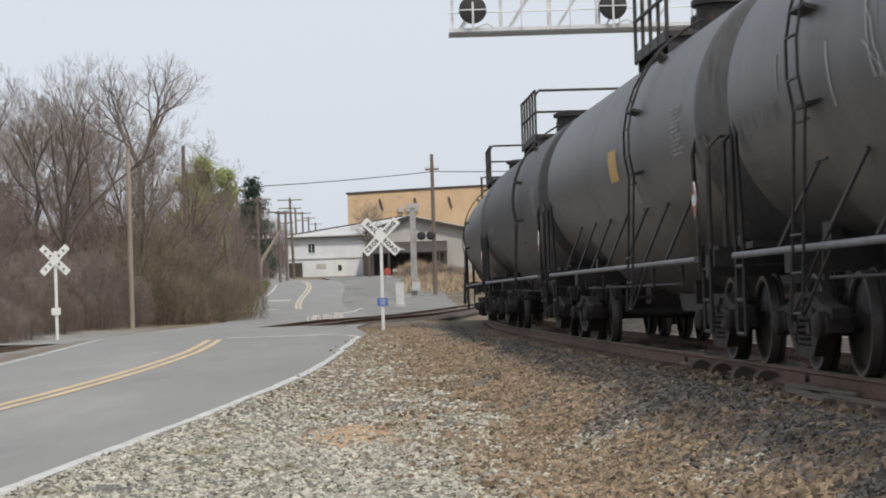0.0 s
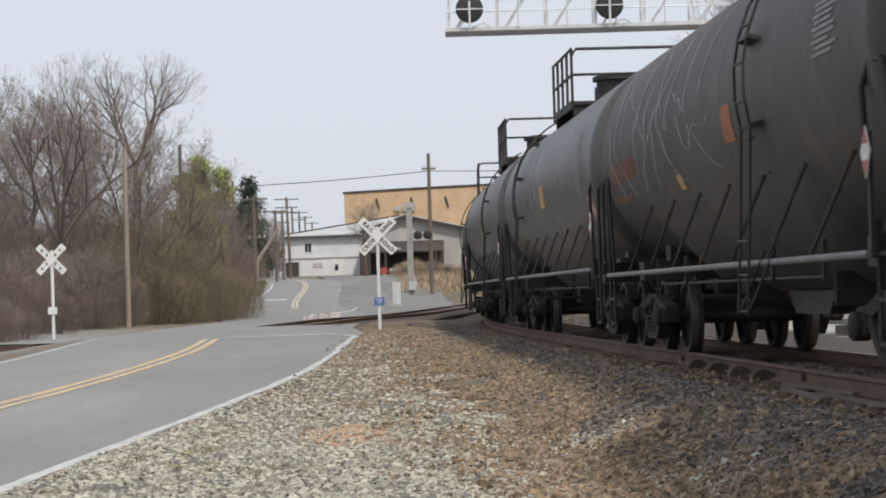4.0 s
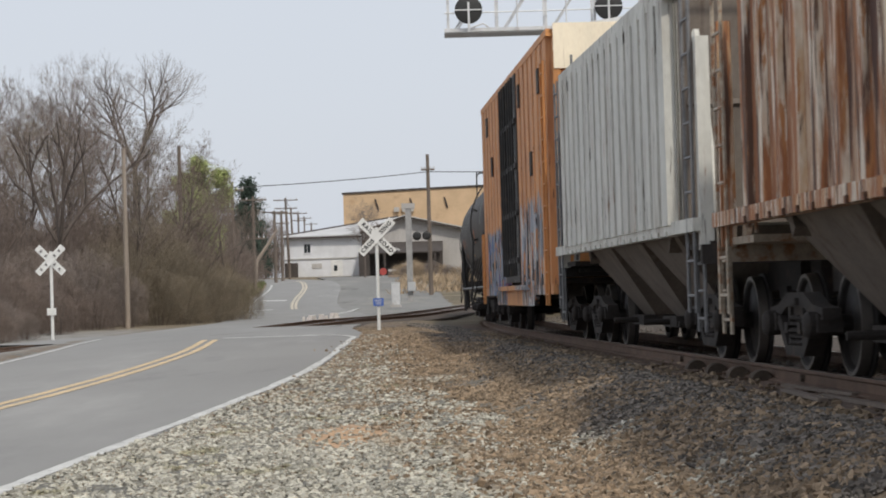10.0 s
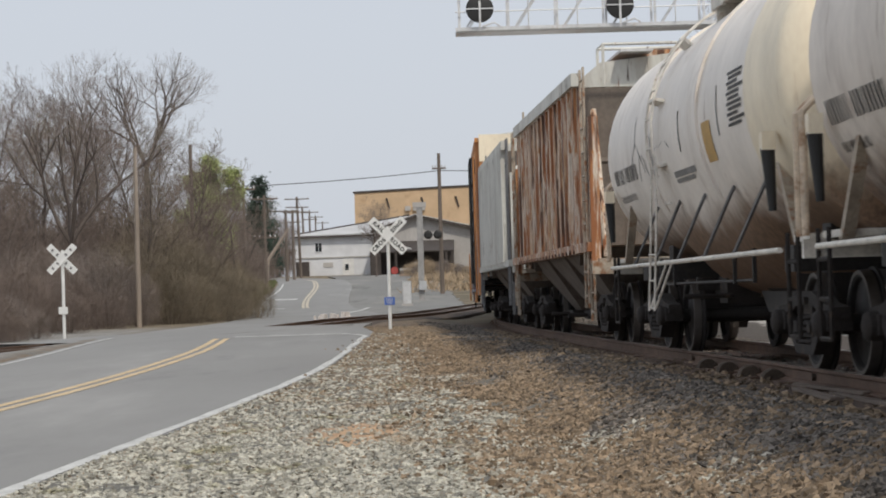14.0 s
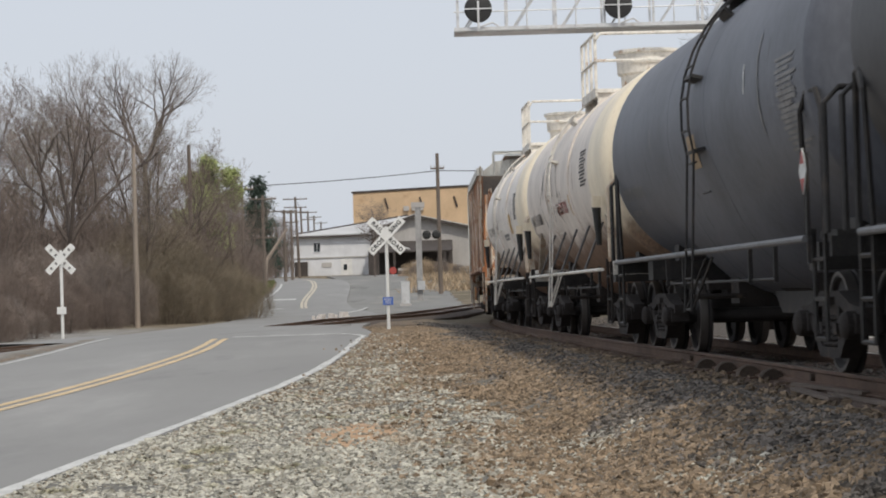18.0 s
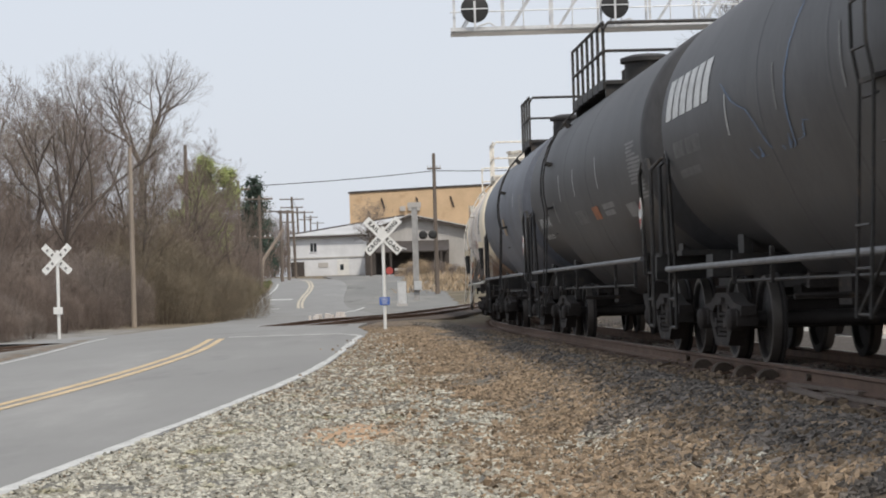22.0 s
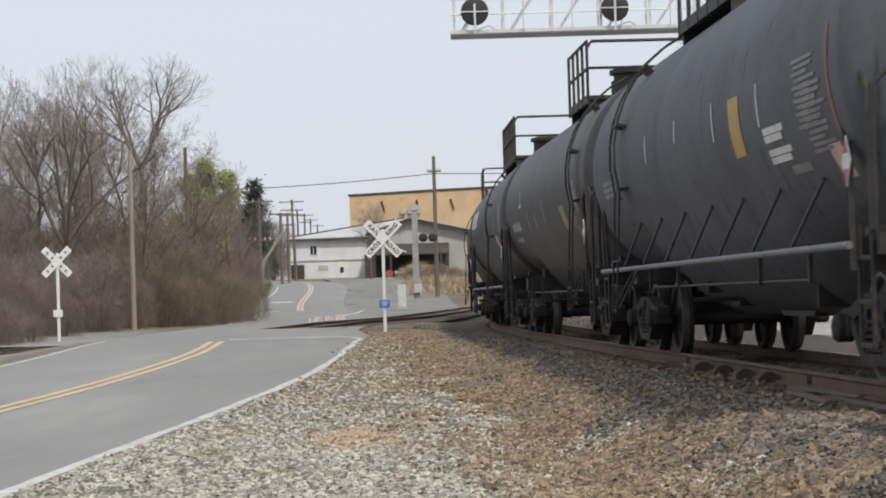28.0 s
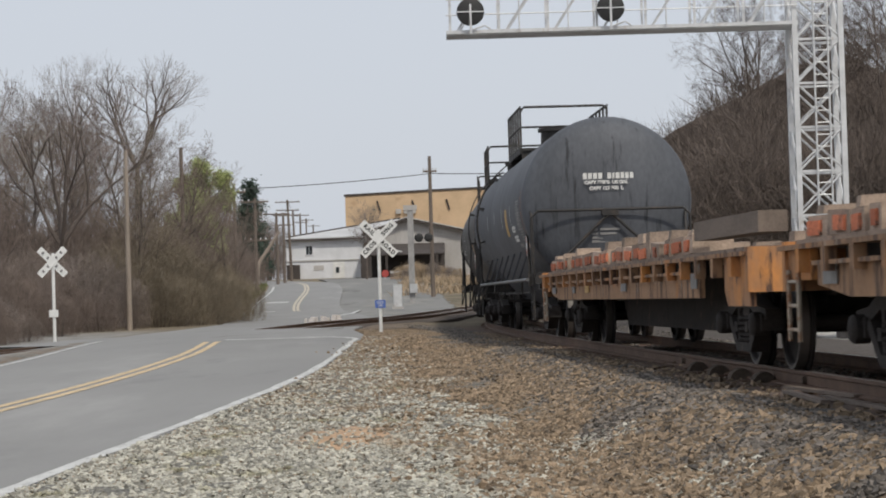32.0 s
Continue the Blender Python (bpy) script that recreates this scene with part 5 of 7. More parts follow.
    for x0, x1, a0, a1, n_, m_ in scrawls:
        for k in range(n_):
            g_ = Geo()
            scribble(g_, rnd, hl - x1, hl - x0, a0, a1, R + 0.007 + 0.0004 * k, zc, 1)
            part("spray_stroke", g_, m_, car)
    sets = []
    for x in (half - 1.95, -half + 1.95):
        truck_on(car, x, sets)
    ROLLING.append((car, mid, half - 1.95, sets))
    return car


def corrugated(x0, x1, z0, z1, y, pitch, depth, seed=0):
    """A ribbed side sheet facing +y."""
    gg = Geo()
    n = max(1, round((x1 - x0) / pitch))
    p = (x1 - x0) / n
    line = []
    for k in range(n):
        a = x0 + k * p
        line += [(a, 0), (a + p * 0.22, 0), (a + p * 0.27, depth), (a + p * 0.95, depth)]
    line.append((x1, 0))
    vs = [(x, y + d, z) for x, d in line for z in (z0, z1)]
    gg.add(vs, [(2 * i, 2 * i + 2, 2 * i + 3, 2 * i + 1) for i in range(len(line) - 1)])
    return gg


def proud_ribs(car, x0, x1, z0, z1, y, count, sheet, post, at, wide=0.68, deep=0.13):
    """A flat side sheet facing +y with narrow upright posts standing proud of it."""
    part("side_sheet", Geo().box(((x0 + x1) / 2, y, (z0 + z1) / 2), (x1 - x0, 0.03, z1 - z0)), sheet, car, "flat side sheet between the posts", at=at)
    pitch = (x1 - x0) / count
    for k in range(count):
        a, b = x0 + pitch * (k + 0.5 - wide / 2), x0 + pitch * (k + 0.5 + wide / 2)
        g_ = Geo()
        g_.add([(x, y + o, z) for z in (z0, z1) for x, o in ((a - 0.02, 0.0), (a, deep), (b, deep), (b + 0.02, 0.0))], [(0, 1, 5, 4), (1, 2, 6, 5), (2, 3, 7, 6), (3, 2, 1, 0), (4, 5, 6, 7)])
        part("side_post", g_, post, car, at=at)


def ladder_geo(x, y, z0, z1, w_, n, along="y"):
    gg = Geo()
    for o in (-w_ / 2, w_ / 2):
        gg.tube([(x + (o if along == "x" else 0), y + (o if along == "y" else 0), z) for z in (z0, z1)], 0.022, 6)
    for k in range(n):
        z = z0 + (z1 - z0) * (k + 0.5) / n
        a = [(x - (w_ / 2 if along == "x" else 0), y - (w_ / 2 if along == "y" else 0), z), (x + (w_ / 2 if along == "x" else 0), y + (w_ / 2 if along == "y" else 0), z)]
        gg.tube(a, 0.018, 5)
    return gg


def graffiti_paint():
    """Orange car-body paint with a sprayed mural low on its side."""
    m, nt, p = nodes_of("orange_paint_with_sprayed_mural")
    tc = nt.nodes.new("ShaderNodeTexCoord")
    sep = nt.nodes.new("ShaderNodeSeparateXYZ")
    nt.links.new(tc.outputs["Object"], sep.inputs[0])
    base = mixer(nt, step(nt, noise_of(nt, 2, 4, TALL), 0.42, 0.66), (0.62, 0.29, 0.115), (0.38, 0.165, 0.07))
    base = mixer(nt, step(nt, noise_of(nt, 6, 4, TALL, seed=3), 0.62, 0.7), base, (0.12, 0.06, 0.035))

    def window_of(x0, x1, top, soft):
        a = nt.nodes.new("ShaderNodeMath")
        a.operation = "MULTIPLY"
        nt.links.new(step(nt, sep.outputs["X"], x0 - 0.15, x0 + 0.15), a.inputs[0])
        nt.links.new(step(nt, sep.outputs["X"], x1 + 0.15, x1 - 0.15), a.inputs[1])
        h = nt.nodes.new("ShaderNodeMath")
        h.operation = "MULTIPLY_ADD"
        nt.links.new(noise_of(nt, 2.2, 2, (1, 1, 0.3), seed=x0), h.inputs[0])
        h.inputs[1].default_value = soft
        nt.links.new(sep.outputs["Z"], h.inputs[2])
        b = nt.nodes.new("ShaderNodeMath")
        b.operation = "MULTIPLY"
        nt.links.new(a.outputs[0], b.inputs[0])
        nt.links.new(step(nt, h.outputs[0], top + soft * 0.5 + 0.08, top + soft * 0.5 - 0.08), b.inputs[1])
        return b.outputs[0]

    blue = mixer(nt, step(nt, noise_of(nt, 1.6, 3, (1.6, 1, 0.8), seed=11), 0.42, 0.52), (0.08, 0.17, 0.36), (0.26, 0.30, 0.36))
    blue = mixer(nt, step(nt, noise_of(nt, 2.1, 3, (2, 1, 0.7), seed=17), 0.49, 0.52), blue, (0.035, 0.04, 0.045))
    blue = mixer(nt, step(nt, noise_of(nt, 2.4, 2, (2, 1, 0.7), seed=23), 0.60, 0.63), blue, (0.18, 0.10, 0.22))
    pale = mixer(nt, step(nt, noise_of(nt, 1.8, 3, (1.8, 1, 0.6), seed=31), 0.47, 0.50), (0.56, 0.54, 0.51), (0.33, 0.36, 0.41))
    pale = mixer(nt, step(nt, noise_of(nt, 2.2, 3, (1.8, 1, 0.6), seed=37), 0.49, 0.515), pale, (0.045, 0.04, 0.045))
    pale = mixer(nt, step(nt, noise_of(nt, 2.6, 3, (1.8, 1, 0.6), seed=41), 0.60, 0.63), pale, (0.42, 0.22, 0.17))
    pale = mixer(nt, step(nt, noise_of(nt, 3.4, 3, (2.4, 1, 0.4), seed=47), 0.56, 0.58), pale, base)
    blue = mixer(nt, step(nt, noise_of(nt, 3.1, 3, (2.4, 1, 0.4), seed=53), 0.57, 0.59), blue, base)
    col = mixer(nt, window_of(1.7, 6.9, 2.15, 0.6), base, blue)
    col = mixer(nt, window_of(-6.3, -1.9, 2.42, 0.9), col, pale)
    nt.links.new(col, p.inputs["Base Color"])
    p.inputs["Roughness"].default_value = 0.6
    return m


M["mural"] = graffiti_paint()


def box_car(front, rear):
    mid, hl = (front + rear) / 2, (front - rear) / 2
    half = hl + 0.75
    car = thing("box_car", "orange ribbed box car with black doors and sprayed murals", "box car")
    z0, z1, y = 1.05, 5.1, 1.42
    part("body", Geo().box((0, 0, (z0 + z1) / 2), (2 * hl, 2 * y, z1 - z0)), "orange", car)
    part("roof", Geo().prism([(-hl - 0.05, 0), (hl + 0.05, 0), (hl + 0.05, 0.02), (-hl - 0.05, 0.02)], -y, y, pose(0, 0, z1)).add(
        [(-hl - 0.05, -y - 0.05, z1), (hl + 0.05, -y - 0.05, z1), (hl + 0.05, 0, z1 + 0.22), (-hl - 0.05, 0, z1 + 0.22), (-hl - 0.05, y + 0.05, z1), (hl + 0.05, y + 0.05, z1)],
        [(0, 1, 2, 3), (3, 2, 5, 4), (1, 5, 2), (0, 3, 4)]), "galv", car, "dull metal roof")
    for sy in (1, -1):
        fl = pose(0, 0, 0, rz=0 if sy > 0 else 180)
        for a, b in ((-hl, -1.75), (1.75, hl)):
            part("side_sheet", corrugated(a, b, z0 - 0.12, z1, y - 0.01, 0.86, 0.11), "mural", car, "ribbed orange side sheet", at=fl)
        part("top_chord", Geo().box((0, y + 0.05, z1 - 0.05), (2 * hl, 0.12, 0.12)), "orange", car, at=fl)
        for xx, zz in ((5.9, 4.55), (4.7, 3.6), (-2.4, 4.5), (-4.6, 3.1), (-6.3, 4.4)):
            part("tack_board", Geo().box((xx, y + 0.115, zz), (0.34, 0.03, 0.42)), "shadow_brown", car, "small dark board on the side", at=fl)
        part("side_sill", Geo().prism([(-hl, 0.95), (-hl, 0.78), (-4.6, 0.78), (-4.3, 0.58), (4.3, 0.58), (4.6, 0.78), (hl, 0.78), (hl, 0.95)], y + 0.02, y + 0.1), "mural", car, at=fl)
        for k in (-0.875, 0.875):
            d = part("door", Geo().box((k, y + 0.09, (z0 + z1) / 2 - 0.06), (1.72, 0.06, z1 - z0 - 0.08)), "door_black", car, "black plug door with flaking paint", at=fl)
            for zz in (1.45, 2.35, 3.25, 4.1):
                part("door_rail", Geo().box((k, y + 0.14, zz), (1.7, 0.05, 0.1)), "door_black", d)
            for xx in (-0.55, 0.0, 0.55):
                part("lock_bar", Geo().tube([(k + xx, y + 0.17, z0 + 0.1), (k + xx, y + 0.17, z1 - 0.15)], 0.028, 6), "steel", d)
            for xx, zz, ww, hh, m_ in ((-0.3, 1.9, 0.3, 0.7, "dim"), (0.28, 2.75, 0.34, 0.6, "scrawl"), (-0.27, 3.7, 0.3, 0.7, "scrawl"), (0.28, 4.5, 0.3, 0.55, "scrawl"), (-0.28, 2.9, 0.2, 0.3, "dim"), (0.3, 1.75, 0.26, 0.5, "door_black")):
                part("door_plate", Geo().box((k + xx, y + 0.127, zz), (ww, 0.012, hh)), m_, d)
        part("door_track", Geo().box((0, y + 0.16, z0 - 0.13), (6.8, 0.16, 0.09)), "mural", car, at=fl)
        for x in (hl - 0.35, -hl + 0.35):
            la = ladder_geo(x, y + 0.16, 0.6, 2.2 if x > 0 else 4.6, 0.44, 5 if x > 0 else 11, "x")
            part("ladder", la, "orange", car, at=fl)
    for sgn in (1, -1):
        fl = pose(0, 0, 0, rz=0 if sgn > 0 else 180)
        for k in range(6):
            part("end_rib", Geo().box((hl + 0.04, 0, 1.4 + k * 0.5), (0.1, 2.6, 0.2)), "orange", car, at=fl)
        for sy in (1.37, -1.37):
            part("corner_post", Geo().box((hl + 0.03, sy, 2.9), (0.12, 0.12, 3.7)), "orange", car, at=fl)
        pn = part("end_panel", Geo().box((hl + 0.06, 0, 4.82), (0.1, 2.84, 0.74)), "band", car, "cream panel under the roof end", at=fl)
        if sgn < 0:
            lettering("EXCESS HEIGHT", 0.2, "signblack", pn, pose(hl + 0.118, 0.0, 4.68, 90, 0, 90))
        part("end_ladder", ladder_geo(hl + 0.14, 1.15, 1.2, 4.6, 0.42, 10), "orange", car, at=fl)
        part("crossover_step", Geo().box((hl + 0.35, 0, 1.15), (0.5, 2.3, 0.05)), "steel", car, at=fl)
        part("centre_sill", Geo().box((half - 1.2, 0, 0.92), (2.2, 0.36, 0.36)), "steel", car, at=fl)
        coupler_on(car, half, sgn)
    part("underframe", Geo().box((0, 0, 0.88), (2 * hl - 2, 0.4, 0.4)).box((0, 0, 1.0), (2 * hl - 0.2, 2.7, 0.08)), "truck", car)
    sets = []
    for x in (half - 1.95, -half + 1.95):
        truck_on(car, x, sets)
    ROLLING.append((car, mid, half - 1.95, sets))
    return car


def hopper_car(front, rear, paint_key, sheet_key, label, slope_key, rusty=False):
    """front, rear: the ends of the ribbed side at 0 s."""
    mid, hl = (front + rear) / 2, (front - rear) / 2
    half = hl + 1.5
    car = thing("hopper_car", label, "hopper car", group="covered hopper cars")
    z0, z1, y = 1.5, 4.05, 1.42
    zr = 4.45
    body = [(-y, z0), (y, z0), (y, z1), (y - 0.35, zr - 0.12), (0, zr), (-y + 0.35, zr - 0.12), (-y, z1)]
    part("body", Geo().prism([(a, b) for a, b in body], -hl, hl, pose(0, 0, 0, rz=90)), paint_key, car)
    for sy in (1, -1):
        fl = pose(0, 0, 0, rz=0 if sy > 0 else 180)
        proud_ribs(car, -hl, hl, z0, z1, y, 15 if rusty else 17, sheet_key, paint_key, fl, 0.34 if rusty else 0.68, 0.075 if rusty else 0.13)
        part("top_chord", Geo().box((0, y + 0.04, z1 + 0.02), (2 * hl + 0.1, 0.16, 0.2)), "hopper", car, at=fl)
        part("side_sill", Geo().box((0, y + 0.02, z0 - 0.04), (2 * hl + 2.6, 0.16, 0.14)), paint_key, car, at=fl)
        for k in range(int(2 * hl / 0.56)):
            part("rivet_tab", shared("rivet_tab_" + paint_key, lambda: Geo().box((0, 0, 0), (0.07, 0.05, 0.06)), paint_key), None, car, at=fl @ pose(-hl + 0.36 + k * 0.56, y + 0.1, z0 - 0.09))
        for x in (hl + 0.95, -hl - 0.95):
            part("ladder", ladder_geo(x, y + 0.06, 0.55, z1 + 0.1, 0.44, 10, "x"), "rust_pipe" if rusty else "grey_pipe", car, at=fl)
            part("end_post", Geo().box((x * 1.0 + math.copysign(0.3, x), y - 0.05, 2.3), (0.14, 0.14, 2.2)), paint_key, car, at=fl)
    # bays: V shaped outlets under the side sill
    nb = 3
    for b in range(nb):
        cx = -hl + 0.9 + (2 * hl - 1.8) * (b + 0.5) / nb
        w_ = (hl - 0.9) / nb
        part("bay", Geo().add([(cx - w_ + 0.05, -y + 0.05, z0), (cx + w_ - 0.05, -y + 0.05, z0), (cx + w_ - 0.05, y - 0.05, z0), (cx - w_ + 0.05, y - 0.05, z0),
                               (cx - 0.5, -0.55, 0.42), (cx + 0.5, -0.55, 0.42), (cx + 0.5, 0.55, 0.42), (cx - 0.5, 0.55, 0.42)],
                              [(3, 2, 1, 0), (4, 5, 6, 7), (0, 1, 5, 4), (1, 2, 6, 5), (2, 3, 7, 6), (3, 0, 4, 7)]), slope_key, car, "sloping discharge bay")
        part("outlet_gate", Geo().box((cx, 0, 0.38), (1.1, 1.5, 0.14)).tube([(cx, -1.1, 0.38), (cx, 1.1, 0.38)], 0.04, 8), "truck", car)
    for sgn in (1, -1):
        fl = pose(0, 0, 0, rz=0 if sgn > 0 else 180)
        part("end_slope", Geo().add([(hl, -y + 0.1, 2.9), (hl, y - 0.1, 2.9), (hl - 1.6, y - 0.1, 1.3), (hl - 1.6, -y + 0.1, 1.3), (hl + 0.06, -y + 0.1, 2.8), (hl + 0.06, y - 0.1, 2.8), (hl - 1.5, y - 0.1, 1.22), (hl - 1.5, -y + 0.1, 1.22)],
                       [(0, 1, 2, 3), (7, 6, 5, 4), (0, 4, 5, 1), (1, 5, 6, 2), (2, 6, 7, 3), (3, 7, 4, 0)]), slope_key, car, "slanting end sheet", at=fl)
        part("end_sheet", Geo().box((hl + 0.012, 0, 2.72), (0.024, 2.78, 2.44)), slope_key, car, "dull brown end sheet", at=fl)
        part("roof_gable", Geo().prism([(-y, z1 - 0.1), (y, z1 - 0.1), (y, z1), (y - 0.35, zr - 0.12), (0, zr), (-y + 0.35, zr - 0.12), (-y, z1)], -hl - 0.03, -hl - 0.001, pose(0, 0, 0, rz=90)), "hopper", car, "pale gable under the roof end", at=fl)
        part("end_platform", Geo().box((half - 0.75, 0, 1.25), (1.3, 2.7, 0.07)).box((half - 0.14, 0, 1.15), (0.1, 2.9, 0.2)), "rust_pipe" if rusty else "truck", car, at=fl)
        for sy in (1.2, -1.2):
            part("end_brace", Geo().tube([(half - 0.3, sy, 1.3), (hl, sy, 3.6)], 0.05, 6), paint_key, car, at=fl)
        part("end_ladder", ladder_geo(hl + 0.1, 1.1, 1.3, 4.5, 0.44, 11), "rust_pipe" if rusty else "grey_pipe", car, at=fl)
        part("centre_sill", Geo().box((half - 1.7, 0, 0.95), (3.0, 0.4, 0.4)), "truck", car, at=fl)
        for sy in (1, -1):
            part("sill_step", ladder_geo(half - 0.35, sy * 1.42, 0.35, 1.2, 0.42, 3, "x"), "rust_pipe" if rusty else "grey_pipe", car, at=fl)
        coupler_on(car, half, sgn)
    for y_ in (-0.55, 0.55):
        part("running_board", Geo().box((0, y_, zr + 0.02), (2 * hl + 0.8, 0.5, 0.04)), "galv" if rusty else "hopper", car, "roof walkway")
    for k in range(6):
        x = -hl + 0.9 + k * (2 * hl - 1.8) / 5
        part("roof_hatch", Geo().lathe([(0, 0.36), (0.16, 0.36), (0.2, 0.28), (0.22, 0)], 20, pose(x, 0, zr - 0.02, 0, -90, 0)), paint_key, car)
    rl = Geo()
    for x in (-hl + 0.1, -hl - 0.6):
        for y_ in (-1.1, 1.1):
            rl.tube([(x, y_, zr - 0.5), (x, y_, zr + 0.1)], 0.025, 5)
    rl.tube([(-hl + 0.1, -1.1, zr + 0.1), (-hl + 0.1, 1.1, zr + 0.1), (-hl - 0.6, 1.1, zr + 0.1), (-hl - 0.6, -1.1, zr + 0.1), (-hl + 0.1, -1.1, zr + 0.1)], 0.025, 5)
    part("roof_end_rail", rl, "hopper", car)
    sets = []
    for x in (half - 1.85, -half + 1.85):
        truck_on(car, x, sets)
    ROLLING.append((car, mid, half - 1.85, sets))
    return car


def flat_car(front, rear):
    mid, hl = (front + rear) / 2, (front - rear) / 2
    car = thing("flat_car", "rusty orange flat car carrying rows of timber blocks", "flat car")
    y = 1.35
    part("deck", Geo().box((0, 0, 1.16), (2 * hl, 2 * y, 0.08)), "timber", car, "worn timber deck")
    part("centre_sill", Geo().prism([(-hl + 0.5, 1.1), (-hl + 0.5, 0.72), (-hl + 3.3, 0.72), (-hl + 3.9, 0.3), (hl - 3.9, 0.3), (hl - 3.3, 0.72), (hl - 0.5, 0.72), (hl - 0.5, 1.1)], -0.5, 0.5), "truck", car, "deep dark centre sill")
    for sy in (1, -1):
        fl = pose(0, 0, 0, rz=0 if sy > 0 else 180)
        part("side_sill", Geo().prism([(hl - 1.1, 0.99), (hl - 1.1, 0.82), (hl - 2.2, 0.72), (-hl + 2.75, 0.72), (-hl + 2.75, 0.99)], y, y + 0.06), "flat_dusty", car, "dusty rust-streaked side sill", at=fl)
        # dark strip filling the gap, in place of the shade below the deck
        part("sill_recess", Geo().box((1.2, y - 0.2, 1.05), (2 * hl - 4.8, 0.1, 0.16)), "truck", car, "dark strip for the shade under the deck edge", at=fl)
        part("sill_lip", Geo().box((1.2, y + 0.07, 0.99), (2 * hl - 4.8, 0.12, 0.035)), "flat_dusty", car, at=fl)
        part("end_plate", Geo().prism([(-hl, 1.14), (-hl, 0.64), (-hl + 1.1, 0.64), (-hl + 1.25, 0.8), (-hl + 1.25, 1.14)], y + 0.01, y + 0.07), "flat_orange", car, "orange plate over the truck", at=fl)
        part("end_plate", Geo().prism([(hl, 1.14), (hl, 0.86), (hl - 0.9, 0.86), (hl - 0.9, 1.14)], y + 0.01, y + 0.07), "flat_orange", car, "orange plate over the truck", at=fl)
        part("sill_flange", Geo().box((0, y + 0.09, 1.13), (2 * hl, 0.14, 0.04)), "flat_dusty", car, at=fl)
        for k in range(int(2 * hl / 0.95)):
            x = -hl + 0.5 + k * 0.95
            part("stake_pocket", Geo().box((x, y + 0.11, 1.02), (0.13, 0.1, 0.2)), "flat_dusty" if k % 3 else "flat_orange", car, at=fl)
        for x, w_, m_ in ((hl - 1.6, 0.5, "dim"), (hl - 4.4, 0.35, "dim"), (hl - 6.1, 0.45, "yellow"), (-0.8, 0.5, "dim"), (-hl + 3, 0.4, "dim")):
            part("stencil", Geo().box((x, y + 0.075, 0.9), (w_, 0.006, 0.16)), m_, car, at=fl)
    for sgn in (1, -1):
        fl = pose(0, 0, 0, rz=0 if sgn > 0 else 180)
        part("end_sill", Geo().box((hl + 0.04, 0, 0.98), (0.12, 2.9, 0.42)), "flat_orange", car, at=fl)
        part("end_step", ladder_geo(hl - 0.3, 1.44, 0.35, 0.95, 0.4, 3, "x"), "rust_pipe", car, at=fl)
        coupler_on(car, hl + 0.75, sgn)
    sets = []
    for x in (hl - 2.1, -hl + 2.1):
        truck_on(car, x, sets)
    ROLLING.append((car, mid, hl - 2.1, sets))
    for sy in (1, -1):
        for k, (xx, L_) in enumerate(((-hl + 1.75, 3.2),)):
            part("long_timber", Geo().box((0, 0, 0.13), (L_, 0.28, 0.2)), "board", car, "long weathered grey timber", at=pose(xx, sy * 1.18, 1.30 + 0.02 * k, 0, 0, sy))
    # timber blocks along the deck, each a load of its own carried by the car
    rnd = random.Random(4)
    k = 0
    x = hl - 0.4
    while x > -hl + 3.7:
        L = rnd.uniform(0.45, 0.85)
        for sy in (1, -1):
            h_ = rnd.uniform(0.06, 0.14)
            bk = part("bunk", Geo().box((0, 0, 0.09), (L, 0.46, 0.16 + h_ * 0.5), None, 0.97), "timber", car, "pale weathered bunk timber", at=pose(x - L / 2, sy * rnd.uniform(1.05, 1.12), 1.2 + rnd.uniform(0, 0.02), rnd.uniform(-2, 2), rnd.uniform(-3, 3), rnd.uniform(-5, 5)))
            part("red_plate", Geo().box((rnd.uniform(-0.1, 0.1), sy * 0.235, 0.085), (rnd.uniform(0.2, 0.4), 0.03, 0.12)), "red_timber", bk, "red-stained plate")
            if rnd.random() < 0.4:
                part("timber_cap", Geo().box((rnd.uniform(-0.1, 0.1), 0, 0.2 + h_ / 2), (L * rnd.uniform(0.3, 0.6), 0.4, h_), None, 0.92), "timber", bk, "short weathered offcut on top")
        x -= L + rnd.uniform(0.02, 0.16)
    return car


# cars from the head of what is seen to its tail; the first three are already round the bend at the start
L2 = [(0.2, (0.8, 1.0)), (0.1, (0.9, 0.4)), (0.09, (0.7,))]
LS = [(0.17, (0.7, 0.9)), (0.09, (0.8, 0.4))]


def table(x, a, m="dim"):
    """A stencilled data table: a column of short bars."""
    return [(x + 0.08 * (k % 2), 0.75 - 0.2 * (k % 3) / 2, a + 9.5 - 1.9 * k, 0.03, m) for k in range(11)]


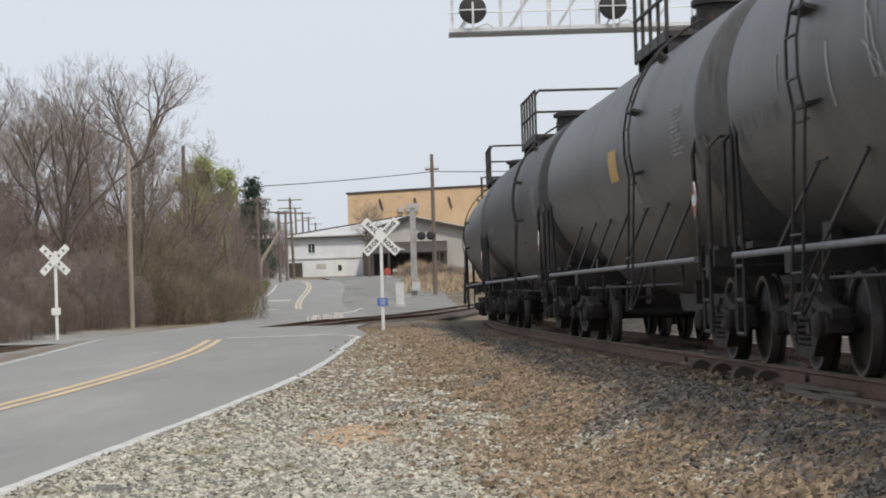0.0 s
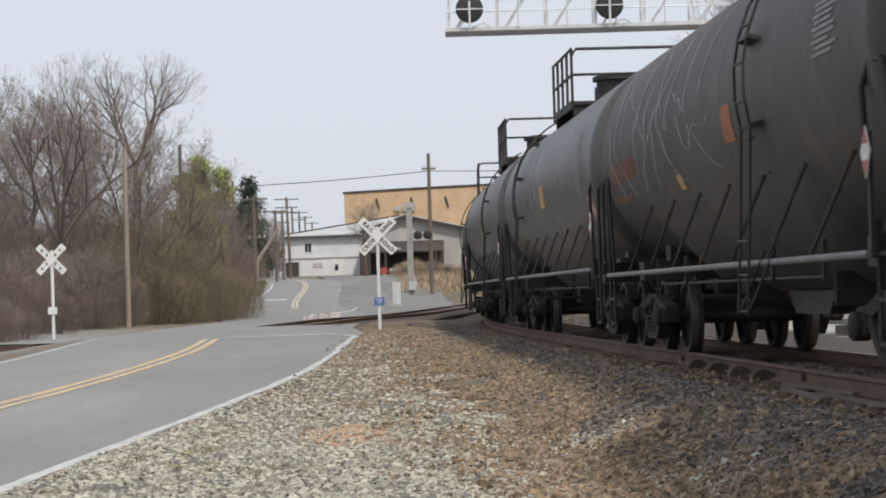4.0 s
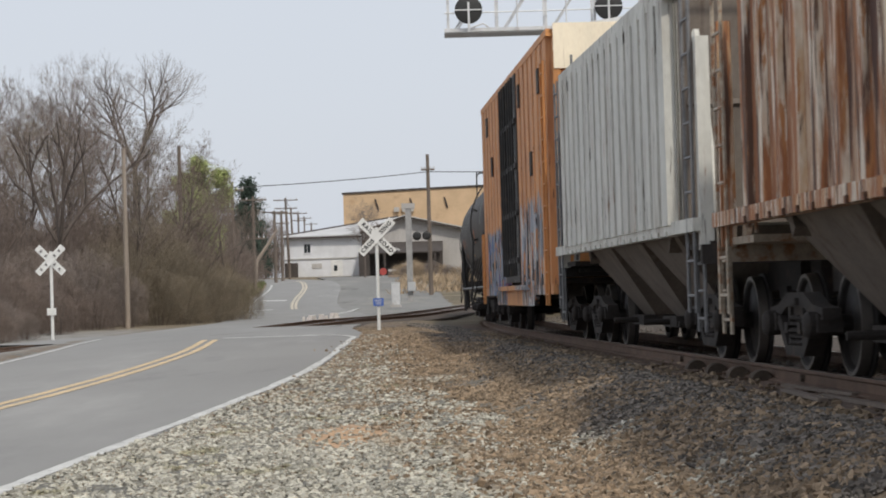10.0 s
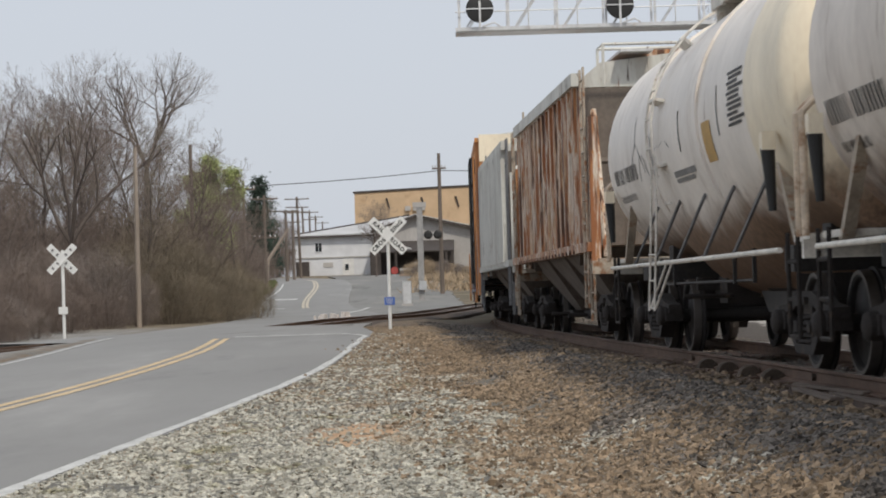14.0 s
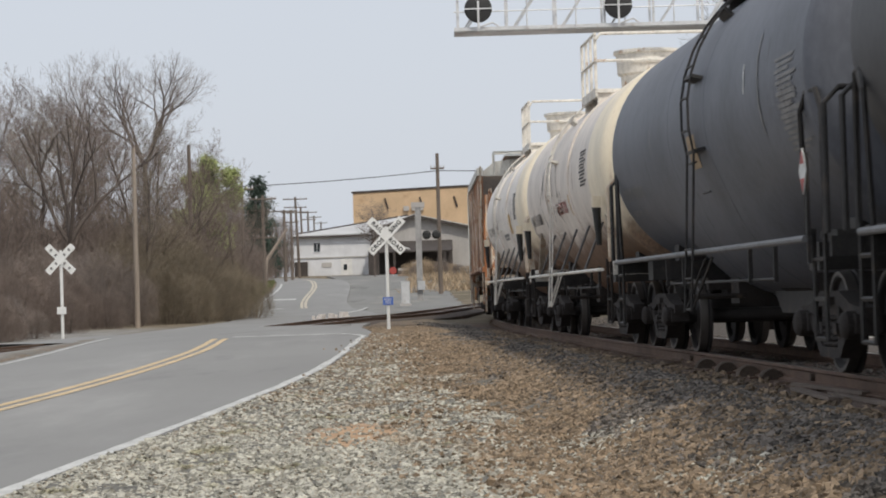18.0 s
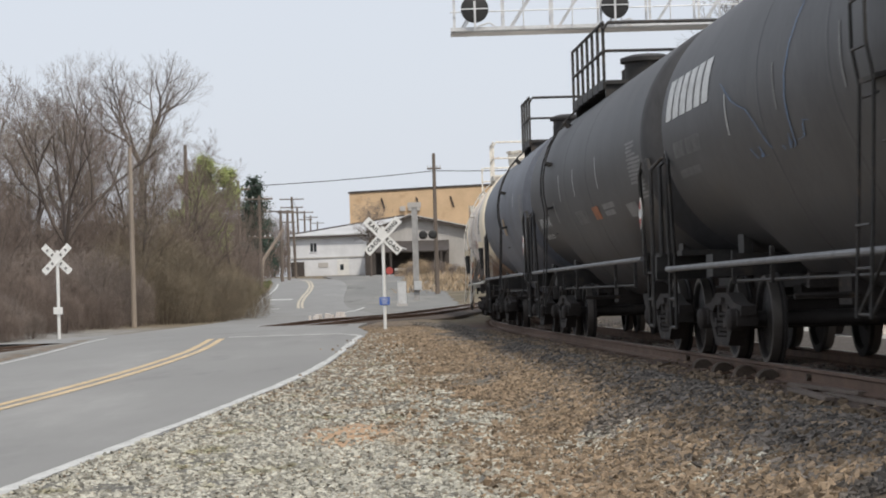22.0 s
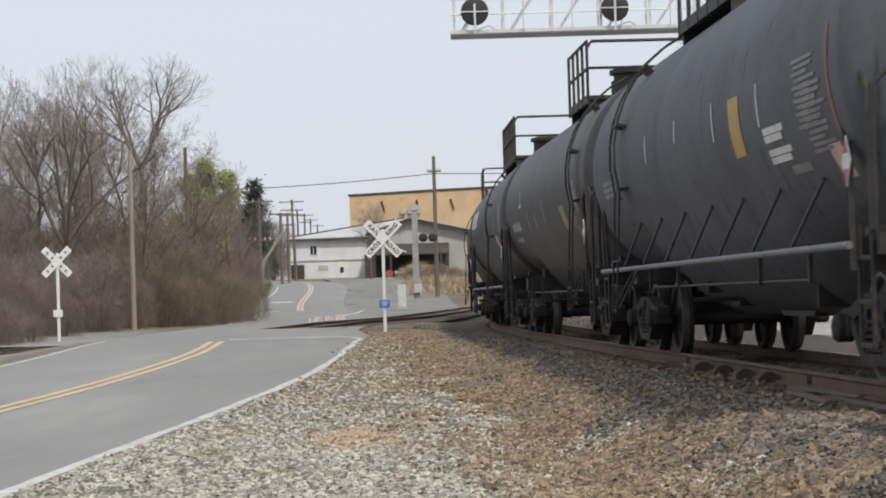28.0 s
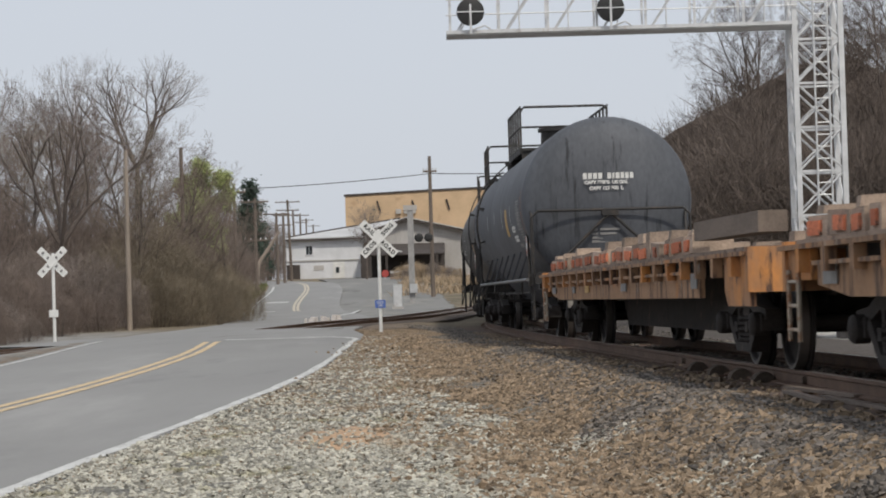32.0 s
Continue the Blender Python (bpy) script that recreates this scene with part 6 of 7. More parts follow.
def first_tanks():
    T = "black tank car with a ladder, top platform and side pipes"
    tank_car(65.1, 50.6, "coal", T, 10.4, 6.8, seed=1, plat_len=3)
    tank_car(48.9, 34.4, "black", T, 3.5, 6.8, seed=2, plat_len=3, marks=[(0.8, -12, LS, "dim")])
    tank_car(32.7, 18.2, "coal", T, 10.4, 6.8, seed=3, plat_len=3.4, marks=[(0.8, -12, LS, "dim")], decals=table(13.0, -4))
    tank_car(16.5, 1.9, "black", "black tank car with a yellow sticker and faint stencils", 10.4, 8.3, seed=4, plat_len=2.8, struts=True, decals=[(7.8, 0.8, -6, 0.41, "yellow"), (9.2, 0.6, -22, 0.3, "dim"), (5.4, 0.05, 2, 0.3, "dim")] + table(13.0, -3),
             marks=[(0.5, -14, LS, "dim")], scrawls=[(5.5, 10, -24, -10, 4, "dim")])
    tank_car(0.0, -14.5, "black", "black tank car with pale sprayed scrawl and stencils", 3.5, 6.5, seed=5, plat_len=3, struts=True, decals=[(7.2, 0.7, -6, 0.4, "yellow"), (4.2, 0.05, -8, 0.5, "scrawl"), (2.3, 0.05, 0, 0.3, "dim"), (13.6, 0.4, -24, 0.4, "pink")] + table(12.6, 12) + table(12.6, -6),
             marks=[(0.3, -12, L2, "dim")], scrawls=[(4.2, 10, -22, 0, 16, "scrawl")])
    tank_car(-16.0, -30.3, "dirty", "dusty black tank car with faded orange stencils and white scrawl", 10.2, 8.7, seed=6, pipe_z=1.0, plat_len=4, struts=True, decals=[(5.3, 0.3, -25, 0.18, "yellow"), (8.6, 0.5, -10, 0.35, "amber")] + table(12.6, 8),
             marks=[(0.5, -11, [(0.26, (1.0, 1.1)), (0.1, (0.8, 0.4))], "amber")], scrawls=[(0.4, 3.0, -2, 12, 8, "scrawl"), (3.4, 7.6, -8, 8, 16, "scrawl")])


def rest_of_tanks():
    tank_car(-77.4, -88.8, "cream", "dirty white tank car with black stencils and a cream band", 4.6, 6.3, seed=7, plat_len=1.9, fittings="pale_pipe", pipe="pale_pipe", struts=True, band=(9.9, 1.45), dome=0.5, rings=[(3.6, 0.1), (7.2, 0.1)],
             decals=[(7.5, 0.5, -12, 0.42, "yellow"), (5.2, 1.4, -20, 0.07, "dim"), (5.2, 1.2, -23, 0.05, "dim"), (6.0, 0.05, -3, 0.45, "steel"), (8.4, 0.05, -2, 0.5, "dim"), (2.6, 0.04, 6, 0.4, "dim")] + table(9.0, 0, "steel"),
             marks=[(0.5, -12, [(0.2, (0.8, 1.1)), (0.09, (0.9, 0.4))], "steel")], scrawls=[(3.0, 5.0, -24, -12, 5, "steel")])
    tank_car(-90.1, -101.5, "cream_grimy", "rust-streaked white tank car with scrawl and a cream band", 5.2, 5.9, seed=8, plat_len=1.9, fittings="pale_pipe", pipe="pale_pipe", struts=True, band=(9.9, 1.45), dome=0.5, rings=[(3.6, 0.1), (7.2, 0.1)],
             decals=[(6.9, 0.4, -16, 0.35, "yellow"), (3.0, 0.04, 4, 0.5, "dim")] + table(8.8, 2, "steel"), marks=[(0.3, -18, [(0.2, (0.7, 1.0)), (0.09, (0.9,))], "steel"), (5.0, -16, [(0.2, (0.9, 0.5))], "red")], scrawls=[(2.5, 6, -24, 2, 12, "steel")])
    tank_car(-102.8, -114.7, "slate_light", "slate blue tank car with faint stencils", 6.7, 6.6, seed=9, pipe_z=1.17, plat_len=2.0, decals=[(6.0, 0.5, -14, 0.36, "tan_sticker"), (9.35, 0.05, 4, 0.27, "white"), (3.4, 0.05, -2, 0.3, "dim"), (10.0, 0.05, 0, 0.9, "dim")] + table(10.8, -5) + table(10.8, -16),
             marks=[(0.4, -22, LS, "dim")])
    tank_car(-116.4, -130.5, "coal", "black tank car with white stencils, an orange sticker and white ticks", 3.3, 4.7, seed=10, pipe_z=1.17, plat_len=4.2, decals=[(8.2, 0.7, -28, 0.3, "amber"), (9.4, 1.2, -24, 0.08, "dim"), (9.4, 1.0, -28, 0.08, "dim"), (11.6, 0.9, -30, 0.2, "dim"), (2.0, 0.05, -4, 0.3, "white"), (4.8, 0.05, -4, 0.43, "white"), (6.8, 0.05, -5, 0.42, "white"), (9.6, 0.05, -5, 0.45, "white"), (3.6, 0.12, -18, 0.35, "dim")] + table(12.8, -8, "dim") + table(13.2, -16, "dim"),
             marks=[(0.7, -22, LS, "white"), (6.2, -28, [(0.34, (1.2,))], "dim")])
    tank_car(-132.2, -146.2, "coal", "black tank car with a large white word panel and stickers", 9.85, 9.0, seed=11, pipe_z=1.02, plat_len=4.4, decals=[(0.35 + 0.47 * k, 0.38, 11, 0.46, "white") for k in range(6)] + [(4.0, 0.05, -6, 0.4, "white"), (6.3, 0.05, -4, 0.4, "dim"), (8.8, 0.05, -4, 0.5, "dim"), (10.85, 0.06, -5, 1.05, "scrawl"), (10.8, 0.8, -18, 0.14, "pink"), (10.9, 0.6, -22, 0.13, "pink"), (11.3, 1.0, -28, 0.2, "timber"), (11.2, 0.6, -26, 0.1, "pink"), (13.35, 0.06, -8, 0.9, "amber")] + table(12.6, -9) + table(12.6, -1),
             marks=[(0.7, -11, LS, "dim")], scrawls=[(4.9, 6.6, -30, -20, 14, "blue_spray"), (13.0, 13.9, -8, 8, 8, "scrawl")])
    tank_car(-147.7, -161.9, "coal", "black tank car with pale stickers and white ticks", 13.1, 9.2, seed=12, pipe_z=0, plat_len=2.8, decals=[(3.4, 0.05, 3, 0.28, "white"), (5.9, 0.05, -17, 0.3, "white"), (4.6, 0.05, -14, 0.3, "white"), (7.6, 0.05, -12, 0.4, "white"), (10.25, 0.6, -21, 0.4, "tan_sticker"), (12.6, 0.3, -11, 0.5, "dim"), (12.4, 0.7, -11, 0.18, "dim"), (3.2, 0.4, -2, 0.06, "white"), (13.4, 0.06, -8, 1.0, "amber")] + table(11.4, -27),
             marks=[(1.2, -16, LS, "white")])
    return tank_car(-163.7, -178.35, "slate", "dark grey tank car with pale stencils on its rounded end", 2.9, 5.6, seed=13, R=1.58, zc=2.5, plat_len=3.4, struts=True, decals=[(10.3, 0.5, -8, 0.55, "yellow"), (4.95, 0.06, -1.5, 0.33, "white"), (7.1, 0.06, 0, 0.24, "white"), (9.4, 0.06, -3, 0.38, "white"), (11.6, 0.06, -4, 0.38, "white"), (14.3, 0.06, -5, 0.82, "amber"), (12.3, 0.7, -27, 0.08, "dim"), (13.8, 0.4, -28, 0.3, "pink")] + table(13.1, -6, "dim") + table(13.3, -14, "dim") + [(11.7, 0.8, -13, 0.06, "white"), (11.7, 0.7, -15.5, 0.06, "white"), (11.7, 0.9, -20, 0.06, "white"), (11.7, 0.8, -22.5, 0.06, "white"), (0.9, 1.0, -9, 0.06, "dim"), (0.9, 1.2, -12, 0.06, "dim"), (0.9, 0.8, -15, 0.06, "dim")])


def rear_marks(car, hl, R=1.5, zc=2.6):
    """Pale bars of writing on the round rear end."""
    g_, d_ = "white", "dim"

    def bar(paint_name, y, z, w_, h_):
        r = math.hypot(y, z - zc) / R
        x = -hl - 0.455 + 0.4 * r**2.2
        part("stencil_bar", Geo().box((x, y, z), (0.02, w_, h_)), paint_name, car)

    y = 0.47
    for w_ in (0.085, 0.085, 0.085, 0.085, 0, 0.085, 0.045, 0.085, 0.075, 0.075, 0.075):
        if w_:
            bar(g_, y - w_ * 0.42, 2.96, w_ * 0.84, 0.11)
        y -= w_ * 0.84 + 0.022 if w_ else 0.075
    for z, ws in ((1.98, (0.1, 0.36)), (1.9, (0.1, 0.3)), (1.83, (0.2,)), (1.76, (0.34,))):
        y = 0.38 if z > 2 else 0.33
        for w_ in ws:
            bar(d_, y - w_ / 2, z, w_, 0.04)
            y -= w_ + 0.05
    for z, words in ((2.84, "CAPY 33830  US GAL"), (2.73, "CAPY 127 300  L")):
        lettering(words, 0.088, "white", car, pose(-hl - 0.462, 0.05, z, 90, 0, -90))
    part("end_brace", Geo().tube([(-hl - 0.55, 1.0, 1.35), (-hl - 0.5, 0.05, 2.24)], 0.03, 6).tube([(-hl - 0.55, -1.0, 1.35), (-hl - 0.5, -0.05, 2.24)], 0.03, 6).box((-hl - 0.5, 0, 2.28), (0.1, 0.3, 0.1)), "steel", car, "V brace on the end")


def assemble_train():
    first_tanks()
    box_car(-31.3, -46.9)
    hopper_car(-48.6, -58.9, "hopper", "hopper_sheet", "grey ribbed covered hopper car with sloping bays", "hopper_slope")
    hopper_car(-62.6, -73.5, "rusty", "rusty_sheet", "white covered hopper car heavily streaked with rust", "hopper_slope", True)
    last = rest_of_tanks()
    rear_marks(last, (178.35 - 163.7) / 2, 1.58, 2.5)
    flat_car(-180.5, -198.9)
    flat_car(-200.6, -219.0)


assemble_train()


# ---------------------------------------------------------------- trees and thickets
def bare_tree_geo(seed, height, width, trunk_r=0.16, first=0.28, limbs=13, forks=2, up=0.35, fine_n=7):
    """A leafless tree: limbs leave the trunk all the way up, bend upward and split into ever finer twigs.
    Returns thick wood, fine twigs and the twig tips."""
    rnd = random.Random(seed)
    wood, fine, tips = Geo(), Geo(), []

    def blade(a, b, r):
        d = (b - a).normalized()
        s = d.orthogonal().normalized()
        t = rnd.random() * 6.28
        s = (s * math.cos(t) + d.cross(s) * math.sin(t)) * r
        q = d.cross(s)
        o = len(fine.v)
        fine.v += [tuple(a + s), tuple(a - s * 0.5 + q * 0.87), tuple(a - s * 0.5 - q * 0.87), tuple(b)]
        fine.f += [(o, o + 1, o + 3), (o + 1, o + 2, o + 3), (o + 2, o, o + 3)]

    def limb(p, d, length, r, level):
        n = 5 if level < 3 else 3
        pts = [p]
        for k in range(n):
            d = (d + Vector((rnd.gauss(0, 0.12), rnd.gauss(0, 0.12), rnd.gauss(0, 0.08) + up * (0.5 if level < 3 else 0.25) / n))).normalized()
            p = p + d * length / n
            pts.append(p)
        end = r * 0.35
        if level <= 2 and r > 0.014:
            wood.tube(pts, r, 6 if level < 2 else 4, end, caps=False)
        else:
            for i, (a, b) in enumerate(zip(pts, pts[1:])):
                blade(a, b + (b - a) * 0.15, max(r * (1 - 0.6 * i / n), 0.005))
        if level >= 4:
            tips.append(p)
            return
        kids = (0, 7, 7, fine_n)[level] if level < 4 else 0
        for j in range(kids):
            u = 0.25 + 0.75 * (j + rnd.random()) / kids
            i = min(int(u * n), n - 1)
            q = pts[i].lerp(pts[i + 1], u * n - i)
            dd = (pts[i + 1] - pts[i]).normalized()
            s = dd.orthogonal().normalized()
            t = j * 2.4 + rnd.uniform(-0.6, 0.6)
            s = s * math.cos(t) + dd.cross(s) * math.sin(t)
            a = radians(rnd.uniform(28, 55))
            limb(q, dd * math.cos(a) + s * math.sin(a), length * rnd.uniform(0.38, 0.6) * (1.15 - 0.5 * u), max(r * (1 - 0.6 * u) * 0.55, 0.005), level + 1)

    tops = [(Vector((0, 0, -0.3)), Vector((0, 0, 1)), height + 0.3, trunk_r, first)]
    if forks:
        h0 = height * first
        wood.tube([(0, 0, -0.3), (0.04, 0.02, h0 * 0.5), (0, 0, h0 + 0.15)], trunk_r, 9, trunk_r * 0.8, caps=False)
        tops = []
        for k in range(forks):
            a = k * 6.283 / forks + rnd.uniform(-0.4, 0.4)
            tilt = rnd.uniform(0.12, 0.3)
            tops.append((Vector((0, 0, h0)), Vector((math.cos(a) * tilt, math.sin(a) * tilt, 1)).normalized(), (height - h0) * rnd.uniform(0.88, 1.0), trunk_r * 0.72, 0.06))
    for p, d, L, r, f0 in tops:
        n = 8
        pts = [p]
        for k in range(n):
            d = (d + Vector((rnd.gauss(0, 0.07), rnd.gauss(0, 0.07), 0.06))).normalized()
            p = p + d * L / n
            pts.append(p)
        wood.tube(pts, r, 8, 0.012, caps=False)
        m = max(5, int(limbs / len(tops)))
        for j in range(m):
            u = f0 + (0.98 - f0) * (j + rnd.random() * 0.8) / m
            i = min(int(u * n), n - 1)
            q = pts[i].lerp(pts[i + 1], u * n - i)
            t = j * 2.4 + rnd.uniform(-0.5, 0.5)
            a = radians(rnd.uniform(38, 62) - 18 * u)
            v = (u - f0) / (1 - f0)
            reach = width * 0.5 * (0.55 + 1.15 * v - 1.45 * v * v) * rnd.uniform(0.8, 1.15) / math.sin(a) + 0.25
            limb(q, Vector((math.cos(t) * math.sin(a), math.sin(t) * math.sin(a), math.cos(a))), reach, max(r * (1 - 0.8 * u) * 0.58, 0.016), 1)
    return wood, fine, tips


def forked_tree_geo(seed, height, trunk, trunk_r, spread, stems, levels=8, keep=0.8):
    """A leafless tree of which every limb splits in two or three; spread: degrees between the limbs of a fork."""
    rnd = random.Random(seed)
    wood, fine = Geo(), Geo()

    def twig(a, b, r):
        d = (b - a).normalized()
        s_ = d.orthogonal().normalized() * r
        q = d.cross(s_)
        o = len(fine.v)
        fine.v += [tuple(a + s_), tuple(a - s_ * 0.5 + q * 0.87), tuple(a - s_ * 0.5 - q * 0.87), tuple(b)]
        fine.f += [(o, o + 1, o + 3), (o + 1, o + 2, o + 3), (o + 2, o, o + 3)]

    def grow(p, d, length, r, level):
        bend = Vector((rnd.gauss(0, 0.1), rnd.gauss(0, 0.1), rnd.gauss(0.05, 0.07)))
        q = p + d * length * 0.5
        d2 = (d + bend).normalized()
        e = q + d2 * length * 0.5
        if r > 0.016:
            wood.tube([p, q, e], r, 7 if r > 0.05 else 5, r * 0.8, caps=False)
        else:
            twig(p, q + (q - p) * 0.2, r)
            twig(q, e + (e - q) * 0.2, r * 0.85)
        if level >= levels:
            return
        n = 3 if rnd.random() < 0.45 else 2
        s_ = d2.orthogonal().normalized()
        t0 = rnd.random() * 6.283
        for k in range(n):
            t = t0 + k * 6.283 / n + rnd.uniform(-0.5, 0.5)
            a = radians(spread * rnd.uniform(0.35, 1.1) * (0.5 if k == 0 else 1.0))
            dd = d2 * math.cos(a) + (s_ * math.cos(t) + d2.cross(s_) * math.sin(t)) * math.sin(a)
            dd = (dd + Vector((0, 0, 0.06))).normalized()
            grow(e, dd, length * keep * rnd.uniform(0.8, 1.12), max(r * (0.74 if k == 0 else 0.58), 0.005), level + 1)
        if level >= 3:
            for _ in range(2 if level < 6 else 1):
                t = rnd.random() * 6.283
                a = radians(rnd.uniform(40, 70))
                grow(p.lerp(e, rnd.uniform(0.2, 0.9)), d2 * math.cos(a) + (s_ * math.cos(t) + d2.cross(s_) * math.sin(t)) * math.sin(a), length * 0.5, 0.005, max(level + 3, levels - 1))

    wood.tube([(0, 0, -0.3), (0.05, 0.03, trunk * 0.5), (0, 0, trunk + 0.1)], trunk_r, 10, trunk_r * 0.85, caps=False)
    seg = (height - trunk) * (1 - keep) / (1 - keep ** (levels * 0.8))
    for k in range(stems):
        a = k * 6.283 / stems + rnd.uniform(-0.3, 0.3)
        lean = radians(spread * rnd.uniform(0.6, 1.0))
        grow(Vector((0, 0, trunk)), Vector((math.cos(a) * math.sin(lean), math.sin(a) * math.sin(lean), math.cos(lean))), seg * rnd.uniform(0.9, 1.1), trunk_r * 0.66, 0)
    return wood, fine


def clump_geo(points, rnd, size, n, flat=0.6):
    """Small leaf shapes scattered about points."""
    gg = Geo()
    for p in points:
        for _ in range(n):
            c = Vector(p) + Vector((rnd.gauss(0, size * 2), rnd.gauss(0, size * 2), rnd.gauss(0, size * 2)))
            u = Vector((rnd.gauss(0, 1), rnd.gauss(0, 1), rnd.gauss(0, flat))).normalized() * size
            w_ = u.orthogonal().normalized() * size * 0.6
            o = len(gg.v)
            gg.v += [tuple(c - u), tuple(c + w_), tuple(c + u), tuple(c - w_)]
            gg.f.append((o, o + 1, o + 2, o + 3))
    return gg


def tree(name, label, x, y, geo3, twig="twig", leaf=None, turn=0, scale=1.0):
    wood, fine, crown = geo3
    base = thing(name, label, "tree", pose(x, y, land1(x, y), rz=turn) @ Matrix.Scale(scale, 4), group="bare trees")
    part("trunk", wood, None, base)
    part("crown", fine, None, base, "crown of fine bare twigs")
    if crown:
        part("leaves", crown, None, base)
    return base


def tree_kind(key, seed, height, spread, r, twig="twig", bark="bark", buds=None, bud_n=1, bud_size=0.03, **kw):
    w_, f_, tips = bare_tree_geo(seed, height, spread, r, **kw)
    rnd = random.Random(seed)
    leaf = clump_geo(rnd.sample(tips, min(len(tips), 2500)), rnd, bud_size, bud_n).mesh("leaves", M[buds], 0) if buds else None
    mw, mf = w_.mesh("trunk", M[bark]), bpy.data.meshes.new("crown")
    mf.from_pydata(f_.v, [], f_.f)
    mf.materials.append(M[twig])
    return mw, mf, leaf


def forked_kind(twig, *args, **kw):
    w_, f_ = forked_tree_geo(*args, **kw)
    mf = bpy.data.meshes.new("crown")
    mf.from_pydata(f_.v, [], f_.f)
    mf.materials.append(M[twig])
    return w_.mesh("trunk", M["bark"]), mf, None


def shrub_mesh(seed, height, width, n, twig):
    """A many-stemmed leafless bush."""
    rnd = random.Random(seed)
    v, f = [], []
    for _ in range(n):
        a = rnd.random() * 6.283
        r = width * math.sqrt(rnd.random()) * 0.5
        z = height * rnd.random() ** 0.8 * (1 - 0.35 * (2 * r / width) ** 2)
        p = Vector((r * math.cos(a), r * math.sin(a), z))
        d = Vector((math.cos(a) * 0.25 + rnd.gauss(0, 0.5), math.sin(a) * 0.25 + rnd.gauss(0, 0.5), rnd.uniform(0.0, 1.6))).normalized()
        L = rnd.uniform(0.25, 0.95)
        q = p + d * L * 0.5 + Vector((rnd.gauss(0, 0.06), rnd.gauss(0, 0.06), 0.03))
        e = p + d * L + Vector((rnd.gauss(0, 0.12), rnd.gauss(0, 0.12), 0.0))
        s = d.orthogonal().normalized() * rnd.uniform(0.003, 0.008)
        t = d.cross(s)
        o = len(v)
        v += [tuple(p + s), tuple(p - s * 0.5 + t * 0.87), tuple(p - s * 0.5 - t * 0.87), tuple(q + s * 0.7), tuple(q - s * 0.35 + t * 0.6), tuple(q - s * 0.35 - t * 0.6), tuple(e)]
        f += [(o, o + 1, o + 4, o + 3), (o + 1, o + 2, o + 5, o + 4), (o + 2, o, o + 3, o + 5), (o + 3, o + 4, o + 6), (o + 4, o + 5, o + 6), (o + 5, o + 3, o + 6)]
    me = bpy.data.meshes.new("twig_mass")
    me.from_pydata(v, [], f)
    me.materials.append(M[twig])
    st = Geo()
    for _ in range(9):
        a, r = rnd.random() * 6.283, width * rnd.uniform(0.05, 0.3)
        p = Vector((r * math.cos(a) * 0.4, r * math.sin(a) * 0.4, -0.2))
        st.tube([p, p + Vector((r * math.cos(a) * 0.5, r * math.sin(a) * 0.5, height * 0.45)), p + Vector((r * math.cos(a) * 1.3, r * math.sin(a) * 1.3, height * 0.85))], 0.03, 5, 0.01, caps=False)
    return me, st.mesh("stem_mass", M["bark"])


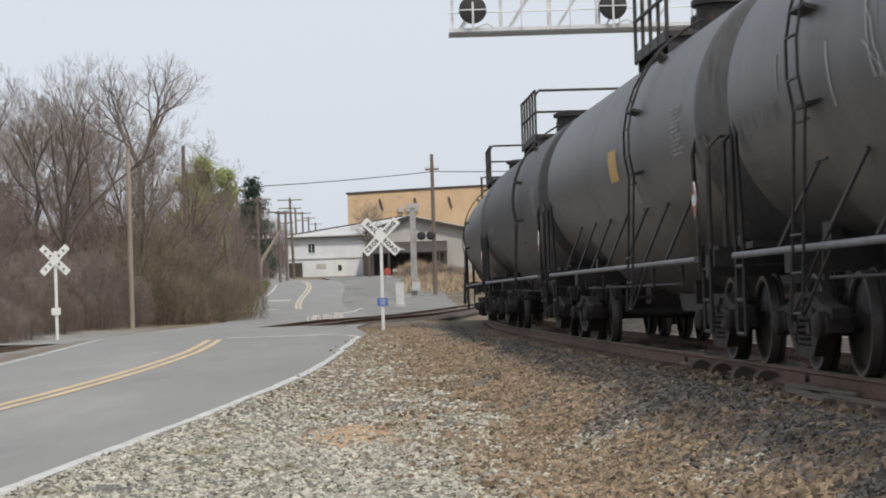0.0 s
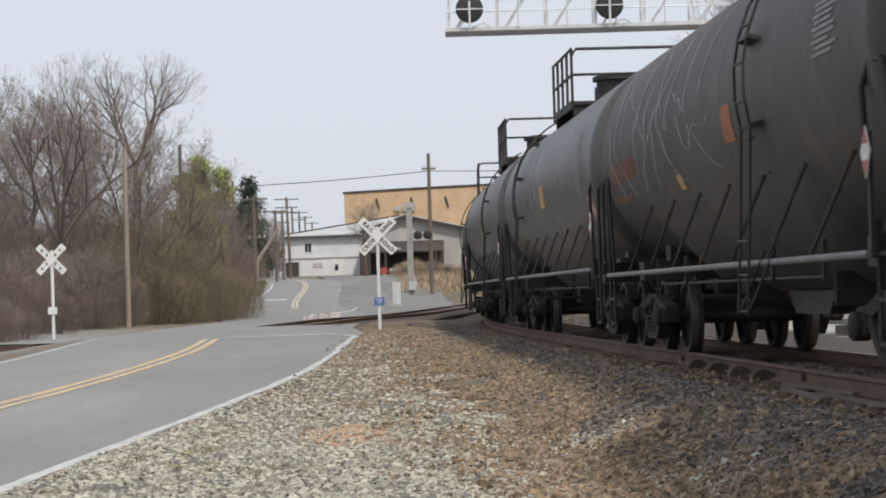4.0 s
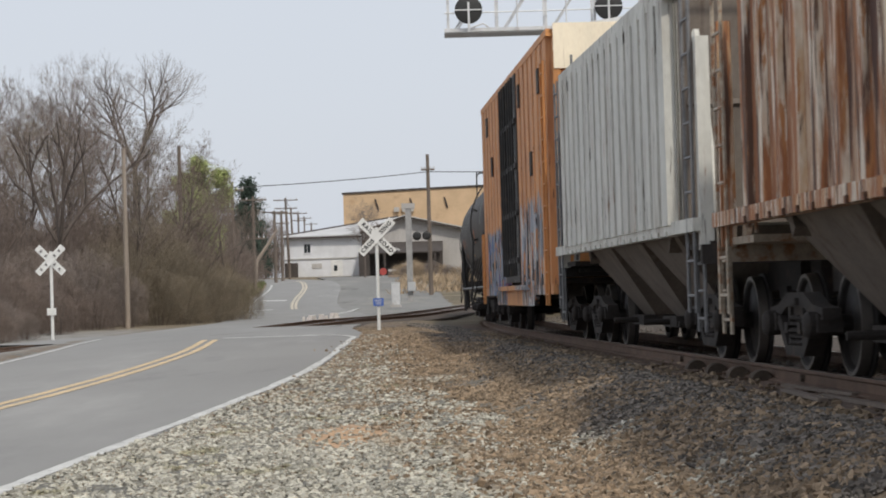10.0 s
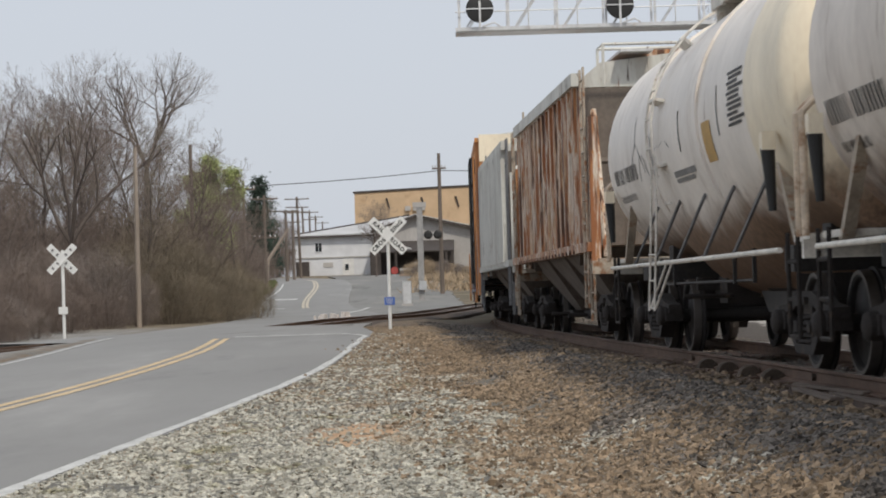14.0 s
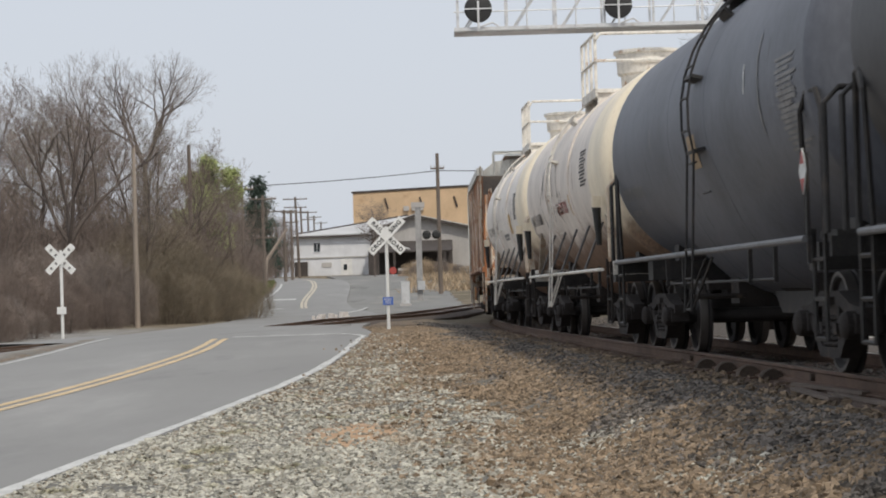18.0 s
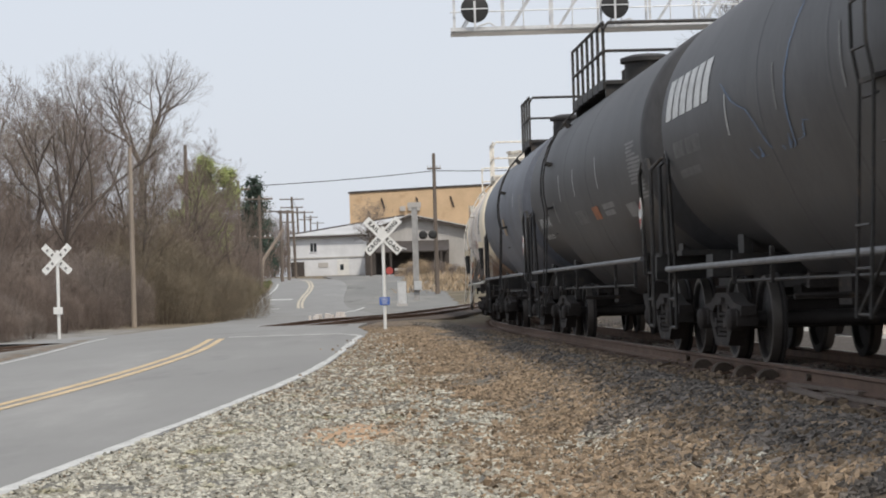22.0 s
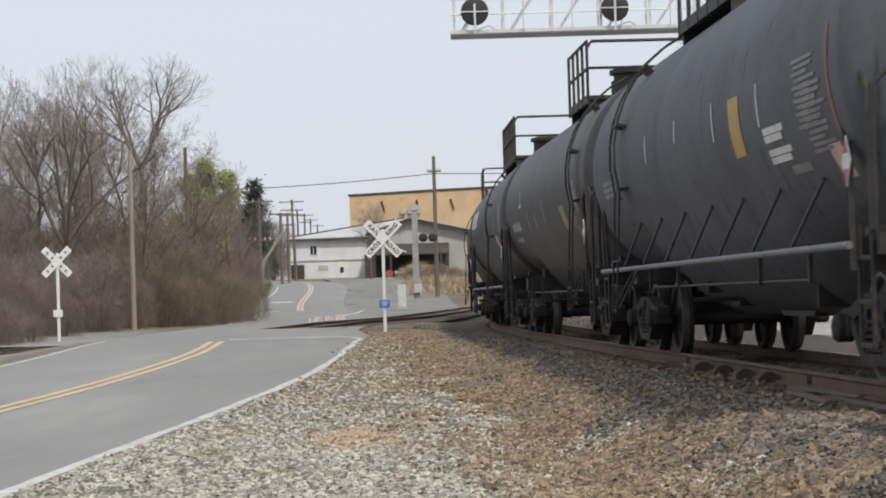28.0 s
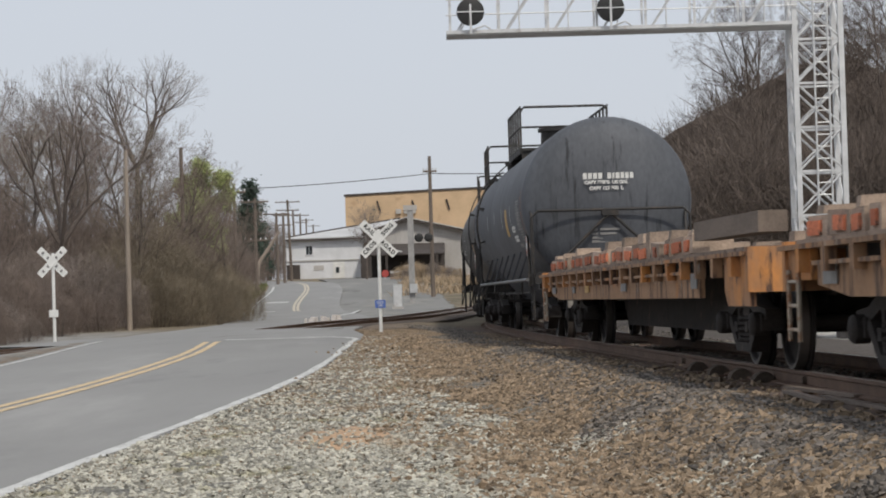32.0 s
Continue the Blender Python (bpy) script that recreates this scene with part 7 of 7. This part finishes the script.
def plant_woods():
    rnd = random.Random(12)
    big = tree_kind("big", 3, 9.4, 5.2, 0.17, first=0.45, limbs=24, forks=3, fine_n=9)
    airy = tree_kind("airy", 8, 12.2, 6.2, 0.17, first=0.5, limbs=26, forks=2, fine_n=9)
    slim = tree_kind("slim", 21, 9.0, 3.4, 0.1, buds="bud", bud_size=0.03, first=0.25, limbs=14, forks=0, up=0.6, fine_n=6)
    bushy = tree_kind("bushy", 33, 7.0, 4.6, 0.09, twig="twig_red", first=0.1, limbs=16, forks=0, up=0.5, fine_n=7)
    oak = forked_kind("twig_bark", 5, 9.4, 3.2, 0.13, 36, 4, levels=7)
    fan = forked_kind("twig_bark", 14, 13.0, 7.8, 0.15, 40, 4, levels=7)
    left = [  # kind, x, y, scale, turn
        (oak, -14.5, 85, 1.0, 20), (fan, -14.9, 110, 0.97, 140), (bushy, -16.2, 88, 1.15, 55), (bushy, -19.3, 90, 1.25, 95), (bushy, -18.2, 105, 1.35, 215), (bushy, -21.0, 100, 1.35, 265), (bushy, -15.2, 103, 1.3, 320), (bushy, -14.0, 100, 1.25, 15), (bushy, -12.4, 106, 1.05, 75), (bushy, -17.0, 97, 1.1, 145), (bushy, -19.5, 96, 1.1, 5), (slim, -11.9, 86, 0.62, 300), (slim, -17.2, 92, 0.9, 30), (slim, -15.8, 96, 0.9, 200), (slim, -18.6, 101, 0.95, 80),
        (slim, -13.2, 98, 0.9, 310), (bushy, -12.6, 92, 0.9, 60), (bushy, -12.0, 100, 0.92, 190), (bushy, -11.0, 104, 0.78, 20), (bushy, -10.6, 112, 0.75, 250),
        (slim, -20.5, 108, 1.0, 130), (bushy, -17.8, 84, 0.7, 100), (bushy, -16.0, 80, 0.65, 220), (airy, -19.8, 120, 0.78, 33), (bushy, -12.6, 118, 0.95, 300), (slim, -16.8, 124, 1.0, 10),
        (bushy, -13.6, 126, 0.9, 120), (bushy, -13.2, 140, 0.85, 150), (bushy, -14.8, 152, 0.8, 10), (slim, -22.5, 100, 0.8, 170)]
    for kind, x, y, s, turn in left:
        tree("bare_tree", "leafless grey-brown tree in the thicket beside the road", x, y, kind, turn=turn, scale=s)
    right = [(airy, 13.2, 92, 0.95, 70), (slim, 11.5, 98, 0.95, 10), (big, 15.5, 88, 1.05, 200), (bushy, 13.5, 100, 1.3, 40), (bushy, 15.0, 95, 1.45, 130), (bushy, 17.0, 92, 1.5, 220),
             (slim, 17.5, 84, 1.3, 120), (big, 19.5, 90, 1.15, 300), (bushy, 18.5, 100, 1.6, 10), (airy, 20.5, 96, 1.2, 250), (bushy, 15.6, 84, 1.2, 100), (slim, 13.8, 106, 1.2, 330), (bushy, 11.8, 108, 1.0, 77), (bushy, 19, 80, 1.3, 15)]
    # bank trees: crowns copied with a twig colour darkened for self-shadow
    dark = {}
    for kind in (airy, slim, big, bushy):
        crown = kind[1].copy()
        crown.materials[0] = M["twig_shaded"]
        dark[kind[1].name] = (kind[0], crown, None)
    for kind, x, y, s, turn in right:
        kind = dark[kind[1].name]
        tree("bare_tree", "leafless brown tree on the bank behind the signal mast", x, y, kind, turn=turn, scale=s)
    shrubs = [shrub_mesh(40 + k, 3.2, 3.0, 3600, ("twig_red", "twig", "twig_red", "twig_shaded", "twig_olive")[k]) for k in range(5)]

    def shrub(x, y, s, k, label):
        base = thing("shrub", label, "shrub", pose(x, y, land1(x, y) - 0.05, rz=rnd.uniform(0, 360)) @ Matrix.Diagonal((s, s, s * rnd.uniform(0.85, 1.2), 1)), group="thicket shrubs")
        part("stem_mass", shrubs[k][1], None, base)
        part("twig_mass", shrubs[k][0], None, base)

    spots = []
    for row, (y, x0, x1, s) in enumerate(((62.5, -15.5, -12.2, 0.42), (66, -17, -12.0, 0.5), (70.5, -18, -11.9, 0.55), (75, -18, -11.6, 0.55), (80, -20, -11.2, 0.8), (86, -21, -10.7, 1.1), (92, -22, -10.5, 1.25), (98, -23, -10.6, 1.3), (106, -24, -10.9, 1.4), (116, -20, -12.2, 1.4), (128, -18, -13.4, 1.5), (142, -19, -15.2, 1.6), (160, -22, -17.4, 1.5))):
        n = int((x1 - x0) / (1.35 * s))
        for k in range(n + 1):
            ss = s * rnd.uniform(0.85, 1.15) * (0.72 if k == 0 else 1)
            spots.append((x1 - k * 1.35 * s - rnd.uniform(0, 0.4), y + rnd.uniform(-1.5, 1.5), ss, 4 if k < 2 and row > 4 else row % 3))
    for x, y in ((-9.3, 99), (-9.6, 96), (-9.1, 103), (-9.9, 92), (-10.2, 88)):
        spots.append((x, y, 0.62, 4))
    for x, y, s, k in spots:
        shrub(x, y, s, k, "dense leafless reddish-brown shrub in the thicket")
    # bank shrubs use the same twig colour, shade painted in
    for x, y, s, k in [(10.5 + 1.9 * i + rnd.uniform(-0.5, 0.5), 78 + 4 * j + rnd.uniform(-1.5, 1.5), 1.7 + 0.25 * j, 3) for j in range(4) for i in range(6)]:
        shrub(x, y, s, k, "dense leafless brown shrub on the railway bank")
    heap = shrub_mesh(77, 2.4, 3.0, 2600, "straw")
    for x, y, s in ((-3.9, 228, 0.6), (-2.7, 224, 0.75), (-1.6, 220, 0.62), (0.2, 224, 0.55), (1.8, 216, 0.45)):
        base = thing("brush_heap", "heap of dry tan brush in the yard", "brush heap", pose(x, y, land1(x, y) - 0.05, rz=x * 70) @ Matrix.Diagonal((s, s, s, 1)), group="brush heaps")
        part("stem_mass", heap[1], None, base)
        part("twig_mass", heap[0], None, base)
    for x, y, s in ((-3.2, 219, 0.42), (-0.7, 216, 0.5), (1.0, 219, 0.42)):
        shrub(x, y, s, 1, "leafless brown brush in the yard")
    tree("bare_tree", "dark leafless tree in front of the white workshop", -8.3, 250, big, turn=60, scale=0.72)
    # trackside brush, the shade of the trees put into its twig colour
    for i in range(26):
        x, y, _h = track(6 + 2.4 * i, -11.0 - rnd.uniform(0, 1.6))
        shrub(x, y, rnd.uniform(0.62, 0.85), 3, "low leafless brush beyond the tracks")
    # young green tree and dark evergreen further up the road
    w_, f_, tips = bare_tree_geo(51, 9.5, 3.0, 0.14, first=0.3, fine_n=3)
    mw, mf = w_.mesh("trunk", M["bark"]), f_.mesh("crown", M["twig"], 0)
    leaf = clump_geo(tips, random.Random(2), 0.09, 17).mesh("leaves", M["leaf"], 0)
    tree("green_tree", "tree in fresh yellow-green spring leaf", -15.2, 140, (mw, mf, leaf), scale=0.93)
    tree("green_tree", "small tree in fresh spring leaf", -18.2, 158, (mw, mf, leaf), scale=0.7, turn=80)
    for x, y, h_ in ((-21.3, 250, 11.2), (-22.8, 262, 8.5)):
        base = thing("evergreen_tree", "dark evergreen tree beyond the poles", "tree", pose(x, y, land1(x, y)))
        part("trunk", Geo().tube([(0, 0, -0.3), (0.1, 0, h_)], 0.2, 8, 0.04), "bark", base)
        r2 = random.Random(int(h_))
        pts = []
        for _ in range(1300):
            z = h_ * (0.12 + 0.88 * r2.random())
            q = (1 - z / h_) ** 0.6 * 4.0 * (0.55 + 0.45 * math.sin(z * 3.1)) * math.sqrt(r2.random()) + 0.12
            a = r2.random() * 6.283
            pts.append((q * math.cos(a), q * math.sin(a), z - q * 0.25))
        part("needles", clump_geo(pts, r2, 0.17, 5), "pine", base)
    for x, y, s, k in [(-27 + 1.9 * i + rnd.uniform(-0.6, 0.6), 245 + 9 * (i % 4), 1.5 + 0.4 * (i % 3), i % 3) for i in range(4)] + [(-17.6, 200, 0.9, 0), (-19, 205, 1.2, 1), (-20.6, 212, 1.3, 2), (-18.4, 216, 1.0, 0), (-24.5, 318, 2.2, 0)]:
        shrub(x, y, s, k, "leafless brush far up the hill")
    for x, y, s in ((-9.8, 305, 1.0), (-24, 300, 1.1), (-27, 320, 1.2), (-21.8, 235, 0.7), (-23.5, 280, 0.9)):
        tree("bare_tree", "small leafless tree far up the hill", x, y, slim, scale=s, turn=x * 40)


plant_woods()


# ---------------------------------------------------------------- loose stones and leaf litter
def stones(name, n, where, size, m, label, category, flat=0.7, seed=1):
    r = np.random.default_rng(seed)
    xy = where(r, n)
    n = len(xy)
    base = np.array([(1, 0, 0), (-1, 0, 0), (0, 1, 0), (0, -1, 0), (0, 0, 1), (0, 0, -1)], float)
    tri = np.array([(0, 2, 4), (2, 1, 4), (1, 3, 4), (3, 0, 4), (2, 0, 5), (1, 2, 5), (3, 1, 5), (0, 3, 5)])
    v = base[None] * r.uniform(0.6, 1.25, (n, 6, 1)) + r.normal(0, 0.18, (n, 6, 3))
    q = r.normal(size=(n, 4))
    q /= np.linalg.norm(q, axis=1)[:, None]
    a, b, c, d = q.T
    R = np.stack([np.stack([1 - 2 * (c * c + d * d), 2 * (b * c - d * a), 2 * (b * d + c * a)], 1), np.stack([2 * (b * c + d * a), 1 - 2 * (b * b + d * d), 2 * (c * d - b * a)], 1), np.stack([2 * (b * d - c * a), 2 * (c * d + b * a), 1 - 2 * (b * b + c * c)], 1)], 1)
    v = np.einsum("nij,nkj->nki", R, v) * (size[0] + (size[1] - size[0]) * r.random(n) ** 1.6)[:, None, None]
    v[:, :, 2] *= flat
    z = land(xy[:, 0], xy[:, 1]) + size[0] * 0.25
    v += np.stack([xy[:, 0], xy[:, 1], z], 1)[:, None, :]
    me = bpy.data.meshes.new(name)
    f = (tri[None] + 6 * np.arange(n)[:, None, None]).reshape(-1, 3)
    me.from_pydata(v.reshape(-1, 3).tolist(), [], f.tolist())
    me.materials.append(M[m])
    return tagged(new(name, me), label, category, kind="stuff")


def verge(y0, y1, near_track=False):
    def where(r, n):
        y = y0 + (y1 - y0) * r.random(n) ** 1.35
        xr_ = np.interp(y, AY, AX) + (0 if near_track else -1.0)
        xe = np.interp(y, ROAD_MID[:, 1], ROAD_MID[:, 0]) + np.interp(y, ROAD_MID[:, 1], right_side) + 0.03
        u = r.random(n)
        x = np.where(near_track, xr_ - 1.6 - np.abs(r.normal(0, 1.0, n)), xe + (xr_ - xe) * u)
        return np.stack([x, y], 1)
    return where


def between_rails(r, n):
    s = -6 + 75 * r.random(n) ** 1.3
    o = r.uniform(-2.6, 0.7, n)
    h = np.interp(s, S_AXIS, HEAD)
    return np.stack([np.interp(s, S_AXIS, AX) - o * np.cos(h), np.interp(s, S_AXIS, AY) - o * np.sin(h)], 1)


def patchy(r, n):
    xy = verge(13, 62)(r, n)
    k = np.array([noise.noise((x * 0.7, y * 0.3, 3.1)) for x, y in xy])
    lean = xy[:, 0] + 0.048 * xy[:, 1]
    band = (np.abs(lean - 2.6) < 0.75 + 0.7 * k) | (r.random(len(xy)) < np.interp(xy[:, 1], [16, 24], [0.1, 0.24]))
    far = (xy[:, 1] > 22) & (lean < 2.6) & (k + np.clip((xy[:, 1] - 28) / 20, -0.3, 0.6) > 0.0)
    spot = np.hypot(xy[:, 0] + 0.95, (xy[:, 1] - 22.2) * 0.28) > 0.5 + 0.5 * k
    return xy[(band | far) & spot]


def pale_side(r, n):
    """Gravel thins out towards the track, up the verge and round the bare soil."""
    xy = verge(12, 54)(r, n)
    k = np.array([noise.noise((x * 0.9, y * 0.5, 8.1)) for x, y in xy])
    spot = np.hypot(xy[:, 0] + 0.95, (xy[:, 1] - 22.2) * 0.28)
    keep = (xy[:, 0] + 0.048 * xy[:, 1] + 1.2 * k < np.interp(xy[:, 1], [15, 20, 23, 30], [2.4, 2.2, 1.75, 1.45])) & ((spot > 0.55 + 0.5 * k) | (r.random(n) < 0.1 + 0.5 * spot))
    return xy[keep & (r.random(n) < np.interp(xy[:, 1], [22, 27, 36, 50], [1, 0.42, 0.24, 0.08]))]


def grey_side(r, n):
    xy = verge(12, 70, True)(r, n)
    k = np.array([noise.noise((x * 0.9, y * 0.5, 4.4)) for x, y in xy])
    return xy[xy[:, 0] + 0.048 * xy[:, 1] + 0.9 * k > 2.3]


stones("gravel_stones", 100000, pale_side, (0.017, 0.05), "stone", "loose pale grey gravel stones on the verge", "gravel", seed=1)
stones("ballast_stones", 42000, grey_side, (0.022, 0.055), "ballast", "dusty brown-grey ballast stones beside the rail", "ballast", seed=2)
stones("ballast_stones", 9000, between_rails, (0.02, 0.045), "ballast", "dusty ballast stones between the ties", "ballast", seed=3)


def drift(r, n):
    """A drift of leaves between the pale gravel and the ballast."""
    y = 12.5 + 38 * r.random(n) ** 1.35
    xy = np.stack([r.normal(2.25, 0.7, n) - 0.048 * y, y], 1)
    k = np.array([noise.noise((a * 1.1, b * 0.45, 6.6)) for a, b in xy])
    return xy[k > r.uniform(-0.45, 0.2, n)]


stones("leaf_litter", 40000, drift, (0.022, 0.055), "litter", "drift of dead brown leaves along the ballast", "leaf litter", flat=0.9, seed=6)
stones("leaf_litter", 95000, patchy, (0.015, 0.038), "litter", "dead brown leaves and weeds on the gravel", "leaf litter", flat=0.5, seed=4)


# ---------------------------------------------------------------- yard clutter beyond the crossing
def far_clutter():
    stack = thing("concrete_slab_stack", "stack of pale concrete slabs beyond the tracks", "slab stack", pose(9.3, 45, land1(9.3, 45), rz=4))
    rs = random.Random(6)
    z = 0.0
    for k in range(7):
        h_ = rs.uniform(0.13, 0.24)
        part("slab", Geo().box((rs.uniform(-0.12, 0.12), rs.uniform(-0.1, 0.1), z + h_ / 2), (rs.uniform(2.3, 2.8), 1.6, h_ - 0.03)), ("rubble", "siding", "rubble", "cabinet")[k % 4], stack)
        z += h_ + (0.06 if k % 2 else 0.0)
        if k % 2:
            part("spacer_block", Geo().box((-0.8, 0, z - 0.045), (0.14, 1.4, 0.09)).box((0.8, 0, z - 0.045), (0.14, 1.4, 0.09)), "board", stack)
    mast = thing("flashing_signal", "grey crossing signal mast with two dark lamps", "crossing signal", pose(-1.95, 150, 0.4))
    part("mast", Geo().box((0, 0, 3.2), (0.4, 0.4, 6.6)), "mast_grey", mast, "broad grey mast")
    part("mast_cap", Geo().box((0, 0, 6.6), (0.9, 0.5, 0.35)), "siding", mast)
    part("lamp_bar", Geo().box((0.85, -0.25, 4.55), (1.3, 0.08, 0.1)), "cabinet", mast)
    for x in (0.55, 1.2):
        part("lamp_disc", Geo().lathe([(0, 0), (0.0, 0.3), (0.05, 0.3), (0.1, 0.18), (0.25, 0.18), (0.25, 0)], 20, pose(x, -0.35, 4.55, rz=-90)), "signblack", mast, "round black lamp hood")
    part("junction_box", Geo().box((0.1, -0.3, 1.15), (0.5, 0.3, 0.6)), "cabinet", mast)
    cab = thing("relay_cabinet", "silver metal relay cabinet on a base", "cabinet", pose(-2.75, 140, 0.25))
    part("body", Geo().box((0, 0, 0.8), (0.55, 0.6, 1.5)), "cabinet", cab)
    part("door", Geo().box((0, -0.32, 0.8), (0.46, 0.03, 1.3)), "galv", cab)
    part("base_plinth", Geo().box((0, 0, 0.02), (0.7, 0.8, 0.2)), "siding", cab)
    st = thing("stop_sign", "red stop sign on a short post", "road sign", pose(-6.0, 240, 2.4))
    part("post", Geo().box((0, 0, 0.6), (0.07, 0.07, 1.8)), "galv", st)
    part("plate", Geo().lathe([(-0.02, 0), (-0.02, 0.42), (0.02, 0.42), (0.02, 0)], 8, pose(0, -0.06, 1.3, rz=90) @ pose(0, 0, 0, 22.5, 0, 0)), "red", st, "red octagonal plate")
    for k, (x, y, w_, h_) in enumerate(((-4.6, 236, 1.6, 0.9), (-3.3, 232, 1.2, 1.5), (-0.6, 236, 2.0, 0.9))):
        pile = thing("lumber_stack", "stack of pale boards and crates in the yard", "lumber stack", pose(x, y, land1(x, y), rz=5 * k), group="yard stacks")
        for j in range(int(h_ / 0.3)):
            part("board_tier", Geo().box((0.08 * math.sin(j * 3 + k), 0, 0.15 + j * 0.3), (w_ * (1 - 0.05 * j), 1.5, 0.24)), ("timber", "board", "siding")[(j + k) % 3], pile)
    rr = random.Random(9)
    gg = Geo()
    for _ in range(2600):
        x, y = rr.uniform(-3.6, 6.0), rr.uniform(164, 215)
        k_ = noise.noise((x * 0.5, y * 0.2, 2.0))
        if k_ < -0.15:
            continue
        z, a, h_ = land1(x, y), rr.random() * 6.28, rr.uniform(0.2, 0.6) + 0.8 * max(0, k_)
        o = len(gg.v)
        gg.v += [(x, y, z), (x + 0.12 * math.cos(a), y + 0.12 * math.sin(a), z), (x + rr.gauss(0, 0.25), y + rr.gauss(0, 0.2), z + h_)]
        gg.f.append((o, o + 1, o + 2))
    me_ = bpy.data.meshes.new("dry_grass")
    me_.from_pydata(gg.v, [], gg.f)
    me_.materials.append(M["straw"])
    tagged(new("dry_grass", me_), "tall dry straw-coloured grass by the yard", "grass", kind="stuff")
    gg = Geo()
    for _ in range(3000):
        x, y = rr.uniform(-17, -12.4), rr.uniform(150, 215)
        if x > np.interp(y, ROAD_MID[:, 1], ROAD_MID[:, 0]) - 3.6:
            continue
        z, a, h_ = land1(x, y), rr.random() * 6.28, rr.uniform(0.15, 0.4)
        o = len(gg.v)
        gg.v += [(x, y, z), (x + 0.15 * math.cos(a), y + 0.15 * math.sin(a), z), (x + rr.gauss(0, 0.15), y + rr.gauss(0, 0.1), z + h_)]
        gg.f.append((o, o + 1, o + 2))
    me_ = bpy.data.meshes.new("roadside_grass")
    me_.from_pydata(gg.v, [], gg.f)
    me_.materials.append(M["grass"])
    tagged(new("roadside_grass", me_), "short green roadside grass", "grass", kind="stuff")


far_clutter()


# ---------------------------------------------------------------- movement
def motions():
    for car, mid, arm, sets in ROLLING:
        rows = []
        for k in range(33):
            a, b = track(mid + SPEED * k + arm), track(mid + SPEED * k - arm)
            rows.append((k, pose((a[0] + b[0]) / 2, (a[1] + b[1]) / 2, 0, rz=math.degrees(math.atan2(a[1] - b[1], a[0] - b[0])))))
        walk(car, rows)
        # wheels turn while the car is near the camera
        t0, t1 = max(0.0, (-16 - mid) / SPEED - 1), min(32.0, (75 - mid) / SPEED)
        if t1 <= t0:
            continue
        n = int((t1 - t0) / 0.1) + 1
        times = [t0 + i * 0.1 for i in range(n)]
        for ob, k in sets:
            spin = [(t, pose(k, 0, 0.457, 0, math.degrees(SPEED * (t - t0) / 0.457), 0)) for t in times]
            if t0 > 0:
                spin.insert(0, (0, spin[0][1]))
            if times[-1] < 31.9:
                spin.append((32.0, spin[-1][1]))
            walk(ob, spin)


motions()
